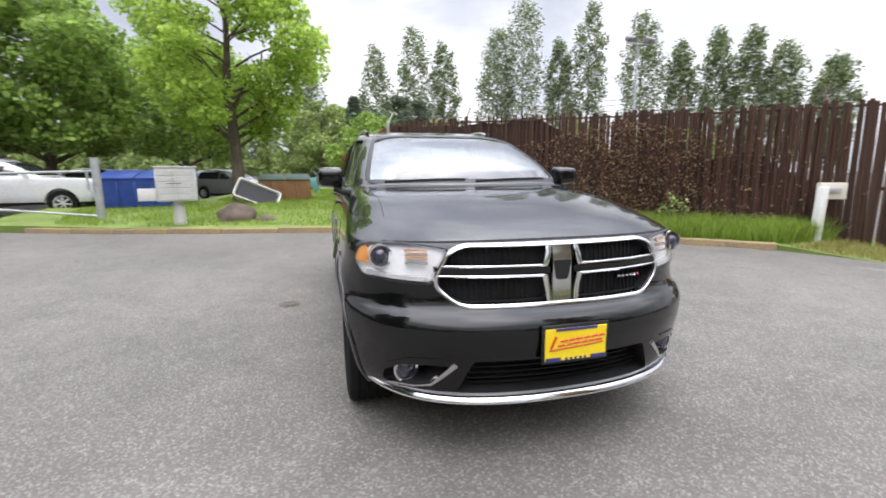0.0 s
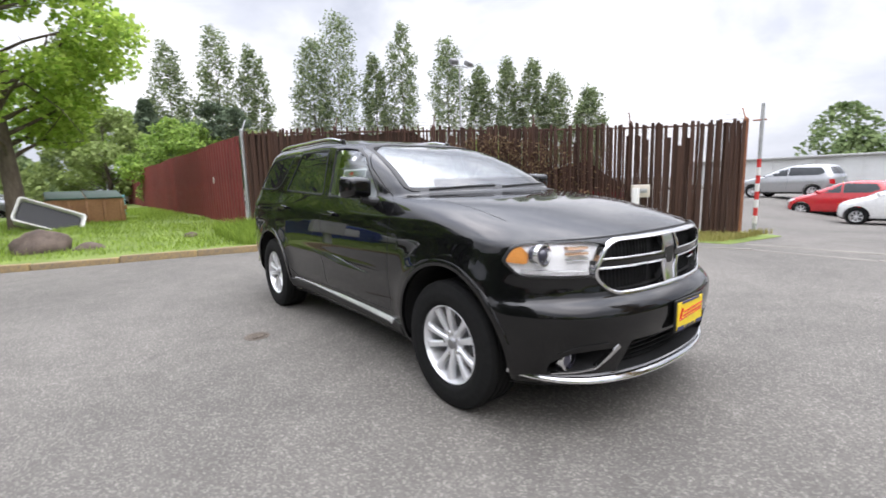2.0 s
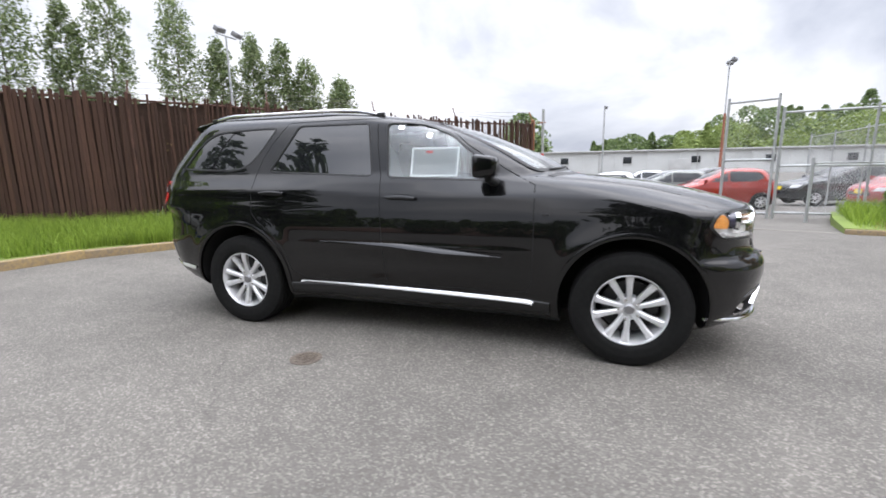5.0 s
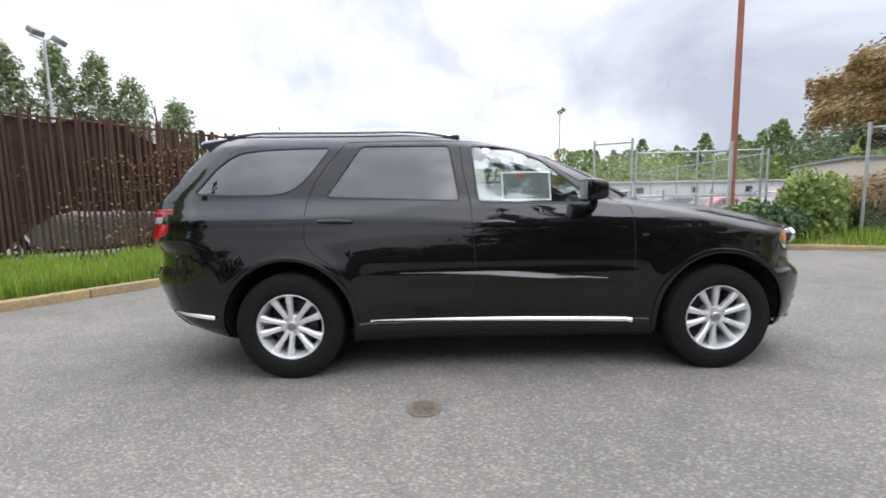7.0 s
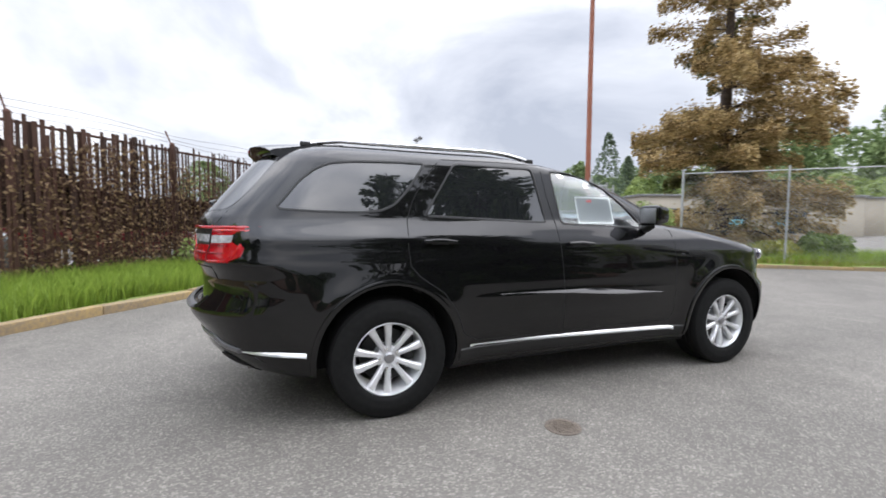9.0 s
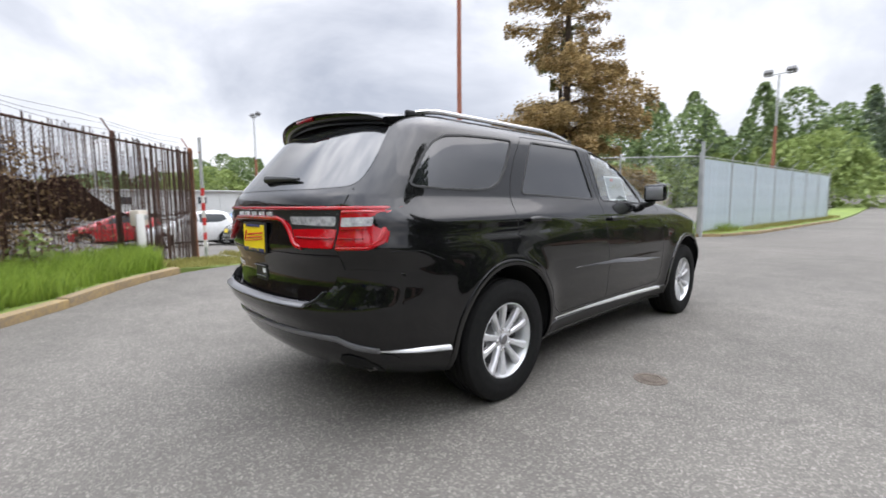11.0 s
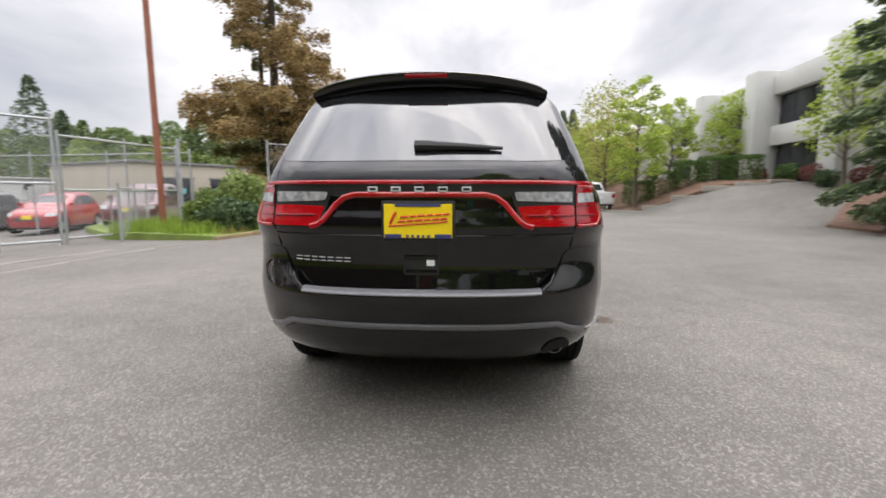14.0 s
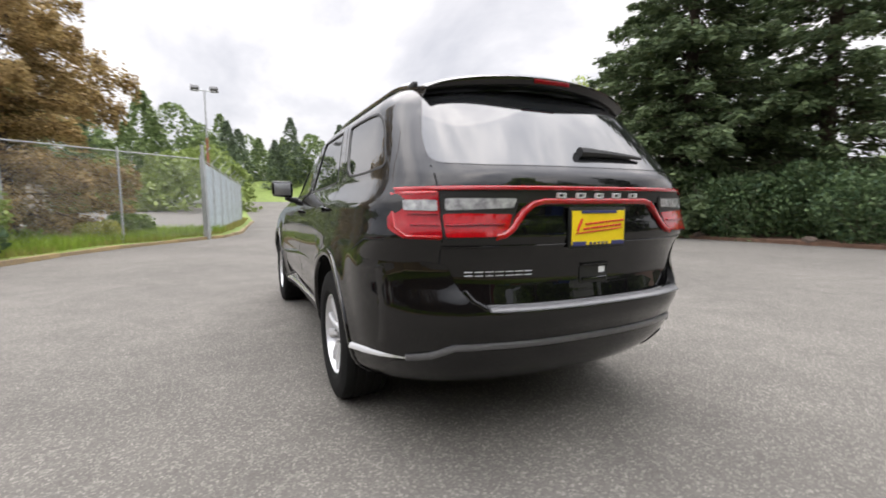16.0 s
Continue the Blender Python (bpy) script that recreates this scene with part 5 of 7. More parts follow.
def limb(bm, a, b, r0, r1, sag, rng, n=5):
    a, b = Vector(a), Vector(b)
    pts = []
    for t in np.linspace(0, 1, n):
        p = a.lerp(b, t)
        p += Vector((rng.normal() * 0.05, rng.normal() * 0.05, -sag * 4 * t * (1 - t))) * (a - b).length * (1 if 0 < t < 1 else 0)
        pts.append(p)
    tube(bm, pts, list(np.linspace(r0, r1, n)), 6)


def broadleaf(place, height, spread, clear, mat, leaves, size, label, seed, group="", lean=(0, 0), density=1.0, trunk_r=0.2, airy=0.0, name="tree"):
    """A broadleaved tree: trunk, forked limbs and a crown of clumps with gaps."""
    rng = np.random.default_rng(seed)
    x, y, z = place
    tree = root(name, (x, y, z), label, "tree", group)
    bm = bmesh.new()
    top = Vector((lean[0], lean[1], height * 0.80))
    pts = [Vector((0, 0, -0.1)).lerp(top, t) + Vector((rng.normal(), rng.normal(), 0)) * 0.06 * (0 < t < 1) for t in np.linspace(0, 1, 7)]
    tube(bm, pts, [trunk_r * 1.25] + list(np.linspace(trunk_r, trunk_r * 0.15, 6)), 9)
    clumps = []
    n = int(26 * density) + 8
    for i in range(n):
        t = (i + rng.uniform(0, 0.9)) / n
        zc = clear + (height - clear) * (0.06 + 0.92 * t)
        prof = math.sin(math.pi * min(0.98, 0.24 + 0.73 * t)) ** 0.6 if airy else math.sin(math.pi * min(0.98, 0.16 + 0.80 * t)) ** 0.75
        a = 2.399 * i + rng.uniform(-0.5, 0.5)
        r = spread * prof * rng.uniform(0.55, 1.0)
        c = Vector((math.cos(a) * r + lean[0] * t, math.sin(a) * r + lean[1] * t, zc - 0.10 * r))
        clumps.append((c, spread * rng.uniform(0.20, 0.36) * (0.6 + 0.5 * prof) * (1.35 if airy else 1.0)))
        start = Vector((lean[0], lean[1], 0)) * t * 0.8 + Vector((0, 0, max(clear * 0.75, zc - 0.35 * r - 0.5)))
        limb(bm, start, c, trunk_r * 0.30 * (1.15 - t), 0.012, -0.03, rng, 4)
        for _ in range(1 if airy else 2):
            limb(bm, Vector(start).lerp(c, 0.6), c + Vector(rng.normal(size=3)) * clumps[-1][1] * 0.7, trunk_r * 0.10, 0.006, 0.0, rng, 3)
    part("trunk", bm, M["bark"], tree, "rough grey-brown bark", 60)
    total = sum(r**2 for _, r in clumps)
    cs, ss = [], []
    for c, r in clumps:
        k = int(leaves * r**2 / total)
        d = rng.normal(size=(k, 3))
        d /= np.linalg.norm(d, axis=1)[:, None]
        rad = r * rng.uniform(0.05 if airy else 0.25, 1.3 if airy else 1.15, size=(k, 1)) ** 0.6
        p = d * rad * (1, 1, 1.1 if airy else 0.55) + np.array(c)
        cs.append(p)
        ss.append(size * rng.uniform(0.6, 1.3, size=k))
    me = leaf_mesh("crown", mat, np.concatenate(cs), np.concatenate(ss), rng, 1.3, 0.35)
    ob = new("crown", me)
    ob.parent = tree
    return tree


def conifer(place, height, radius, mat, label, seed, rows=34, per=8, needles=46000, size=0.15, bare=0.5, gaps=0.0, name="conifer", trunk_r=0.24, lift=0.0, puff=0.05, taper=0.78, ragged=0.62):
    """A conifer: straight trunk, whorls of drooping boughs, flat sprays of needles on each."""
    rng = np.random.default_rng(seed)
    tree = root(name, place, label, "tree")
    bm = bmesh.new()
    tube(bm, [(0, 0, -0.2), (0.03, 0, height * 0.3), (-0.03, 0.03, height * 0.7), (0, 0, height)], [trunk_r * 1.2, trunk_r * 0.85, trunk_r * 0.4, 0.02], 10)
    boughs = []
    for i in range(rows):
        t = (i + rng.uniform(-0.3, 0.3)) / rows
        zc = bare + (height - bare) * max(0, t)
        for j in range(per):
            if rng.uniform() < gaps * (0.4 + 1.3 * abs(math.sin(7 * t + 1.5))):
                continue
            a = 2 * math.pi * (j + 0.5 * (i % 2)) / per + rng.uniform(-0.3, 0.3)
            ln = radius * (1 - t) ** taper * rng.uniform(ragged, 1.12) + 0.15
            d = Vector((math.cos(a), math.sin(a), 0))
            tip = Vector((0, 0, zc)) + d * ln + Vector((0, 0, (-0.26 + 0.50 * t + lift) * ln))
            mid = Vector((0, 0, zc)) + d * ln * 0.5 + Vector((0, 0, (-0.05 + 0.3 * t + lift) * ln * 0.5))
            boughs.append((Vector((0, 0, zc)), mid, tip, ln, d))
            tube(bm, [(0, 0, zc), mid, tip], [0.045 * (1.1 - t), 0.025 * (1.1 - t), 0.006], 5)
    part("trunk", bm, M["bark_dark"], tree, "dark scaly bark", 60)
    total = sum(b[3] ** 1.7 for b in boughs)
    cs, ss, dr = [], [], []
    for o, m, tip, ln, d in boughs:
        k = max(8, int(needles * ln**1.7 / total))
        t = rng.uniform(0.12, 1.03, size=k)[:, None] ** 0.75
        o2, m2, t2 = np.array(o), np.array(m), np.array(tip)
        p = (1 - t) ** 2 * o2 + 2 * t * (1 - t) * m2 + t * t * t2
        side = np.array((-d.y, d.x, 0))
        w = rng.uniform(-1, 1, size=(k, 1))
        p = p + side * w * ln * 0.30 * (1.15 - t) * np.minimum(1, 3 * t)
        p[:, 2] += -0.10 * np.abs(w[:, 0]) * ln * 0.4 + rng.normal(size=k) * puff * ln**0.5
        cs.append(p)
        ss.append(size * rng.uniform(0.6, 1.35, size=k))
        dr.append(np.array(d) * 0.75 + side * np.sign(w) * 0.7 + np.array((0, 0, -0.28)))
    me = leaf_mesh("foliage", mat, np.concatenate(cs), np.concatenate(ss), rng, 2.6, 0.3, np.concatenate(dr))
    ob = new("foliage", me)
    ob.parent = tree
    return tree


def shrub(place, w, d, h, mat, label, seed, leaves=2500, size=0.07, name="shrub", square=False):
    rng = np.random.default_rng(seed)
    s = root(name, place, label, name)
    bm = bmesh.new()
    for i in range(7):
        a = 2 * math.pi * i / 7
        limb(bm, (0.05 * math.cos(a), 0.05 * math.sin(a), -0.05), (math.cos(a) * w * 0.33, math.sin(a) * d * 0.33, h * rng.uniform(0.6, 0.9)), 0.018, 0.005, 0, rng, 4)
    part("stems", bm, M["bark"], s)
    if square:
        p = rng.uniform(-1, 1, size=(leaves, 3))
        k = rng.integers(0, 3, size=leaves)
        edge = rng.choice((-1, 1), size=leaves) * rng.uniform(0.8, 1.02, size=leaves)
        p[np.arange(leaves), k] = edge
        p[:, 2] = np.where(k == 2, np.abs(p[:, 2]), p[:, 2])
        p = p * (w / 2, d / 2, h / 2) + (0, 0, h / 2) + rng.normal(size=(leaves, 3)) * 0.03
    else:
        u = rng.normal(size=(leaves, 3))
        u /= np.linalg.norm(u, axis=1)[:, None]
        lump = 1 + 0.22 * np.sin(5 * u[:, :1] + seed) * np.cos(4 * u[:, 1:2])
        p = u * rng.uniform(0.45, 1.05, size=(leaves, 1)) ** 0.6 * lump * (w / 2, d / 2, h * 0.55) + (0, 0, h * 0.48)
        p[:, 2] = np.abs(p[:, 2])
    me = leaf_mesh("leaves", mat, p, size * rng.uniform(0.6, 1.3, size=leaves), rng)
    ob = new("leaves", me)
    ob.parent = s
    return s


M.update(
    bark=surf("bark", (0.07, 0.052, 0.038), (0.15, 0.12, 0.09), 6, 0.95, 0.9, fine=30, stretch=(1, 1, 0.25)),
    bark_dark=surf("dark_bark", (0.045, 0.032, 0.025), (0.10, 0.075, 0.06), 8, 0.95, 0.9, fine=40),
    maple=leafy("maple_leaves", (0.22, 0.36, 0.05), (0.54, 0.68, 0.14), 0.5, 0.6),
    maple_dark=leafy("deep_green_leaves", (0.13, 0.22, 0.045), (0.38, 0.52, 0.12), 0.5, 0.55),
    poplar=leafy("poplar_leaves", (0.085, 0.125, 0.05), (0.31, 0.37, 0.185), 0.5, 0.45),
    young=leafy("spring_leaves", (0.20, 0.29, 0.04), (0.44, 0.53, 0.10), 0.5, 0.45),
    olive=leafy("olive_leaves", (0.22, 0.24, 0.045), (0.44, 0.43, 0.11), 0.5, 0.4),
    rusty_needles=leafy("browning_needles", (0.19, 0.13, 0.05), (0.54, 0.40, 0.19), 0.7, 0.4),
    olive_needles=leafy("olive_needles", (0.09, 0.10, 0.035), (0.21, 0.20, 0.075), 0.7, 0.25),
    spruce=leafy("spruce_needles", (0.05, 0.08, 0.04), (0.17, 0.225, 0.105), 0.6, 0.3),
    juniper=leafy("juniper_needles", (0.03, 0.065, 0.03), (0.11, 0.165, 0.065), 0.6, 0.2),
    woods=leafy("woodland_leaves", (0.10, 0.15, 0.06), (0.24, 0.31, 0.13), 0.8, 0.3),
    woods_light=leafy("pale_woodland_leaves", (0.16, 0.22, 0.06), (0.32, 0.39, 0.14), 0.8, 0.3),
    # fir greens paled: the haze of distance is mixed into the leaf colour
    woods_dark=leafy("fir_wood", (0.075, 0.105, 0.07), (0.16, 0.205, 0.125), 0.8, 0.25),
    hedge=leafy("hedge_leaves", (0.04, 0.09, 0.02), (0.11, 0.19, 0.045)),
    hedge_wild=leafy("wild_shrub_leaves", (0.08, 0.13, 0.03), (0.22, 0.30, 0.075)),
    barberry=leafy("red_shrub_leaves", (0.10, 0.03, 0.028), (0.22, 0.08, 0.06)),
    blade=leafy("grass_blades", (0.14, 0.22, 0.03), (0.34, 0.46, 0.075), 0.6, 0.4),
    blade_dry=leafy("dry_grass", (0.22, 0.20, 0.06), (0.36, 0.32, 0.11), 0.7, 0.3),
)


def bearing(deg, dist, eye=(-1.5, 0.0)):
    a = radians(deg)
    return eye[0] + math.sin(a) * dist, eye[1] + math.cos(a) * dist


# trees round the mailboxes
broadleaf((-4.1, 13.5, 0.15), 10.8, 2.9, 2.4, M["maple"], 26000, 0.13, "young maple with bright green leaves on the lawn", 3, trunk_r=0.21, density=1.6, name="maple_tree")
broadleaf((-11.8, 17.6, 0.1), 8.6, 3.8, 2.2, M["maple_dark"], 26000, 0.17, "broad maple with deep green leaves", 5, trunk_r=0.22, density=1.5, name="maple_tree")
broadleaf((-8.6, 24.0, 0.1), 9.0, 4.5, 2.2, M["maple_dark"], 16000, 0.18, "maple with deep green leaves behind parked cars", 9, trunk_r=0.2, density=1.2, name="maple_tree")
broadleaf((-1.2, 38.0, 0.1), 7.5, 3.6, 1.0, M["woods_light"], 9000, 0.22, "light green tree at the end of the lawn", 12, trunk_r=0.16, name="lawn_tree")
broadleaf((2.6, 30.0, 0.2), 5.6, 3.2, 0.6, M["maple_dark"], 9000, 0.2, "dark green bushy tree over the red fence", 13, trunk_r=0.14, name="lawn_tree")
broadleaf((5.2, 31.0, 0.2), 7.0, 2.6, 1.0, M["woods_dark"], 8000, 0.2, "dark evergreen tree behind the fence", 14, trunk_r=0.14, name="lawn_tree")

# the row of poplars behind the fence
for i, (b, h, w) in enumerate(((-2.5, 15.5, 2.6), (6.5, 16.0, 2.4), (11.5, 18.0, 2.8), (15.5, 16.2, 2.2), (22.5, 17.5, 2.6), (25.8, 20.3, 3.3), (30.5, 16.0, 2.0), (34.0, 19.4, 2.2),
                               (40.0, 17.8, 2.7), (44.2, 14.4, 2.0), (47.8, 15.0, 2.0), (51.0, 14.6, 2.1), (53.8, 12.8, 2.4), (58.0, 11.2, 2.4))):
    x, y = bearing(b + 1.1, 50)
    broadleaf((x, y, 0), h, w * 0.78, 1.8, M["poplar"], 9000, 0.19, "tall slender poplar with thin grey-green leaves", 40 + i, "row of poplars", density=2.0, trunk_r=0.13, airy=1, name="poplar_tree")
for i, (b, h, dist) in enumerate(((1.5, 8.5, 44), (9.5, 7.5, 42), (14, 6.8, 41), (19, 6.0, 42), (33, 6.2, 42), (45, 5.5, 44))):
    x, y = bearing(b + 1.1, dist)
    broadleaf((x, y, 0), h, 3.2, 0.4, M["woods_light"] if i in (1, 2, 4) else M["maple_dark"], 5200, 0.24, "bushy green tree behind the fence", 70 + i, trunk_r=0.12, name="bushy_tree")

# conifers and garden trees
conifer((7.35, -12.85, 0.1), 14.2, 3.7, M["rusty_needles"], "tall browning spruce beside the lamp pole", 21, 21, 8, 84000, 0.058, 0.7, 0.24, "browning_spruce", 0.21, 0.06, 0.10, 0.62, 0.42)
conifer((8.5, -14.2, 0.1), 11.0, 2.2, M["olive_needles"], "olive green spruce beside the browning one", 22, 16, 6, 20000, 0.060, 1.0, 0.5, "olive_spruce", 0.15, 0.04, 0.10, 0.6)
conifer((-14.4, -7.4, 0.25), 19.0, 4.1, M["spruce"], "tall dark green spruce with boughs to the ground", 23, 40, 10, 85000, 0.10, 0.25, 0.14, "spruce_tree", taper=0.55)
for i, (x, y, h, w) in enumerate(((-13.8, 12.0, 12.0, 2.8), (-17.8, 22.5, 17.0, 4.2), (-20.5, 17.5, 15.0, 3.8))):
    conifer((x, y, 0.3), h, w, M["spruce"], "tall dark green spruce with boughs to the ground", 25 + i, 20, 8, 16000, 0.15, 0.4, 0.30, "spruce_tree", taper=0.65)
conifer((-16.4, -3.9, 0.3), 15.0, 3.7, M["spruce"], "tall dark green spruce with boughs to the ground", 24, 36, 9, 44000, 0.10, 0.25, 0.26, "spruce_tree", taper=0.55)
for i, (x, y, w, h) in enumerate(((-12.6, -7.6, 2.4, 1.5), (-13.2, -4.6, 2.8, 1.9), (-13.6, -1.6, 2.8, 1.8), (-14.2, 1.6, 2.8, 1.9), (-14.8, 4.8, 2.8, 1.8), (-13.3, -6.3, 2.2, 2.3), (-14.4, -0.2, 2.6, 2.5), (-14.2, -3.2, 2.2, 2.3))):
    shrub((x, y, 0.12), w, w, h, M["juniper"], "spreading dark green juniper on bark mulch", 60 + i, 5000, 0.075, "juniper")
broadleaf((-9.9, -21.9, 0.2), 7.5, 1.8, 1.6, M["young"], 4200, 0.13, "young tree with bright yellow-green leaves", 31, trunk_r=0.10, name="garden_tree")
broadleaf((-9.9, -28.0, 0.2), 8.2, 3.0, 1.8, M["olive"], 6000, 0.13, "tree with thin olive spring leaves", 32, trunk_r=0.13, airy=1, name="garden_tree")
broadleaf((-11.5, -36.0, 0.6), 7.0, 3.2, 1.2, M["young"], 6500, 0.16, "tree with yellow-green leaves beside the road", 33, trunk_r=0.13, name="garden_tree")
broadleaf((-11.4, -44.0, 0.8), 6.0, 3.4, 0.6, M["maple_dark"], 6000, 0.18, "dark green tree beside the road", 34, trunk_r=0.13, name="garden_tree")
broadleaf((-14.2, -27.5, 1.0), 6.6, 1.7, 1.8, M["young"], 3400, 0.14, "young tree with bright yellow-green leaves", 35, trunk_r=0.10, name="garden_tree")
broadleaf((-15.7, -14.9, 1.2), 6.6, 1.3, 1.6, M["young"], 3000, 0.11, "slender birch in thin leaf before the office", 36, trunk_r=0.09, airy=1, name="garden_tree")
broadleaf((-17.0, -25.0, 1.6), 5.9, 1.9, 1.8, M["young"], 3400, 0.13, "young tree with bright yellow-green leaves", 37, trunk_r=0.09, name="garden_tree")
for i in range(5):
    x, y = -10.6 - 1.2 * i, -23.5 + 0.56 * i
    shrub((x, y, terrain(x, y) + 0.1), 1.5, 1.3, 1.35, M["hedge"], "clipped dark green hedge on bark mulch", 80 + i, 3400, 0.06, "hedge", True)
for i, (x, y, w, h, m) in enumerate(((-16.5, -17.4, 1.3, 0.9, "barberry"), (-16.9, -15.2, 1.2, 0.8, "barberry"), (-17.3, -20.6, 1.2, 0.9, "hedge"), (-17.3, -23.0, 1.1, 0.8, "barberry"), (-16.0, -16.2, 1.0, 0.7, "juniper"))):
    shrub((x, y, terrain(x, y) + 0.05), w, w, h, M[m], "low garden shrub before the office wall", 90 + i, 1500, 0.06)
for i, (x, y, w, h, m) in enumerate(((6.7, -8.7, 1.5, 1.65, "woods_light"), (6.4, -7.4, 1.5, 0.85, "juniper"), (7.2, -9.9, 1.5, 1.1, "hedge_wild"), (7.1, -7.5, 1.2, 0.9, "hedge_wild"), (5.0, -12.0, 1.2, 0.6, "olive"), (8.2, -9.9, 1.6, 1.2, "hedge_wild"), (4.6, -13.6, 1.4, 0.8, "hedge_wild"))):
    shrub((x, y, 0.08), w, w, h, M[m], "wild green shrub in the weedy strip", 100 + i, 3800, 0.075)
shrub((5.9, 3.55, 0.1), 0.6, 0.6, 0.75, M["woods_light"], "small leafy sapling at the foot of the fence", 110, 150, 0.07)


def grass(name, outline, count, low, high, mat, label, seed, near=None):
    """Blades of grass, thicker and taller along a line if one is given."""
    rng = np.random.default_rng(seed)
    poly = np.array(outline)
    lo, hi = poly.min(0), poly.max(0)
    p = rng.uniform(lo, hi, size=(count * 4, 2))
    inside = np.zeros(len(p), bool)
    j = len(poly) - 1
    for i in range(len(poly)):
        a, b = poly[i], poly[j]
        cross = (a[1] > p[:, 1]) != (b[1] > p[:, 1])
        inside ^= cross & (p[:, 0] < (b[0] - a[0]) * (p[:, 1] - a[1]) / (b[1] - a[1] + 1e-12) + a[0])
        j = i
    p = p[inside][:count]
    keep = np.array([noise.noise(Vector((q[0] * 0.9, q[1] * 0.9, seed))) > rng.uniform(-0.75, 0.15) for q in p])
    p = p[keep]
    n = len(p)
    h = rng.uniform(low, high, size=n)
    if near is not None:
        a, b = np.array(near[0]), np.array(near[1])
        d = np.abs(np.cross(b - a, p - a)) / np.linalg.norm(b - a)
        h *= np.interp(d, (0, 0.9, 2.6), (1.0, 0.85, 0.42))
    z = np.array([VERGE_Z(*q) for q in p])
    ang = rng.uniform(0, 2 * math.pi, n)
    side = np.stack([np.cos(ang), np.sin(ang)], 1) * (0.006 + 0.008 * h)[:, None]
    lean = rng.normal(size=(n, 2)) * (0.32 * h)[:, None]
    v = np.zeros((n, 5, 3))
    v[:, 0, :2], v[:, 1, :2] = p - side, p + side
    v[:, 2, :2], v[:, 3, :2] = p + side * 0.7 + lean * 0.35, p - side * 0.7 + lean * 0.35
    v[:, 4, :2] = p + lean
    v[:, :2, 2] = z[:, None] - 0.02
    v[:, 2:4, 2], v[:, 4, 2] = (z + h * 0.6)[:, None], z + h
    idx = np.arange(n) * 5
    me = bpy.data.meshes.new(name)
    me.vertices.add(5 * n)
    me.vertices.foreach_set("co", v.reshape(-1))
    loops = np.stack([idx, idx + 1, idx + 2, idx + 3, idx + 3, idx + 2, idx + 4], 1).reshape(-1)
    me.loops.add(7 * n)
    me.loops.foreach_set("vertex_index", loops.astype(np.int32))
    me.polygons.add(2 * n)
    me.polygons.foreach_set("loop_start", np.stack([np.arange(n) * 7, np.arange(n) * 7 + 4], 1).reshape(-1).astype(np.int32))
    me.update(calc_edges=True)
    me.materials.append(mat)
    return tagged(new(name, me), label, "grass", kind="stuff")


VERGE_Z = lambda x, y: terrain(x, y) + 0.09 - 0.08 * ease(6.2, 7.0, x) * ease(2.1, 1.1, y) * ease(-1.5, -0.5, y) + (0.28 * ease(6, 14, y) if y > 0 else 0.1 * ease(5, 9, x))
tall = [(1.3, 6.0), (2.2, 5.2), (3.5, 4.3), (4.5, 3.4), (5.3, 2.9), (6.0, 2.35), (6.5, 1.85), (8.1, 1.95), (0.85, 8.65), (-0.1, 8.8), (0.0, 6.6)]
grass("tall_grass", tall, 42000, 0.22, 0.52, M["blade"], "lush uncut green grass along the fence", 1, (FENCE_A, FENCE_B))
grass("lawn_grass", [(-7.5, 8.7), (-5.6, 8.0), (-3.3, 7.3), (-0.9, 6.75), (0.6, 6.4), (0.6, 9), (0.2, 26), (-4.5, 26), (-5.2, 14), (-8.5, 12)], 42000, 0.05, 0.14, M["blade"], "short mown green lawn", 2)
grass("weeds", [(6.1, -5.9), (5.8, -7.0), (5.3, -8.7), (4.5, -10.5), (3.3, -12.2), (2.1, -13.8), (1.6, -16), (8, -16), (11.0, -9.2), (9.8, -7.1), (7.7, -6.4)], 22000, 0.12, 0.42, M["blade"], "green weeds beside the road", 3)
grass("dry_grass", [(6.0, -5.9), (5.7, -7.0), (5.2, -8.7), (4.4, -10.5), (3.2, -12.2), (1.9, -13.8), (1.0, -22), (0.4, -34), (1.6, -34), (1.9, -16), (3.6, -13), (5.2, -10.4), (6.4, -7)], 12000, 0.06, 0.22, M["blade_dry"], "dry yellow grass along the kerb", 4)
grass("kerb_weeds", [(6.55, 1.6), (6.9, 0.7), (7.4, -0.1), (9.7, -0.25), (9.4, 0.6), (8.1, 1.9)], 4500, 0.03, 0.14, M["blade_dry"], "sparse dry weeds at the driveway", 5)

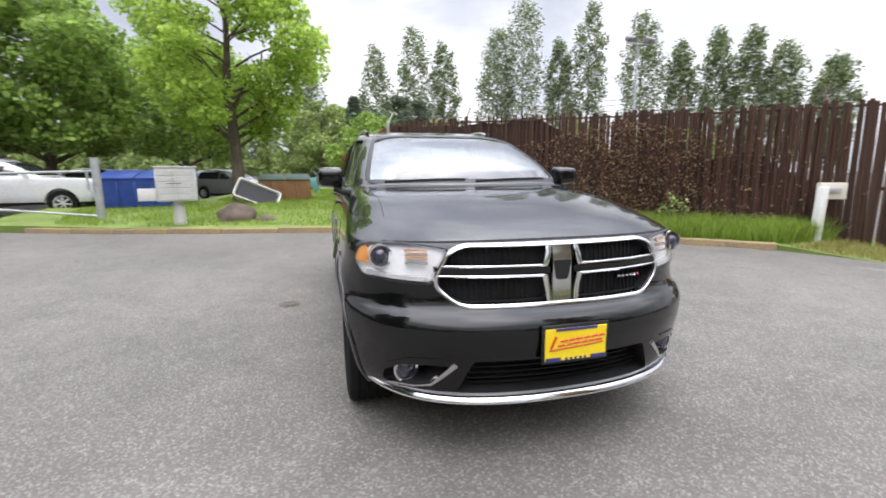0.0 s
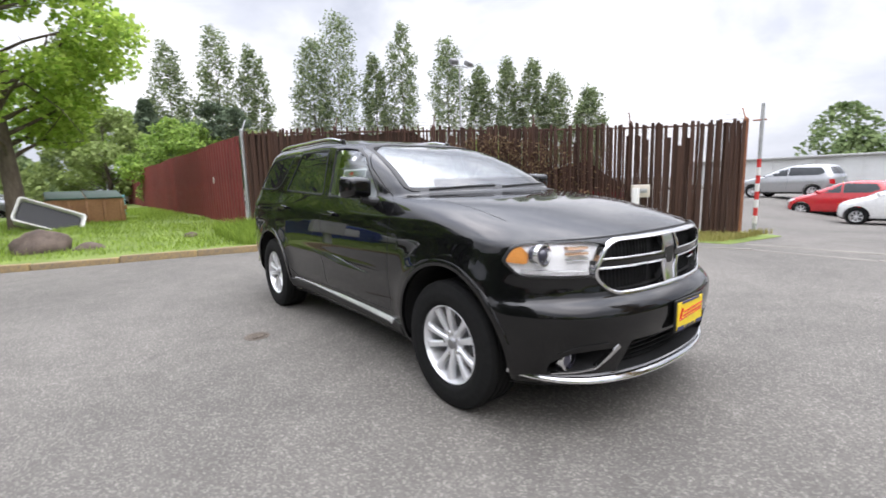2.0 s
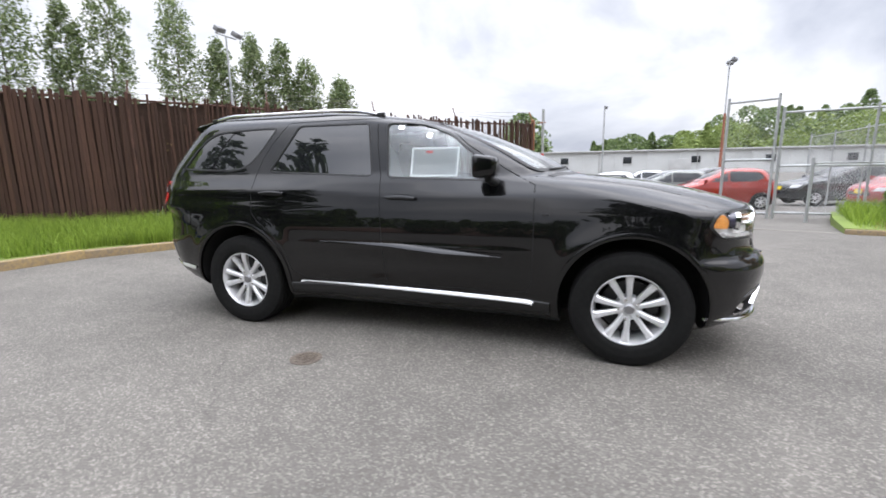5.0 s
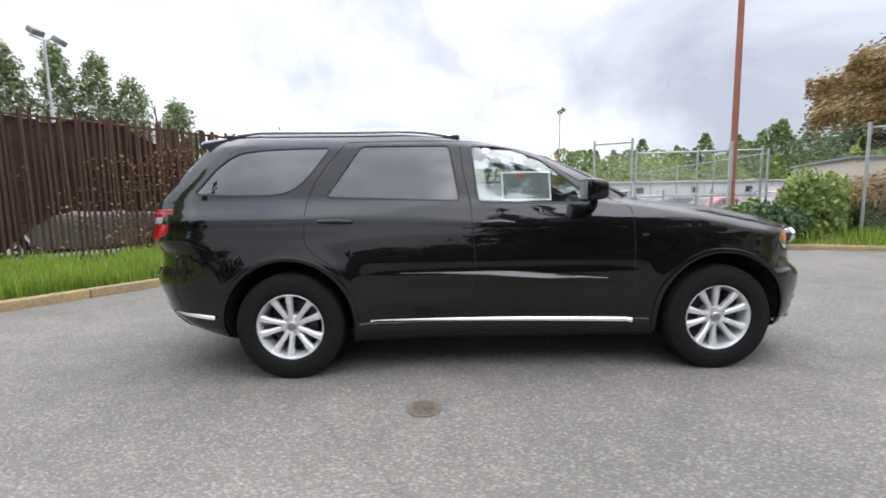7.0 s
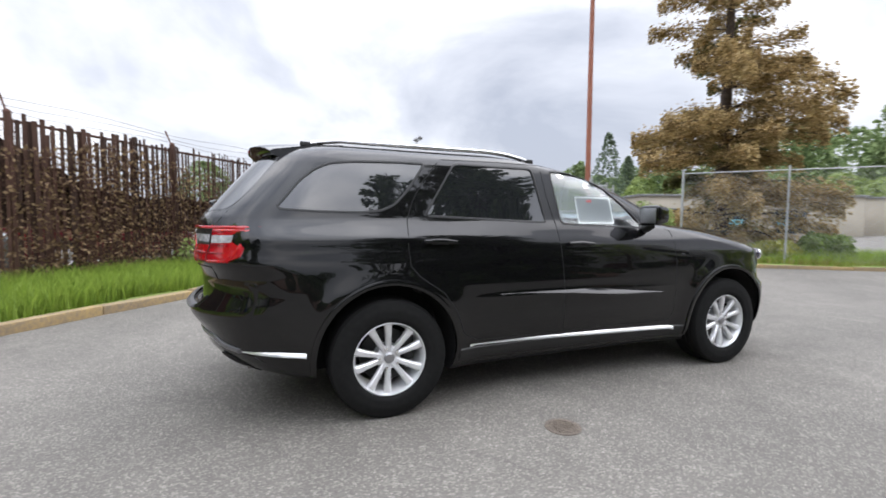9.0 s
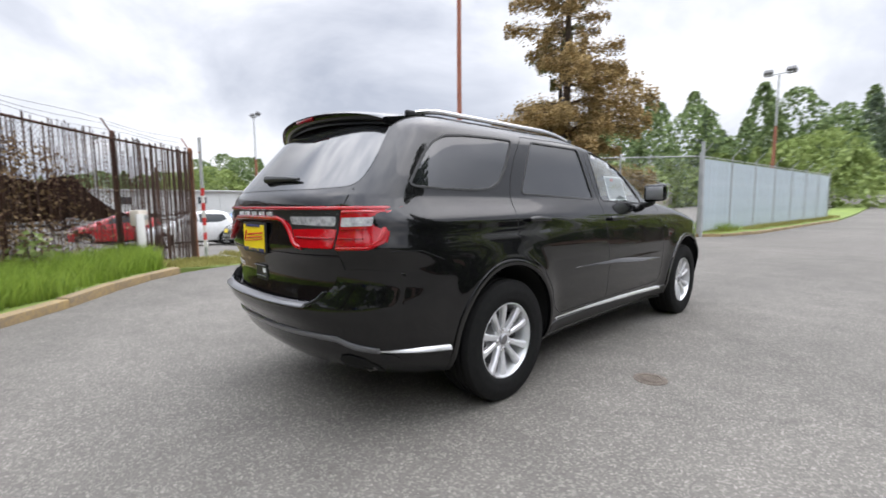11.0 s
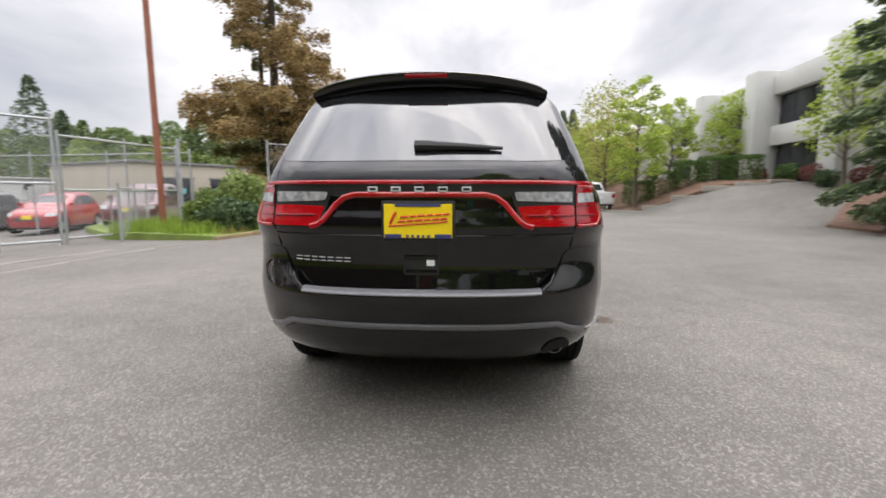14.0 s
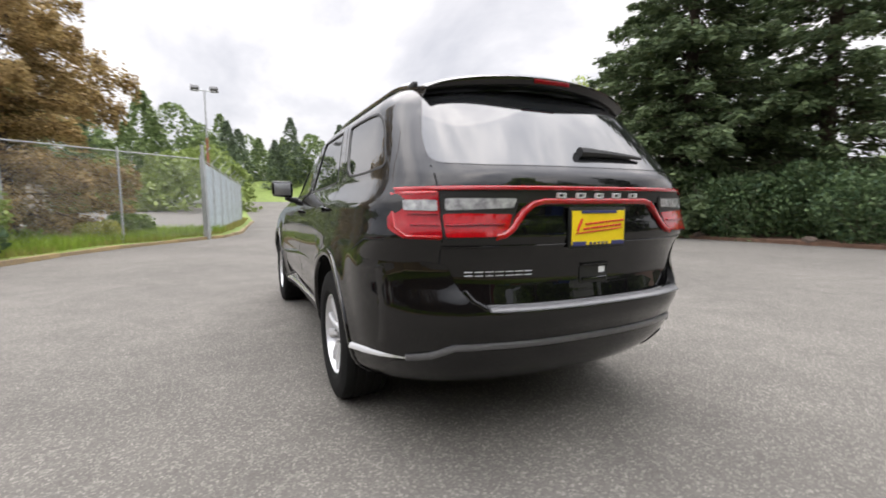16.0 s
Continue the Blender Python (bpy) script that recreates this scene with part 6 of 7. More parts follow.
# ---- fences ----
M.update(
    slat=surf("weathered_slat", (0.036, 0.017, 0.011), (0.082, 0.041, 0.026), 2.0, 0.85, 0.3, fine=24, stretch=(6, 6, 0.6), vary=0.3),
    screen=surf("brown_screen", (0.030, 0.017, 0.012), (0.06, 0.034, 0.022), 1.6, 0.9, 0.3),
    red_fence=surf("oxblood_panel", (0.14, 0.022, 0.022), (0.21, 0.04, 0.036), 1.2, 0.6, 0.1, vary=0.12),
    white_paint=surf("white_paint", (0.62, 0.61, 0.58), (0.74, 0.73, 0.70), 3, 0.6, 0.1),
    red_paint=surf("red_paint", (0.50, 0.03, 0.03), (0.58, 0.05, 0.04), 6, 0.5),
    pole_rust=surf("red_brown_pole", (0.26, 0.09, 0.055), (0.34, 0.135, 0.085), 1.5, 0.75, 0.15),
    old_post=surf("old_rusty_post", (0.06, 0.032, 0.024), (0.12, 0.06, 0.042), 4, 0.85, 0.3),
    wire=surf("wire", (0.16, 0.15, 0.14), (0.24, 0.23, 0.22), 6, 0.6, metal=0.5),
    blue_slat=surf("grey_blue_slat", (0.42, 0.50, 0.55), (0.54, 0.61, 0.65), 2, 0.6, vary=0.08),
)


def along(a, b):
    d = Vector(b) - Vector(a)
    return d.length, math.degrees(math.atan2(d.y, d.x))


def link_mesh(bm, length, z0, z1, gap=0.09, r=0.0022):
    """Woven wire: two sets of slanting wires."""
    h = z1 - z0
    for s in (1, -1):
        x = -h
        while x < length + h:
            p, q = [x, z0], [x + h, z1]
            if s < 0:
                p, q = [x + h, z0], [x, z1]
            (u0, w0), (u1, w1) = sorted((p, q))
            c0, c1 = max(u0, 0), min(u1, length)
            if c1 - c0 > 0.02:
                k = (w1 - w0) / (u1 - u0)
                tube(bm, [(c0, 0.004 * s, w0 + k * (c0 - u0)), (c1, 0.004 * s, w0 + k * (c1 - u0))], r, 3)
            x += gap
    return bm


def brown_fence():
    ln, turn = along(FENCE_A, FENCE_B)
    rng = random.Random(7)
    base = lambda s: 0.34 - 0.26 * ease(0.5, 8.0, s)
    top = lambda s: 2.70 - 0.20 * ease(0.0, 10.5, s)
    f = root("slat_fence", (*FENCE_A, 0), "tall dark brown slatted chain-link fence, weathered and gappy", "fence", turn=turn)
    shared = []
    for k in range(4):
        bm = bmesh.new()
        box(bm, 0, 0, 0.5, 0.062, 0.012, 1.0, 0.003, None, 1)
        bend = rng.uniform(-0.01, 0.01)
        for v in bm.verts:
            v.co.y += bend * math.sin(3 * v.co.z)
        me = part("slat", bm, M["slat"], f)
        shared.append(me.data)
        bpy.data.objects.remove(me)
    s = 0.12
    while s < ln - 0.05:
        sparse, open_, thin = ease(9.6, 10.8, s), ease(4.6, 7.0, s), ease(2.3, 3.0, s) * ease(5.4, 4.6, s)
        if rng.random() > 0.02 * sparse + 0.01:
            o = new("slat", shared[rng.randrange(4)])
            o.parent = f
            z0 = base(s) - 0.25
            hi = top(s) + rng.uniform(-0.02, 0.10) - (rng.random() < 0.10) * rng.uniform(0.1, 0.5)
            o.matrix_basis = pose(s, rng.uniform(-0.01, 0.014), z0, rng.uniform(-0.6, 0.6), rng.uniform(-0.9, 0.9), rng.uniform(-14, 14) * (1 - 0.75 * open_) + 36 * open_ - 18 * sparse) @ Matrix.Diagonal((rng.uniform(0.9, 1.2) * (1 + 0.36 * open_) * (1 - 0.42 * thin), 1, hi - z0, 1))
        s += rng.uniform(0.068, 0.082) * (1 - 0.14 * open_)
    for s in (0.0, 2.45, 4.95, 7.4, 9.7, ln):
        bm = bmesh.new()
        rod(bm, (s, 0.05, base(s) - 0.4), (s, 0.05, top(s) + 0.08), 0.06 if s == ln else 0.045, n=12)
        bmesh.ops.create_uvsphere(bm, u_segments=10, v_segments=6, radius=0.05, matrix=Matrix.Translation((s, 0.05, top(s) + 0.08)))
        tube(bm, [(s, 0.05, top(s) + 0.05), (s + 0.02, 0.25, top(s) + 0.36)], 0.015, 6)
        part("post", bm, M["galv"] if s == 0 else M["rust"] if s == ln else M["old_post"], f, "grey corner post" if s == 0 else "rusty steel post")
    bm = bmesh.new()
    tube(bm, [(u, 0.05, top(u) - 0.03) for u in np.linspace(0, ln, 10)], 0.022, 8)
    part("top_rail", bm, M["old_post"], f)
    for k in range(3):
        bm = bmesh.new()
        tube(bm, [(u, 0.12 + 0.06 * k, top(u) + 0.12 + 0.1 * k + 0.03 * math.sin(u * 2 + k)) for u in np.linspace(0, ln, 24)], 0.004, 4)
        part("barbed_wire", bm, M["wire"], f)
    # the screen tied behind the slats, ragged along its edges
    bm = bmesh.new()
    cols = []
    for u in np.linspace(0.05, 12.2, 100):
        lo = base(u) + 0.05 + 0.86 * ease(2.2, 3.7, u) + 0.10 * noise.noise(Vector((u * 1.7, 0, 0))) + 0.05 * noise.noise(Vector((u * 7, 1, 0)))
        hi = top(u) - 0.06 - 0.85 * ease(4.2, 6.4, u) - 0.55 * ease(8.6, 10.0, u) + 0.16 * noise.noise(Vector((u * 1.1, 5, 0))) + 0.07 * noise.noise(Vector((u * 6, 2, 0)))
        wob = 0.03 * noise.noise(Vector((u * 2, 9, 0)))
        cols.append([bm.verts.new((u, y + wob, z)) for y, z in ((0.085, lo), (0.085, (lo + hi) / 2), (0.085, hi), (0.089, hi), (0.089, lo))])
    for p, q in zip(cols, cols[1:]):
        for j in range(5):
            bm.faces.new((p[j], p[(j + 1) % 5], q[(j + 1) % 5], q[j]))
    part("wind_screen", bm, M["screen"], f, "ragged brown screen cloth behind slats")
    bm = bmesh.new()
    sub = Matrix.Translation((4.2, 0.055, 0))
    link_mesh(bm, ln - 4.2, 0.1, 2.5, 0.075, 0.0032)
    bmesh.ops.transform(bm, matrix=sub, verts=bm.verts)
    part("chain_link", bm, M["old_post"], f)
    # brush grown through the fence
    rng2 = np.random.default_rng(5)
    n = 11000
    u = np.clip(rng2.normal(6.3, 1.15, n), 3, 10.5)
    p = np.stack([u, rng2.normal(0.02, 0.16, n), 0.25 + 2.2 * rng2.uniform(0, 1, n) ** 1.25 * (1 - 0.25 * np.abs(u - 6.3) / 3)], 1)
    me = leaf_mesh("creeper", M["brush"], p, rng2.uniform(0.02, 0.05, n), rng2)
    o = new("creeper", me)
    o.parent = f


M["brush"] = leafy("brown_creeper", (0.11, 0.065, 0.04), (0.27, 0.19, 0.10), 0.8, 0.3)
brown_fence()


def red_fence():
    a, b = (0.72, 8.95), (-0.1, 44.0)
    ln, turn = along(a, b)
    f = root("panel_fence", (*a, 0.32), "dark red sheet panel fence along the lawn", "fence", turn=turn)
    data = None
    k = 0
    while 1.2 * k < ln - 1:
        if data is None:
            bm = bmesh.new()
            line = []
            for i in range(8):
                y = 0.014 if i % 2 else -0.014
                line += [(0.15 * i + 0.012, y), (0.15 * i + 0.138, y)]
            rows = []
            for z in (0.0, 2.34):
                rows.append([bm.verts.new((x, y + d, z)) for d in (0.0, 0.006) for x, y in (line if d == 0 else line[::-1])])
            for i in range(len(rows[0])):
                j = (i + 1) % len(rows[0])
                bm.faces.new((rows[0][i], rows[0][j], rows[1][j], rows[1][i]))
            for r in rows:
                bm.faces.new(r)
            ob = part("panel", bm, M["red_fence"], f)
            data = ob.data
        else:
            ob = new("panel", data)
            ob.parent = f
        ob.matrix_basis = pose(0.06 + 1.2 * k, 0, 0.02 * math.sin(k))
        k += 1
    for i in range(13):
        bm = bmesh.new()
        rod(bm, (2.95 * i, -0.07, -0.3), (2.95 * i, -0.07, 2.3), 0.04)
        part("post", bm, M["galv"], f)
    bm = bmesh.new()
    box(bm, 2.95, 0.03, 1.27, 0.15, 0.006, 0.20, 0.002)
    part("notice", bm, M["white_paint"], f, "small white notice")


red_fence()


def striped_post():
    p = root("marker_post", (10.0, 0.21, 0), "tall grey gate post with red and white bands", "post")
    bm = bmesh.new()
    rod(bm, (0, 0, -0.2), (0, 0, 2.92), 0.04, n=14)
    part("pole", bm, M["galv"], p)
    for k in range(8):
        bm = bmesh.new()
        rod(bm, (0, 0, 0.12 + 0.19 * k), (0, 0, 0.31 + 0.19 * k), 0.046, n=14)
        part("band", bm, M["red_paint"] if k % 2 else M["white_paint"], p)
    bm = bmesh.new()
    rod(bm, (-0.25, 0.1, 2.52), (0.12, -0.05, 2.55), 0.018)
    part("hinge_bar", bm, M["rust"], p)


striped_post()


def chain_fence(name, a, b, posts, height, label, z=0.0, slats=False, mid=True, lean=None, barbs=False, gap=0.1, stout=0.016):
    """Chain-link fence: posts, rails and woven wire, with slats if wanted."""
    ln, turn = along(a, b)
    f = root(name, (*a, z), label, "fence", turn=turn)
    for i in range(posts):
        x = ln * i / (posts - 1)
        tip = (lean or {}).get(i, 0.0)
        bm = bmesh.new()
        rod(bm, (x, 0, -0.3), (x + tip, 0, height + 0.12), 0.036 if i in (0, posts - 1) else 0.028)
        if barbs:
            tube(bm, [(x + tip, 0, height + 0.1), (x + tip, -0.28, height + 0.42)], 0.014, 6)
        part("post", bm, M["galv"], f)
    for zz in (height,) + ((0.12,) if mid else ()) + ((height * 0.5,) if mid else ()):
        bm = bmesh.new()
        rod(bm, (0, 0, zz), (ln, 0, zz), stout, n=8)
        part("rail", bm, M["galv"], f)
    bm = bmesh.new()
    link_mesh(bm, ln, 0.08, height, gap, 0.0022 if not slats else 0.003)
    part("wire_mesh", bm, M["wire_pale"], f)
    if slats:
        n = 290
        data = None
        for i in range(n):
            if data is None:
                bm = bmesh.new()
                box(bm, 0, 0.01, height / 2, ln / n * 0.86, 0.006, height - 0.15, 0, None)
                o = part("slat", bm, M["blue_slat"], f)
                data = o.data
            else:
                o = new("slat", data)
                o.parent = f
            o.matrix_basis = pose(ln * (i + 0.5) / n, 0, 0)
    return f


M["wire_pale"] = surf("pale_wire", (0.36, 0.37, 0.37), (0.46, 0.47, 0.47), 6, 0.6, metal=0.4)
chain_fence("gate_panel", (10.3, -4.65), (9.7, -5.6), 2, 3.0, "grey steel gate frame with chain link", -0.15, stout=0.032)
chain_fence("yard_fence", (9.68, -5.72), (9.1, -9.2), 3, 2.62, "grey chain-link yard fence", -0.12, stout=0.028)
chain_fence("low_fence", (8.5, -6.0), (13.5, -14.6), 5, 1.35, "low grey chain-link fence", -0.1, mid=False)
chain_fence("rear_fence", (8.45, -8.9), (20.5, -10.4), 5, 2.5, "grey chain-link fence behind the lamp pole", -0.15, mid=False, gap=0.14)
chain_fence("corner_fence", (2.34, -12.98), (6.3, -9.62), 3, 2.6, "grey chain-link fence at the road corner", 0.1, mid=False)
chain_fence("road_fence", (2.3, -13.1), (0.86, -31.8), 8, 2.6, "chain-link fence with pale blue-grey slats along the road", 0.1, slats=True, mid=False, lean={0: 0.0}, barbs=True, gap=0.3)
bm = bmesh.new()
rod(bm, (2.2, -12.88, -0.2), (2.29, -13.0, 3.17), 0.055)
tagged(part("leaning_post", bm, M["galv"]), "leaning grey steel corner post of the fence", "post")


def round_pole(name, place, h, r, mat, label, lamp=False, top_mat=None, more=2.5):
    p = root(name, place, label, "pole")
    bm = bmesh.new()
    tube(bm, [(0, 0, -0.3), (0.02, 0, h * 0.5), (0, 0, h)], [r, r * 0.85, r * 0.65], 14)
    part("shaft", bm, mat, p)
    if top_mat:
        bm = bmesh.new()
        rod(bm, (0, 0, h - 0.01), (0, 0, h + more), r * 0.5, r * 0.4)
        part("upper_shaft", bm, top_mat, p)
        h += more
    if lamp:
        bm = bmesh.new()
        rod(bm, (-0.6, 0, h), (0.6, 0, h), 0.03)
        part("crossarm", bm, M["galv"], p)
        for s in (-1, 1):
            bm = bmesh.new()
            box(bm, 0, 0, 0, 0.42, 0.34, 0.22, 0.04, pose(s * 0.5, -0.15, h + 0.14, 32, 0, 12 * s))
            part("floodlight", bm, M["satin_grey"], p)
    return p


M["satin_grey"] = surf("satin_grey", (0.14, 0.14, 0.14), (0.2, 0.2, 0.2), 9, 0.5)
round_pole("utility_pole", (9.02, -8.29, 0.05), 13.0, 0.095, M["pole_rust"], "tall red-brown pole in the weedy strip")
round_pole("lamp_mast", (32.0, -9.63, -0.6), 5.2, 0.11, M["pole_rust"], "lamp mast with two floodlights over parked cars", True, M["galv"], 3.2)
round_pole("lamp_mast", (2.61, -25.7, 0.1), 5.0, 0.10, M["pole_rust"], "lamp mast with two floodlights beside the road", True, M["galv"], 2.7)
round_pole("lamp_mast", (13.2, 14.6, 0), 4.6, 0.10, M["galv"], "lamp mast with two floodlights behind the fence", True, M["galv"], 2.6)
round_pole("lamp_mast", (56, -2.3, -0.5), 8.5, 0.12, M["galv"], "distant grey lamp mast", True)
bm = bmesh.new()
rod(bm, (0, 0, -0.2), (0, 0, 2.55), 0.05)
ob = tagged(part("bare_post", bm, M["galv"]), "bare grey steel post beside the yard fence", "post")
ob.matrix_basis = pose(7.81, -7.41, 0.05)


def sign_box():
    p = root("meter_post", (7.64, 1.98, 0.05), "white concrete post carrying a small cream box", "post")
    bm = bmesh.new()
    box(bm, 0, 0, 0.45, 0.14, 0.14, 1.1, 0.02, pose(0, 0, 0, 0, 3, 0))
    part("stem", bm, M["white_paint"], p)
    bm = bmesh.new()
    box(bm, 0, 0, 0, 0.42, 0.16, 0.30, 0.02, pose(0.22, -0.02, 0.92, 0, 0, -30))
    b = part("meter_box", bm, M["cream"], p)
    bm = bmesh.new()
    box(bm, 0, 0, 0, 0.20, 0.01, 0.10, 0.004, pose(0.175, -0.11, 0.93, 0, 0, -30))
    part("cover_plate", bm, M["galv"], b)


M["cream"] = surf("cream_paint", (0.55, 0.50, 0.42), (0.66, 0.60, 0.52), 4, 0.6)
sign_box()


def mailboxes():
    p = root("mailbox_cluster", (-4.55, 8.1, 0.1), "pale grey cluster of locked mailboxes on a post", "mailbox", turn=14)
    bm = bmesh.new()
    tube(bm, [(0, 0, -0.2), (0, 0, 0.62)], [0.155, 0.115], 16)
    part("pedestal", bm, M["box_grey"], p)
    bm = bmesh.new()
    box(bm, 0, 0, 1.02, 0.86, 0.45, 0.80, 0.02)
    body = part("cabinet", bm, M["box_grey"], p)
    bm = bmesh.new()
    box(bm, 0, 0, 1.435, 0.90, 0.50, 0.035, 0.012)
    part("roof", bm, M["box_grey"], body)
    for c in range(2):
        for r in range(5):
            bm = bmesh.new()
            x, z = -0.20 + 0.40 * c, 0.72 + 0.145 * r
            box(bm, x, -0.23, z, 0.37, 0.012, 0.125, 0.005, None, 1)
            d = part("door", bm, M["box_grey"], body)
            bm = bmesh.new()
            rod(bm, (x + 0.12, -0.24, z), (x + 0.12, -0.25, z), 0.012, n=8)
            part("lock", bm, M["steel"], d)
    bm = bmesh.new()
    box(bm, -0.05, -0.238, 1.05, 0.3, 0.01, 0.014, 0.002, None, 1)
    part("slot", bm, M["satin"], body)
    bm = bmesh.new()
    box(bm, -0.62, 0.1, 0.78, 0.42, 0.02, 0.3, 0.005)
    part("notice_board", bm, M["white_paint"], p, "white notice board")


M["box_grey"] = surf("box_grey", (0.44, 0.44, 0.41), (0.54, 0.54, 0.51), 3, 0.55, 0.05)
mailboxes()


def yard_gate():
    g = root("barrier_gate", (-6.75, 9.35, 0.08), "galvanised steel barrier gate, standing open", "gate", turn=172)
    bm = bmesh.new()
    rod(bm, (0, 0, -0.3), (0, 0, 1.72), 0.095, n=16)
    part("post", bm, M["galv"], g)
    bm = bmesh.new()
    tube(bm, [(0.05, 0, 1.38), (4.6, 0.0, 1.30)], 0.03, 8)
    part("upper_bar", bm, M["galv"], g)
    bm = bmesh.new()
    tube(bm, [(0.05, 0, 0.22), (4.6, 0.0, 0.62)], 0.03, 8)
    part("lower_bar", bm, M["galv"], g)
    bm = bmesh.new()
    tube(bm, [(0.22, 0, 1.40), (0.22, 0, 0.9), (0.08, 0, 0.8)], 0.035, 8)
    part("latch", bm, M["galv"], g)


yard_gate()


def dumpster(place, turn, w, d, h, mat, label, lid_mat):
    s = root("dumpster", place, label, "dumpster", turn=turn)
    bm = bmesh.new()
    vs = [bm.verts.new(p) for p in ((-w / 2, -d / 2 + 0.1, 0.1), (w / 2, -d / 2 + 0.1, 0.1), (w / 2, d / 2, 0.1), (-w / 2, d / 2, 0.1),
                                    (-w / 2, -d / 2, h * 0.8), (w / 2, -d / 2, h * 0.8), (w / 2, d / 2, h), (-w / 2, d / 2, h))]
    for f in ((0, 1, 2, 3), (4, 5, 6, 7), (0, 1, 5, 4), (1, 2, 6, 5), (2, 3, 7, 6), (3, 0, 4, 7)):
        bm.faces.new([vs[i] for i in f])
    bmesh.ops.bevel(bm, geom=bm.edges[:], offset=0.02, segments=2, affect="EDGES")
    part("bin", bm, mat, s)
    for x in np.linspace(-w / 2 + 0.1, w / 2 - 0.1, 5):
        bm = bmesh.new()
        box(bm, x, -d / 2 + 0.03, h * 0.42, 0.07, 0.06, h * 0.62, 0.01)
        part("rib", bm, mat, s)
    for sx in (-1, 1):
        bm = bmesh.new()
        box(bm, sx * w / 4, 0, h * 0.91, w / 2 - 0.03, d + 0.04, 0.05, 0.015)
        for v in bm.verts:
            v.co.z += v.co.y / d * h * 0.2
        part("lid", bm, lid_mat, s)
    for sx in (-1, 1):
        bm = bmesh.new()
        box(bm, sx * (w / 2 + 0.04), 0, h * 0.5, 0.08, d * 0.7, 0.14, 0.01)
        part("fork_pocket", bm, mat, s)
    return s


M.update(
    bin_blue=surf("blue_bin", (0.015, 0.04, 0.20), (0.03, 0.07, 0.28), 2, 0.5, 0.1),
    bin_brown=surf("brown_bin", (0.22, 0.11, 0.05), (0.32, 0.17, 0.08), 2, 0.7, 0.1),
    bin_lid=surf("dark_green_lid", (0.02, 0.05, 0.03), (0.035, 0.075, 0.045), 3, 0.6),
    teal=surf("teal_paint", (0.12, 0.42, 0.48), (0.2, 0.5, 0.55), 3, 0.5),
    rock=surf("rock", (0.07, 0.052, 0.043), (0.16, 0.12, 0.095), 4, 0.9, 0.8, fine=40),
)
dumpster((-6.9, 12.5, 0.25), 6, 2.1, 1.3, 1.25, M["bin_blue"], "blue steel dumpster with ribbed front", M["bin_blue"])
dumpster((-2.6, 14.6, 0.3), 4, 1.9, 1.3, 1.05, M["bin_brown"], "brown dumpster with dark green lid on the lawn", M["bin_lid"])


def tub():
    t = root("bathtub", (-3.35, 12.6, 0.32), "discarded white bathtub tipped on its side", "bathtub", turn=8)
    m = pose(0, 0, 0.38, 62, 24, 0)
    bm = bmesh.new()
    rim = rounded([(-0.75, -0.37), (0.75, -0.37), (0.75, 0.37), (-0.75, 0.37)], 0.12, 6)
    rows = []
    for k, z in ((1.0, 0.0), (0.90, 0.0), (0.86, -0.03), (0.78, -0.30), (0.6, -0.36)):
        rows.append([bm.verts.new(m @ Vector((x * k if k > 0.9 else x * (k + 0.06), y * k, z))) for x, y in rim])
    under = [bm.verts.new(m @ Vector((x * 0.97, y * 0.97, -0.04))) for x, y in rim]
    under2 = [bm.verts.new(m @ Vector((x * 0.85, y * 0.82, -0.40))) for x, y in rim]
    n = len(rim)
    for p, q in list(zip(rows, rows[1:])) + [(rows[0], under), (under, under2)]:
        for i in range(n):
            bm.faces.new((p[i], p[(i + 1) % n], q[(i + 1) % n], q[i]))
    bm.faces.new(rows[-1])
    bm.faces.new(under2)
    part("tub_shell", bm, M["white_paint"], t)
    # a flat dark sheet across the hollow, a little below the rim
    bm = bmesh.new()
    vs = [bm.verts.new(m @ Vector((x * 0.86, y * 0.80, -0.10))) for x, y in rim]
    bm.faces.new(vs)
    g = bmesh.ops.extrude_face_region(bm, geom=bm.faces[:])
    for v in g["geom"]:
        if isinstance(v, bmesh.types.BMVert):
            v.co += m.to_3x3() @ Vector((0, 0, -0.02))
    part("tub_lining", bm, M["satin"], t, "dark lining")


tub()


def boulder(place, w, d, h, seed, mat, label):
    bm = bmesh.new()
    bmesh.ops.create_icosphere(bm, subdivisions=3, radius=0.5)
    for v in bm.verts:
        v.co *= 1 + 0.35 * noise.noise(v.co * 2.1 + Vector((seed, 0, 0))) + 0.12 * noise.noise(v.co * 6 + Vector((0, seed, 0)))
        v.co = Vector((v.co.x * w, v.co.y * d, v.co.z * h))
    ob = tagged(part("boulder", bm, mat, smooth=40), label, "rock")
    ob.matrix_basis = pose(*place)


boulder((-3.35, 8.55, 0.25), 0.95, 0.8, 0.75, 1, M["rock"], "brown boulder on the lawn beside the kerb")
boulder((-2.6, 8.3, 0.16), 0.55, 0.5, 0.3, 2, M["rock"], "low brown rock beside the kerb")
for i, (x, y, s) in enumerate(((-0.6, 9.0, 0.3), (0.2, 9.4, 0.35), (0.5, 9.7, 0.2), (-11.9, -7.0, 0.35), (-12.0, -8.4, 0.4), (-12.1, -5.2, 0.3), (-12.6, -2.4, 0.35))):
    boulder((x, y, 0.2 if x > -5 else 0.13), s, s, s * 0.6, 10 + i, M["rock"], "small brown stone in the verge")
bm = bmesh.new()
box(bm, 0, 0, 0.55, 0.7, 0.06, 0.6, 0.01)
box(bm, -0.3, 0, 0.2, 0.05, 0.05, 0.6, 0.005)
box(bm, 0.3, 0, 0.2, 0.05, 0.05, 0.6, 0.005)
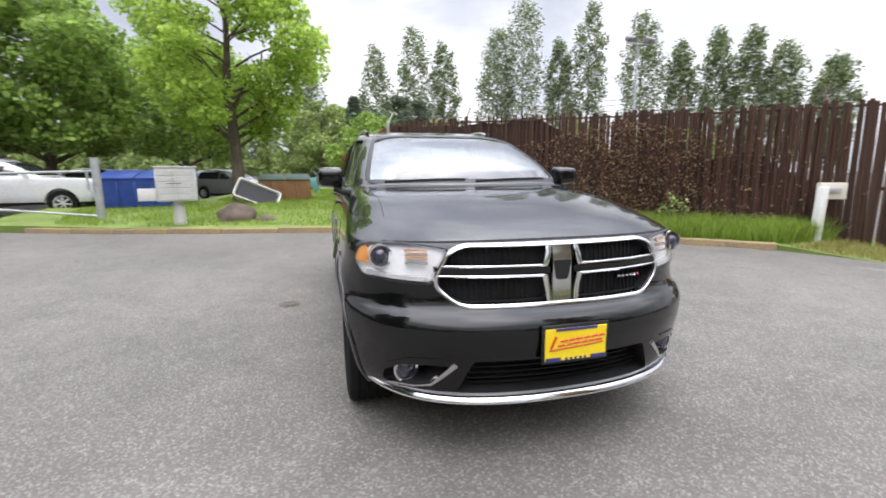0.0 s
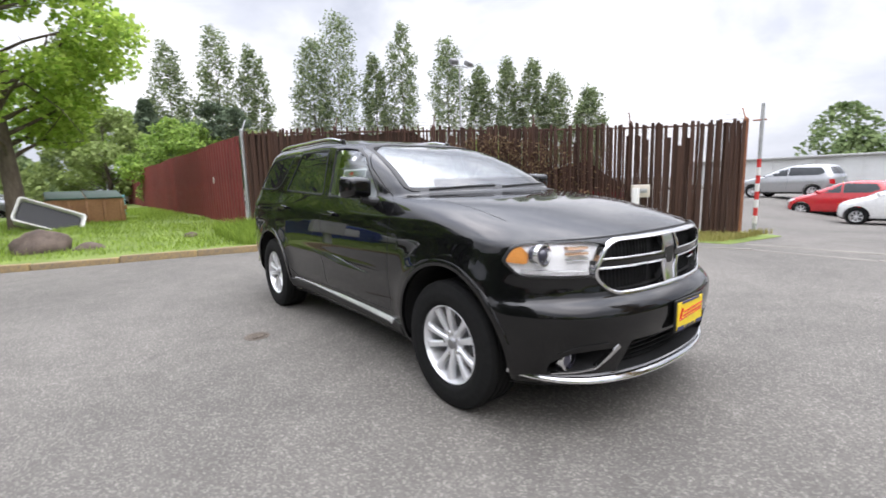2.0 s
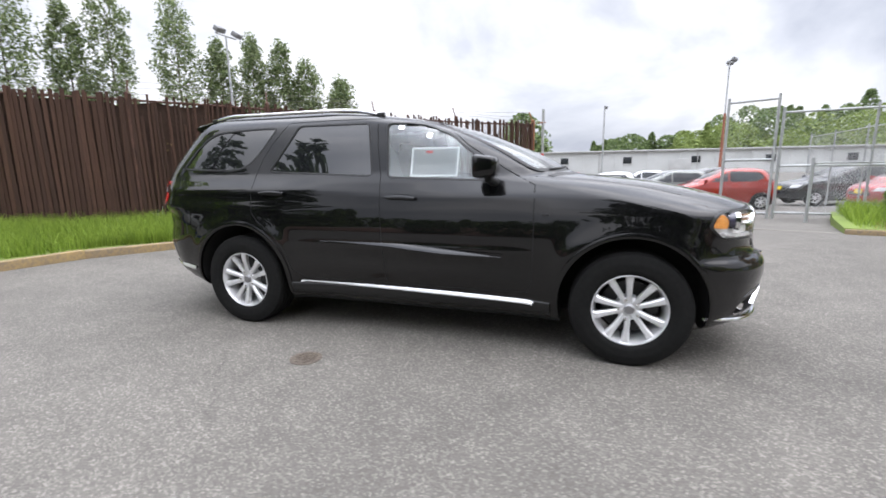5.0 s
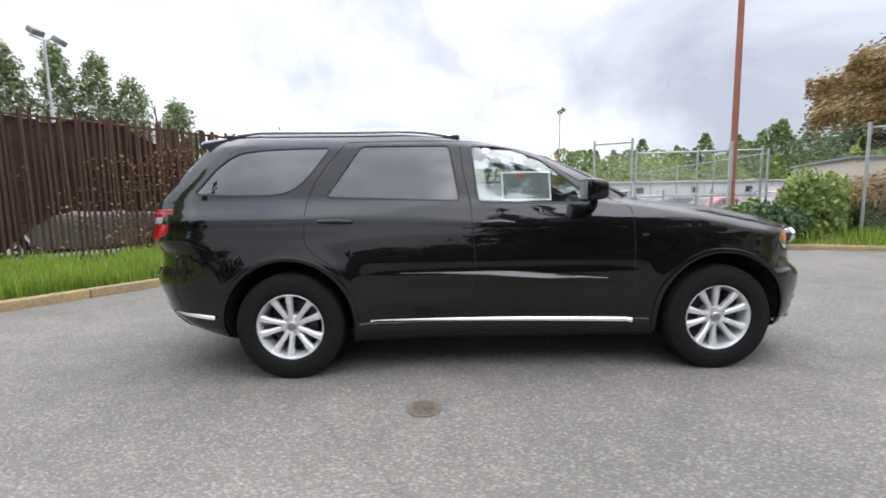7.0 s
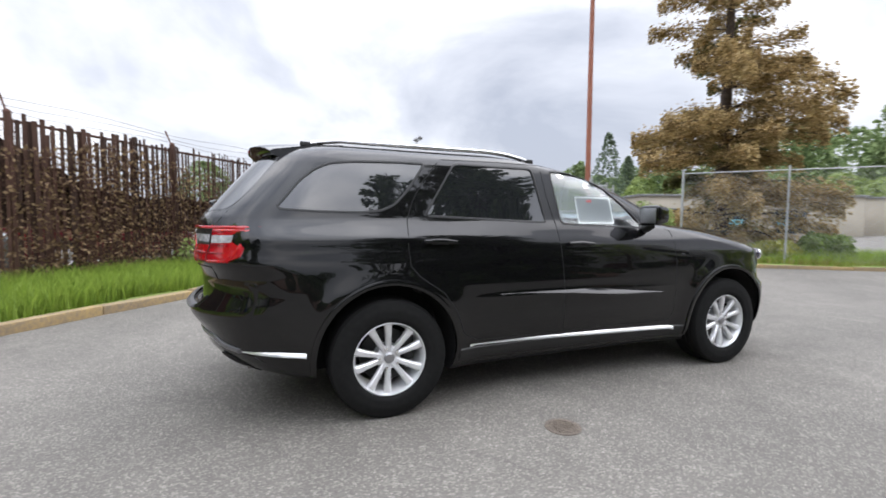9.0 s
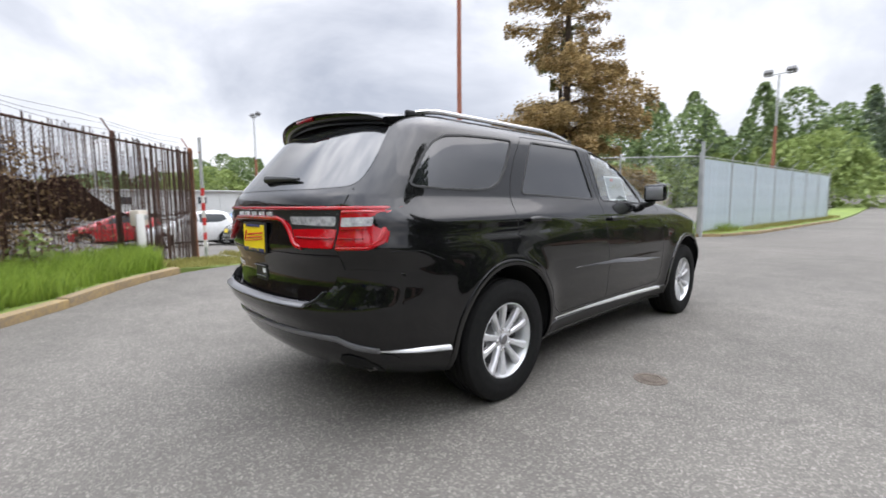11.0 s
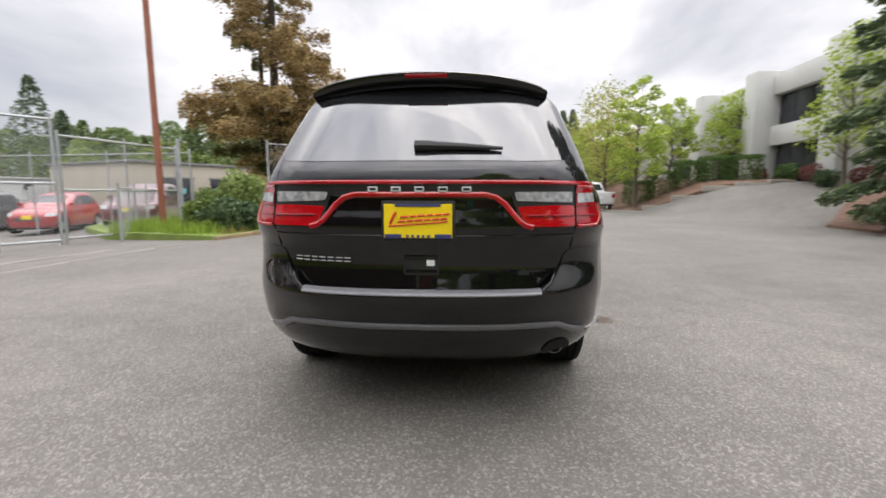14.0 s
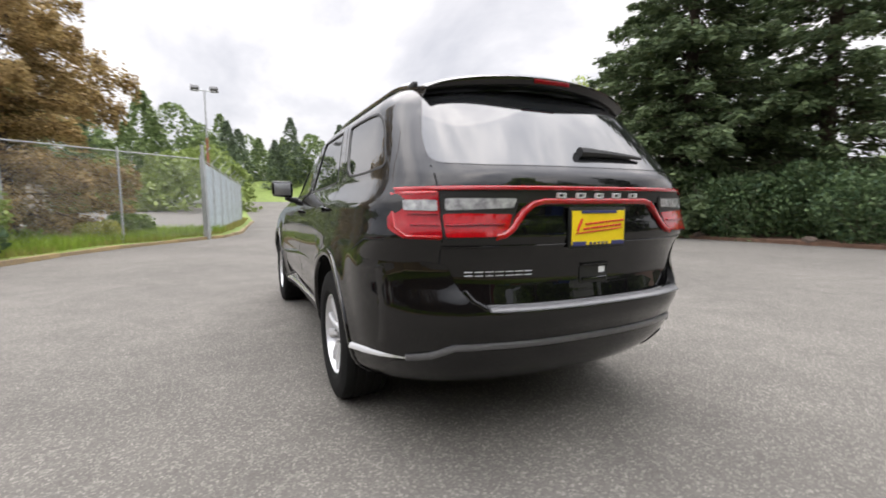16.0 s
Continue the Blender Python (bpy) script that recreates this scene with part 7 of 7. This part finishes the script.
ob = tagged(part("yard_sign", bm, M["teal"]), "small teal and white yard sign on the lawn", "sign")
ob.matrix_basis = pose(-1.7, 18.5, 0.35, 0, 0, 10)

# ---- buildings ----
M.update(
    metal_wall=surf("pale_metal_wall", (0.52, 0.53, 0.52), (0.62, 0.63, 0.62), 0.35, 0.6, 0.05, fine=8),
    roof_edge=surf("roof_edge", (0.40, 0.40, 0.39), (0.5, 0.5, 0.49), 1, 0.6),
    pane=surf("dark_pane", (0.02, 0.023, 0.026), (0.035, 0.04, 0.044), 0.4, 0.06),
    concrete=surf("pale_concrete", (0.46, 0.46, 0.44), (0.56, 0.56, 0.53), 0.4, 0.75, 0.1, fine=10),
    beige=surf("beige_block", (0.40, 0.36, 0.29), (0.48, 0.43, 0.35), 0.4, 0.8, 0.1, fine=8),
    grey_roof=surf("grey_roof", (0.14, 0.14, 0.14), (0.22, 0.22, 0.22), 0.6, 0.7),
)


def long_shed():
    h = root("warehouse", (62, 24, 0), "long low white metal warehouse with small dark windows", "building")
    h.matrix_basis = pose(62, 24, -0.5) @ Matrix.Diagonal((1, 1, 0.68, 1))
    ln = 92.0
    for i in range(46):
        bm = bmesh.new()
        box(bm, 0.06 if i % 2 else 0, -2 * i - 1, 2.5, 0.3, 1.99, 5.0, 0.01, None, 1)
        part("wall_panel", bm, M["metal_wall"], h)
    bm = bmesh.new()
    box(bm, 8, -ln / 2, 5.15, 17.0, ln + 0.6, 0.3, 0.05)
    part("roof", bm, M["roof_edge"], h)
    bm = bmesh.new()
    box(bm, 8.5, -ln / 2, 2.4, 16, ln - 0.2, 4.8)
    part("core", bm, M["metal_wall"], h)
    for i in range(11):
        y = -5 - 8.2 * i
        bm = bmesh.new()
        box(bm, -0.17, y, 3.35, 0.06, 1.05, 1.25, 0.01)
        w = part("window", bm, M["pane"], h)
        bm = bmesh.new()
        box(bm, -0.2, y, 2.68, 0.12, 1.2, 0.08, 0.01)
        part("sill", bm, M["roof_edge"], w)
    for i in range(4):
        y = -14 - 22 * i
        bm = bmesh.new()
        box(bm, -0.18, y, 1.75, 0.08, 2.6, 3.4, 0.02)
        part("dock_door", bm, M["roof_edge"], h)
    for i in range(8):
        bm = bmesh.new()
        rod(bm, (-0.25, -2 - 12 * i, 0), (-0.25, -2 - 12 * i, 5.0), 0.06, n=8)
        part("downpipe", bm, M["roof_edge"], h)


long_shed()


def bay_building():
    h = root("service_building", (17.1, -43.1, 0), "low beige block building with dark service bays", "building", turn=66)
    bm = bmesh.new()
    box(bm, 9, -6, 1.65, 18, 12, 3.3, 0.05)
    part("wall", bm, M["beige"], h)
    bm = bmesh.new()
    box(bm, 9, -6, 3.38, 18.4, 12.4, 0.18, 0.04)
    part("roof", bm, M["grey_roof"], h)
    bm = bmesh.new()
    box(bm, 0, 0, 1.65, 18, 12, 3.3, 0.05, pose(-6.74, -11.4, 0, 0, 0, 36.7))
    part("wing_wall", bm, M["beige"], h)
    bm = bmesh.new()
    box(bm, 0, 0, 3.36, 18.3, 12.3, 0.14, 0.04, pose(-6.74, -11.4, 0, 0, 0, 36.7))
    part("wing_roof", bm, M["grey_roof"], h)
    for x in (5.9, 10.4, 14.6):
        bm = bmesh.new()
        box(bm, x, 0.02, 1.25, 2.6, 0.1, 1.9, 0.02)
        d = part("bay_door", bm, M["pane"], h)
        bm = bmesh.new()
        box(bm, x, 0.03, 2.26, 2.9, 0.14, 0.12, 0.02)
        part("lintel", bm, M["grey_roof"], d)
        bm = bmesh.new()
        box(bm, x + 0.2, 0.09, 1.2, 1.7, 0.05, 0.45, 0.02)
        part("bay_sign", bm, M["teal"], d)


bay_building()


def office():
    a, b = Vector((-17.3, -16.2)), Vector((-18.6, -43.0))
    ln, turn = along(a, b)
    z0, hh, bay = 1.5, 6.3, 6.6
    h = root("office_building", (a.x, a.y, z0), "pale concrete two-storey office with tall piers and dark windows", "building", turn=turn)
    n = int(ln / bay)
    bm = bmesh.new()
    box(bm, ln / 2, -7.6, hh * 0.5, ln, 14, hh)
    part("core", bm, M["concrete"], h)
    bm = bmesh.new()
    box(bm, ln / 2, -7.4, hh + 0.05, ln + 0.3, 14.4, 0.2, 0.04)
    part("roof", bm, M["roof_edge"], h)
    for i in range(n + 1):
        x = 0.6 + bay * i
        bm = bmesh.new()
        box(bm, x, 0.15, hh / 2 + 0.1, 1.2, 1.6, hh + 0.4, 0.05)
        part("pier", bm, M["concrete"], h)
        if i == n:
            break
        for z, dz, name in ((hh - 0.55, 1.1, "parapet"), (2.9, 1.1, "spandrel")):
            bm = bmesh.new()
            box(bm, x + bay / 2, -0.30, z, bay - 1.2, 0.6, dz, 0.03)
            part(name, bm, M["concrete"], h)
        for z, dz in ((4.33, 1.75), (1.2, 2.3)):
            for k in range(4):
                w = (bay - 1.2) / 4
                bm = bmesh.new()
                box(bm, x + 0.6 + w * (k + 0.5), -0.45, z, w - 0.06, 0.05, dz, 0.01, None, 1)
                part("pane", bm, M["pane"], h)
    bm = bmesh.new()
    box(bm, -0.2, -7.4, hh / 2, 0.5, 13.4, hh + 0.1, 0.04)
    e = part("end_wall", bm, M["concrete"], h)
    for z in (2.1, 4.2):
        bm = bmesh.new()
        box(bm, -0.455, -7.4, z, 0.02, 13.2, 0.03, 0, None)
        part("panel_joint", bm, M["roof_edge"], e)


office()

# ---- other vehicles ----


def paint_of(name, c, metal=0.0):
    return surf(name, tuple(v * 0.9 for v in c), tuple(min(1, v * 1.08) for v in c), 12, 0.25, coat=1.0, metal=metal)


HATCH = dict(
    z=(0.18, 0.26, 0.40, 0.55, 0.68, 0.78, 0.88, 0.96, 1.05, 1.18, 1.30, 1.40, 1.46, 1.49),
    nose=(-1.62, -1.75, -1.78, -1.77, -1.73, -1.62, -1.36, -1.05, -0.88, -0.60, -0.33, -0.08, 0.18, 0.42),
    tail=(1.62, 1.73, 1.77, 1.77, 1.76, 1.75, 1.72, 1.69, 1.64, 1.55, 1.46, 1.36, 1.22, 1.02),
    width=(0.72, 0.78, 0.805, 0.815, 0.81, 0.80, 0.775, 0.755, 0.73, 0.685, 0.64, 0.585, 0.50, 0.40),
    axles=(-1.15, 1.15), r=0.30, belt=0.98, pane=[(-0.80, 1.0), (0.95, 1.02), (1.22, 1.14), (1.10, 1.34), (0.1, 1.385), (-0.28, 1.28)],
    split=0.12, shield=(0.56, 1.0, 0.47, 1.37), back=(0.54, 1.03, 0.44, 1.34))
WAGON = dict(
    z=(0.24, 0.34, 0.50, 0.68, 0.82, 0.94, 1.03, 1.10, 1.20, 1.36, 1.50, 1.60, 1.67, 1.70),
    nose=(-2.05, -2.22, -2.27, -2.26, -2.20, -2.05, -1.70, -1.20, -0.98, -0.62, -0.28, 0.05, 0.4, 0.7),
    tail=(2.05, 2.20, 2.25, 2.25, 2.24, 2.23, 2.22, 2.20, 2.15, 2.05, 1.95, 1.85, 1.66, 1.4),
    width=(0.82, 0.88, 0.91, 0.925, 0.92, 0.905, 0.885, 0.865, 0.84, 0.785, 0.73, 0.67, 0.57, 0.45),
    axles=(-1.35, 1.35), r=0.35, belt=1.10, pane=[(-0.95, 1.13), (1.55, 1.16), (1.80, 1.26), (1.60, 1.52), (0.2, 1.57), (-0.32, 1.44)],
    split=0.25, shield=(0.68, 1.14, 0.56, 1.54), back=(0.66, 1.2, 0.55, 1.54))
PICKUP = dict(
    z=(0.36, 0.48, 0.62, 0.80, 0.95, 1.08, 1.17, 1.22, 1.30, 1.46, 1.62, 1.74, 1.82, 1.85),
    nose=(-2.60, -2.72, -2.78, -2.78, -2.77, -2.74, -2.60, -1.35, -1.18, -0.86, -0.52, -0.22, 0.05, 0.25),
    tail=(2.70, 2.80, 2.82, 2.82, 2.82, 2.82, 2.80, 0.92, 0.90, 0.86, 0.80, 0.74, 0.62, 0.45),
    width=(0.90, 0.95, 0.98, 0.99, 0.99, 0.975, 0.955, 0.92, 0.89, 0.835, 0.775, 0.71, 0.6, 0.5),
    axles=(-1.75, 1.75), r=0.40, belt=1.22, pane=[(-1.08, 1.27), (0.70, 1.28), (0.66, 1.66), (-0.28, 1.70), (-0.62, 1.55)],
    split=-0.05, shield=(0.72, 1.28, 0.58, 1.69), back=(0.70, 1.30, 0.58, 1.68))


BUILT = {}


def vehicle(spec, paint, place, turn, label, name, group="", bed=False):
    """A parked vehicle: skin, panes, lamps, plates, mirrors and wheels."""
    if id(spec) in BUILT:
        car = copy_thing(BUILT[id(spec)], pose(*place, 0, 0, turn))
        car.name = name
        tagged(car, label, "car", group or " ")
        for o in car.children:
            if o.name.split(".")[0] in ("body", "mirror", "handle"):
                o.data = o.data.copy()
                o.data.materials[0] = paint
        if not group:
            del car["group"]
        return car
    z0, z1 = spec["z"][0], spec["z"][-1]
    b = spec["belt"]
    sh = Shell(spec["z"], spec["nose"], spec["tail"], spec["width"], ((z0, b - 0.05, b + 0.1, z1), (0.30, 0.34, 0.40, 0.35) if bed else (0.55, 0.6, 0.45, 0.35)), ((z0, z1), (3.2, 2.8) if bed else (2.5, 2.8)),
               ((z0, b, z1), (0.40 if bed else 0.55, 0.30 if bed else 0.5, 0.4)), ((z0, z1), (4.0 if bed else 2.6, 3.0)))
    car = root(name, place, label, "car", group, turn)
    BUILT[id(spec)] = car
    levels = np.unique(np.round(np.concatenate([np.linspace(z0, b - 0.12, 10), np.linspace(b - 0.12, b + 0.05, 8), np.linspace(b + 0.05, z1 - 0.06, 9), np.linspace(z1 - 0.06, z1, 5)]), 4))
    r, hw = spec["r"], sh.width(0.5)
    cutters = []
    for y in spec["axles"]:
        c = bmesh.new()
        rod(c, (-1.5, y, r), (1.5, y, r), r * 1.17, n=36)
        cutters.append(c)
    if bed:
        c = bmesh.new()
        box(c, 0, 1.87, 1.1, 1.62, 1.72, 0.9)
        cutters.append(c)
    me = carved(sh.solid(levels, 8, 34), cutters)
    made = pieces_of(me, sh, lambda c, n, outer: "body" if outer or (bed and c.z > 0.6 and c.y > 0.9) else "wheel_housing")
    for key, m2 in made.items():
        m2.materials.append(paint if key == "body" else M["cavity"])
        o = new(key, m2)
        o.parent = car
    S = {1: side_of(sh, 1), -1: side_of(sh, -1)}
    N, T = front_of(sh), rear_of(sh)
    for s in (1, -1):
        pane, cut = spec["pane"], spec["split"]
        for lo, hi in ((-9, cut - 0.03), (cut + 0.03, 9)):
            flat = bmesh.new()
            flat.faces.new([flat.verts.new((u, v, 0)) for u, v in pane])
            for co, no in ((lo, -1), (hi, 1)):
                bmesh.ops.bisect_plane(flat, geom=flat.verts[:] + flat.edges[:] + flat.faces[:], plane_co=(co, 0, 0), plane_no=(no, 0, 0), clear_outer=True)
            if flat.faces:
                poly = [(v.co.x, v.co.y) for v in next(iter(flat.faces)).verts]
                part("window", patch(rounded(poly, 0.04), S[s], 0.004, 0.01, 0.12), M["pane"], car)
            flat.free()
        part("shut_line", strip([(cut, b - 0.02), (cut, 0.38)], S[s], 0.008, 0.001), M["cavity"], car)
        part("handle", strip([(cut - 0.22, b - 0.10), (cut - 0.06, b - 0.10)], S[s], 0.03, 0.02), paint, car)
        bm = bmesh.new()
        y = spec["pane"][0][0] + 0.16
        box(bm, s * (sh.side(y, b) + 0.09), y, b + 0.07, 0.18, 0.09, 0.12, 0.03)
        part("mirror", bm, paint, car)
        zl = b - 0.30
        wn = sh.width(zl)
        part("headlight", patch(rounded([(s * wn * 0.60, zl - 0.05), (s * wn * 0.90, zl - 0.04), (s * wn * 0.93, zl + 0.09), (s * wn * 0.62, zl + 0.07)], 0.03), N, 0.006, 0.012, 0.06), M["lamp_white"], car)
        part("tail_light", patch(rounded([(s * wn * 0.72, zl - 0.08), (s * wn * 0.93, zl - 0.08), (s * wn * 0.93, zl + 0.16), (s * wn * 0.74, zl + 0.16)], 0.03), T, 0.006, 0.012, 0.06), M["red_lens"], car)
        for y in spec["axles"]:
            make_wheel(car, (s * (hw - 0.10), y, r), s < 0, "plain", r, 0.2)
    w0, za, w1, zb = spec["shield"]
    part("windshield", patch(rounded([(-w0, za), (w0, za), (w1, zb), (-w1, zb)], 0.05), N, 0.004, 0.01, 0.1), M["pane"], car)
    w0, za, w1, zb = spec["back"]
    part("rear_window", patch(rounded([(-w0, za), (w0, za), (w1, zb), (-w1, zb)], 0.05), T, 0.004, 0.01, 0.1), M["pane"], car)
    zg = b - 0.42
    part("grille", patch(rounded([(-0.42, zg - 0.08), (0.42, zg - 0.08), (0.42, zg + 0.04), (-0.42, zg + 0.04)], 0.03), N, 0.004, 0.01, 0.1), M["satin"], car)
    for F in (N, T):
        part("plate", patch([(-0.15, zg - 0.02), (0.15, zg - 0.02), (0.15, zg + 0.12), (-0.15, zg + 0.12)], F, 0.016, 0.01, 0.2), M["yellow"] if not bed else M["paper"], car)
    return car


RED, ORANGE = paint_of("red_car_paint", (0.42, 0.015, 0.02)), paint_of("copper_red_paint", (0.30, 0.024, 0.014), 0.3)
GREY, WHITE = paint_of("grey_car_paint", (0.13, 0.14, 0.13), 0.4), paint_of("white_car_paint", (0.66, 0.66, 0.65))
BLACK, BLUE = paint_of("black_car_paint", (0.012, 0.013, 0.015)), paint_of("blue_car_paint", (0.06, 0.22, 0.55))
MAROON, SILVER = paint_of("maroon_car_paint", (0.14, 0.015, 0.025)), paint_of("silver_car_paint", (0.40, 0.41, 0.42), 0.5)
LOT = "cars parked in the lot"
vehicle(HATCH, ORANGE, (15.3, -5.76, terrain(15.3, -5.76)), 182, "small copper-red hatchback parked behind the gate", "hatchback", LOT)
vehicle(HATCH, GREY, (16.6, -4.1, terrain(16.6, -4.1)), 184, "small grey hatchback parked in the lot", "hatchback", LOT)
vehicle(HATCH, WHITE, (18.5, -1.6, terrain(18.5, -1.6)), 178, "small white hatchback parked in the lot", "hatchback", LOT)
vehicle(WAGON, BLACK, (19.9, -6.0, terrain(19.9, -6.0)), 184, "black compact wagon parked in the lot", "wagon", LOT)
vehicle(HATCH, BLUE, (24.0, -5.2, terrain(24.0, -5.2)), 180, "small bright blue hatchback parked in the lot", "hatchback", LOT)
vehicle(HATCH, RED, (21.6, 0.6, terrain(21.6, 0.6)), 176, "small red hatchback parked in the lot", "hatchback", LOT)
vehicle(HATCH, WHITE, (27.0, -4.0, terrain(27.0, -4.0)), 180, "small white hatchback parked in the lot", "hatchback", LOT)
vehicle(HATCH, RED, (15.6, -11.6, terrain(15.6, -11.6)), 196, "small bright red hatchback behind the yard fence", "hatchback", LOT)
vehicle(WAGON, MAROON, (12.6, -12.4, terrain(12.6, -12.4)), 200, "maroon family wagon behind the yard fence", "wagon", LOT)
vehicle(WAGON, BLACK, (19.0, -11.0, terrain(19.0, -11.0)), 190, "black wagon behind the yard fence", "wagon", LOT)
vehicle(WAGON, SILVER, (26.5, 3.6, terrain(26.5, 3.6)), 170, "silver wagon far back in the lot", "wagon", LOT)
vehicle(WAGON, MAROON, (10.4, 6.2, 0), 47, "maroon wagon parked behind the slat fence", "wagon", "cars behind the slat fence")
vehicle(WAGON, GREY, (6.4, 8.6, 0), 47, "dark grey wagon parked behind the slat fence", "wagon", "cars behind the slat fence")
vehicle(PICKUP, WHITE, (-8.1, -25.6, terrain(-8.1, -25.6)), 0, "white pickup truck parked along the road", "pickup_truck", "vehicles parked along the road", True)
vehicle(WAGON, BLACK, (-8.1, -31.6, terrain(-8.1, -31.6)), 0, "dark wagon parked along the road", "wagon", "vehicles parked along the road")
vehicle(WAGON, WHITE, (-8.1, -37.4, terrain(-8.1, -37.4)), 0, "white wagon parked along the road", "wagon", "vehicles parked along the road")
vehicle(WAGON, BLACK, (-7.9, -46.0, terrain(-7.9, -46)), 0, "dark wagon parked along the road", "wagon", "vehicles parked along the road")
vehicle(WAGON, SILVER, (-7.8, -54.0, terrain(-7.8, -54)), 0, "silver wagon parked along the road", "wagon", "vehicles parked along the road")
vehicle(PICKUP, WHITE, (-10.9, 13.4, 0.1), 92, "white pickup truck parked behind the barrier gate", "pickup_truck", bed=True)
vehicle(WAGON, SILVER, (-6.3, 24.5, 0), 60, "silver wagon parked beyond the lawn", "wagon", "cars parked beyond the lawn")
vehicle(WAGON, BLACK, (-10.4, 20.2, 0), 95, "dark wagon parked beyond the lawn", "wagon", "cars parked beyond the lawn")
vehicle(WAGON, BLUE, (-7.6, 29.0, 0), 60, "blue wagon parked beyond the lawn", "wagon", "cars parked beyond the lawn")
vehicle(WAGON, WHITE, (-1.6, 41.0, 0), 80, "white wagon far beyond the lawn", "wagon", "cars parked beyond the lawn")
vehicle(PICKUP, WHITE, (6.6, -66.0, terrain(0, -66)), 100, "white pickup truck far up the road", "pickup_truck", bed=True)

# ---- distant woods ----


def woods(name, rows, mat, per, size, label, seed, pointed):
    """A belt of far trees: clumps of foliage with an uneven skyline. Rows of bearing from, to, distance, height from, to."""
    rng = np.random.default_rng(seed)
    cs, ss = [], []
    for b0, b1, dist, h0, h1 in rows:
        count = max(2, int(abs(b1 - b0) * dist / 57.3 / (1.9 if pointed else 1.9)))
        for i in range(count):
            t = (i + rng.uniform(0.2, 0.8)) / count
            x, y = bearing(b0 + (b1 - b0) * t, dist * rng.uniform(0.94, 1.12))
            spire = pointed or rng.uniform() < 0.28
            h = (h0 + (h1 - h0) * t) * (rng.uniform(0.72, 1.08) if spire else rng.choice((0.6, 0.8, 0.95)) + rng.uniform(-0.06, 0.10))
            w = h * rng.uniform(0.18, 0.26) * (1 if pointed else 1.25) if spire else min(h * 0.5, 5.5) * rng.uniform(0.75, 1.1)
            u = rng.uniform(0, 1, size=per) ** (0.8 if spire else 0.75)
            a = rng.uniform(0, 2 * math.pi, per)
            prof = (1 - u) ** 0.8 + 0.06 if spire else np.sin(np.pi * (0.36 + 0.63 * u)) ** 0.55
            lump = 1 + 0.22 * np.sin(3 * a + 9 * u + i) + 0.16 * np.sin(7 * a - 21 * u + 2 * i)
            r = w * prof * lump * rng.uniform(0.55, 1.05, per) ** 0.5
            cs.append(np.stack([x + r * np.cos(a), y + r * np.sin(a), h * u + terrain(x, y) * 0.5], 1))
            ss.append(size * rng.uniform(0.6, 1.3, per))
    me = leaf_mesh(name, mat, np.concatenate(cs), np.concatenate(ss), rng, 1.5, 0.3)
    tagged(new(name, me), label, "woods", kind="stuff")


woods("far_woods", [(90, 104, 150, 9, 12), (103, 120, 130, 13, 15), (118, 140, 105, 13, 14), (138, 152, 95, 14, 17), (150, 163, 80, 16, 18), (162, 176, 75, 17, 19), (174, 186, 110, 19, 15), (184, 204, 100, 14, 12), (-16, -3, 75, 9, 10), (-60, -16, 75, 12, 12), (200, 216, 125, 14, 12)],
      M["woods"], 1300, 0.48, "distant green broadleaf woods", 1, False)
woods("light_woods", [(118, 150, 90, 8, 11), (152, 172, 64, 7, 9), (100, 120, 105, 9, 10), (166, 178, 56, 7, 10), (-30, -4, 60, 5, 6)], M["woods_light"], 700, 0.42, "lighter green trees before the woods", 2, False)
woods("fir_woods", [(131.5, 135, 92, 18, 19), (177, 180, 92, 17, 19), (183, 186, 86, 18, 16), (190, 193, 84, 15, 18), (163, 166, 80, 15, 18), (4, 7, 40, 8, 9)], M["woods_dark"], 1400, 0.42, "dark pointed firs above the woods", 3, True)
woods("shed_trees", [(81, 84, 84, 11.0, 11.5)], M["woods"], 1500, 0.5, "round trees behind the warehouse", 4, False)
woods("west_woods", [(232, 330, 75, 6, 8)], M["woods"], 300, 0.7, "green woods behind the spruces", 6, False)


def bank():
    """A grassy bank that closes the road in the distance."""
    bm = bmesh.new()
    rows = []
    for x in np.linspace(-40, 45, 40):
        rows.append([bm.verts.new((x, y, terrain(x, y) + z + 0.25 * noise.noise(Vector((x * 0.2, y * 0.2, 0))))) for y, z in ((-74, -0.1), (-78, 0.06), (-84, 0.2), (-92, 0.9), (-104, 2.2))])
    for p, q in zip(rows, rows[1:]):
        for j in range(4):
            bm.faces.new((p[j], p[j + 1], q[j + 1], q[j]))
    tagged(part("bank", bm, M["turf"], smooth=60), "grassy bank at the end of the road", "bank", kind="structure")


bank()
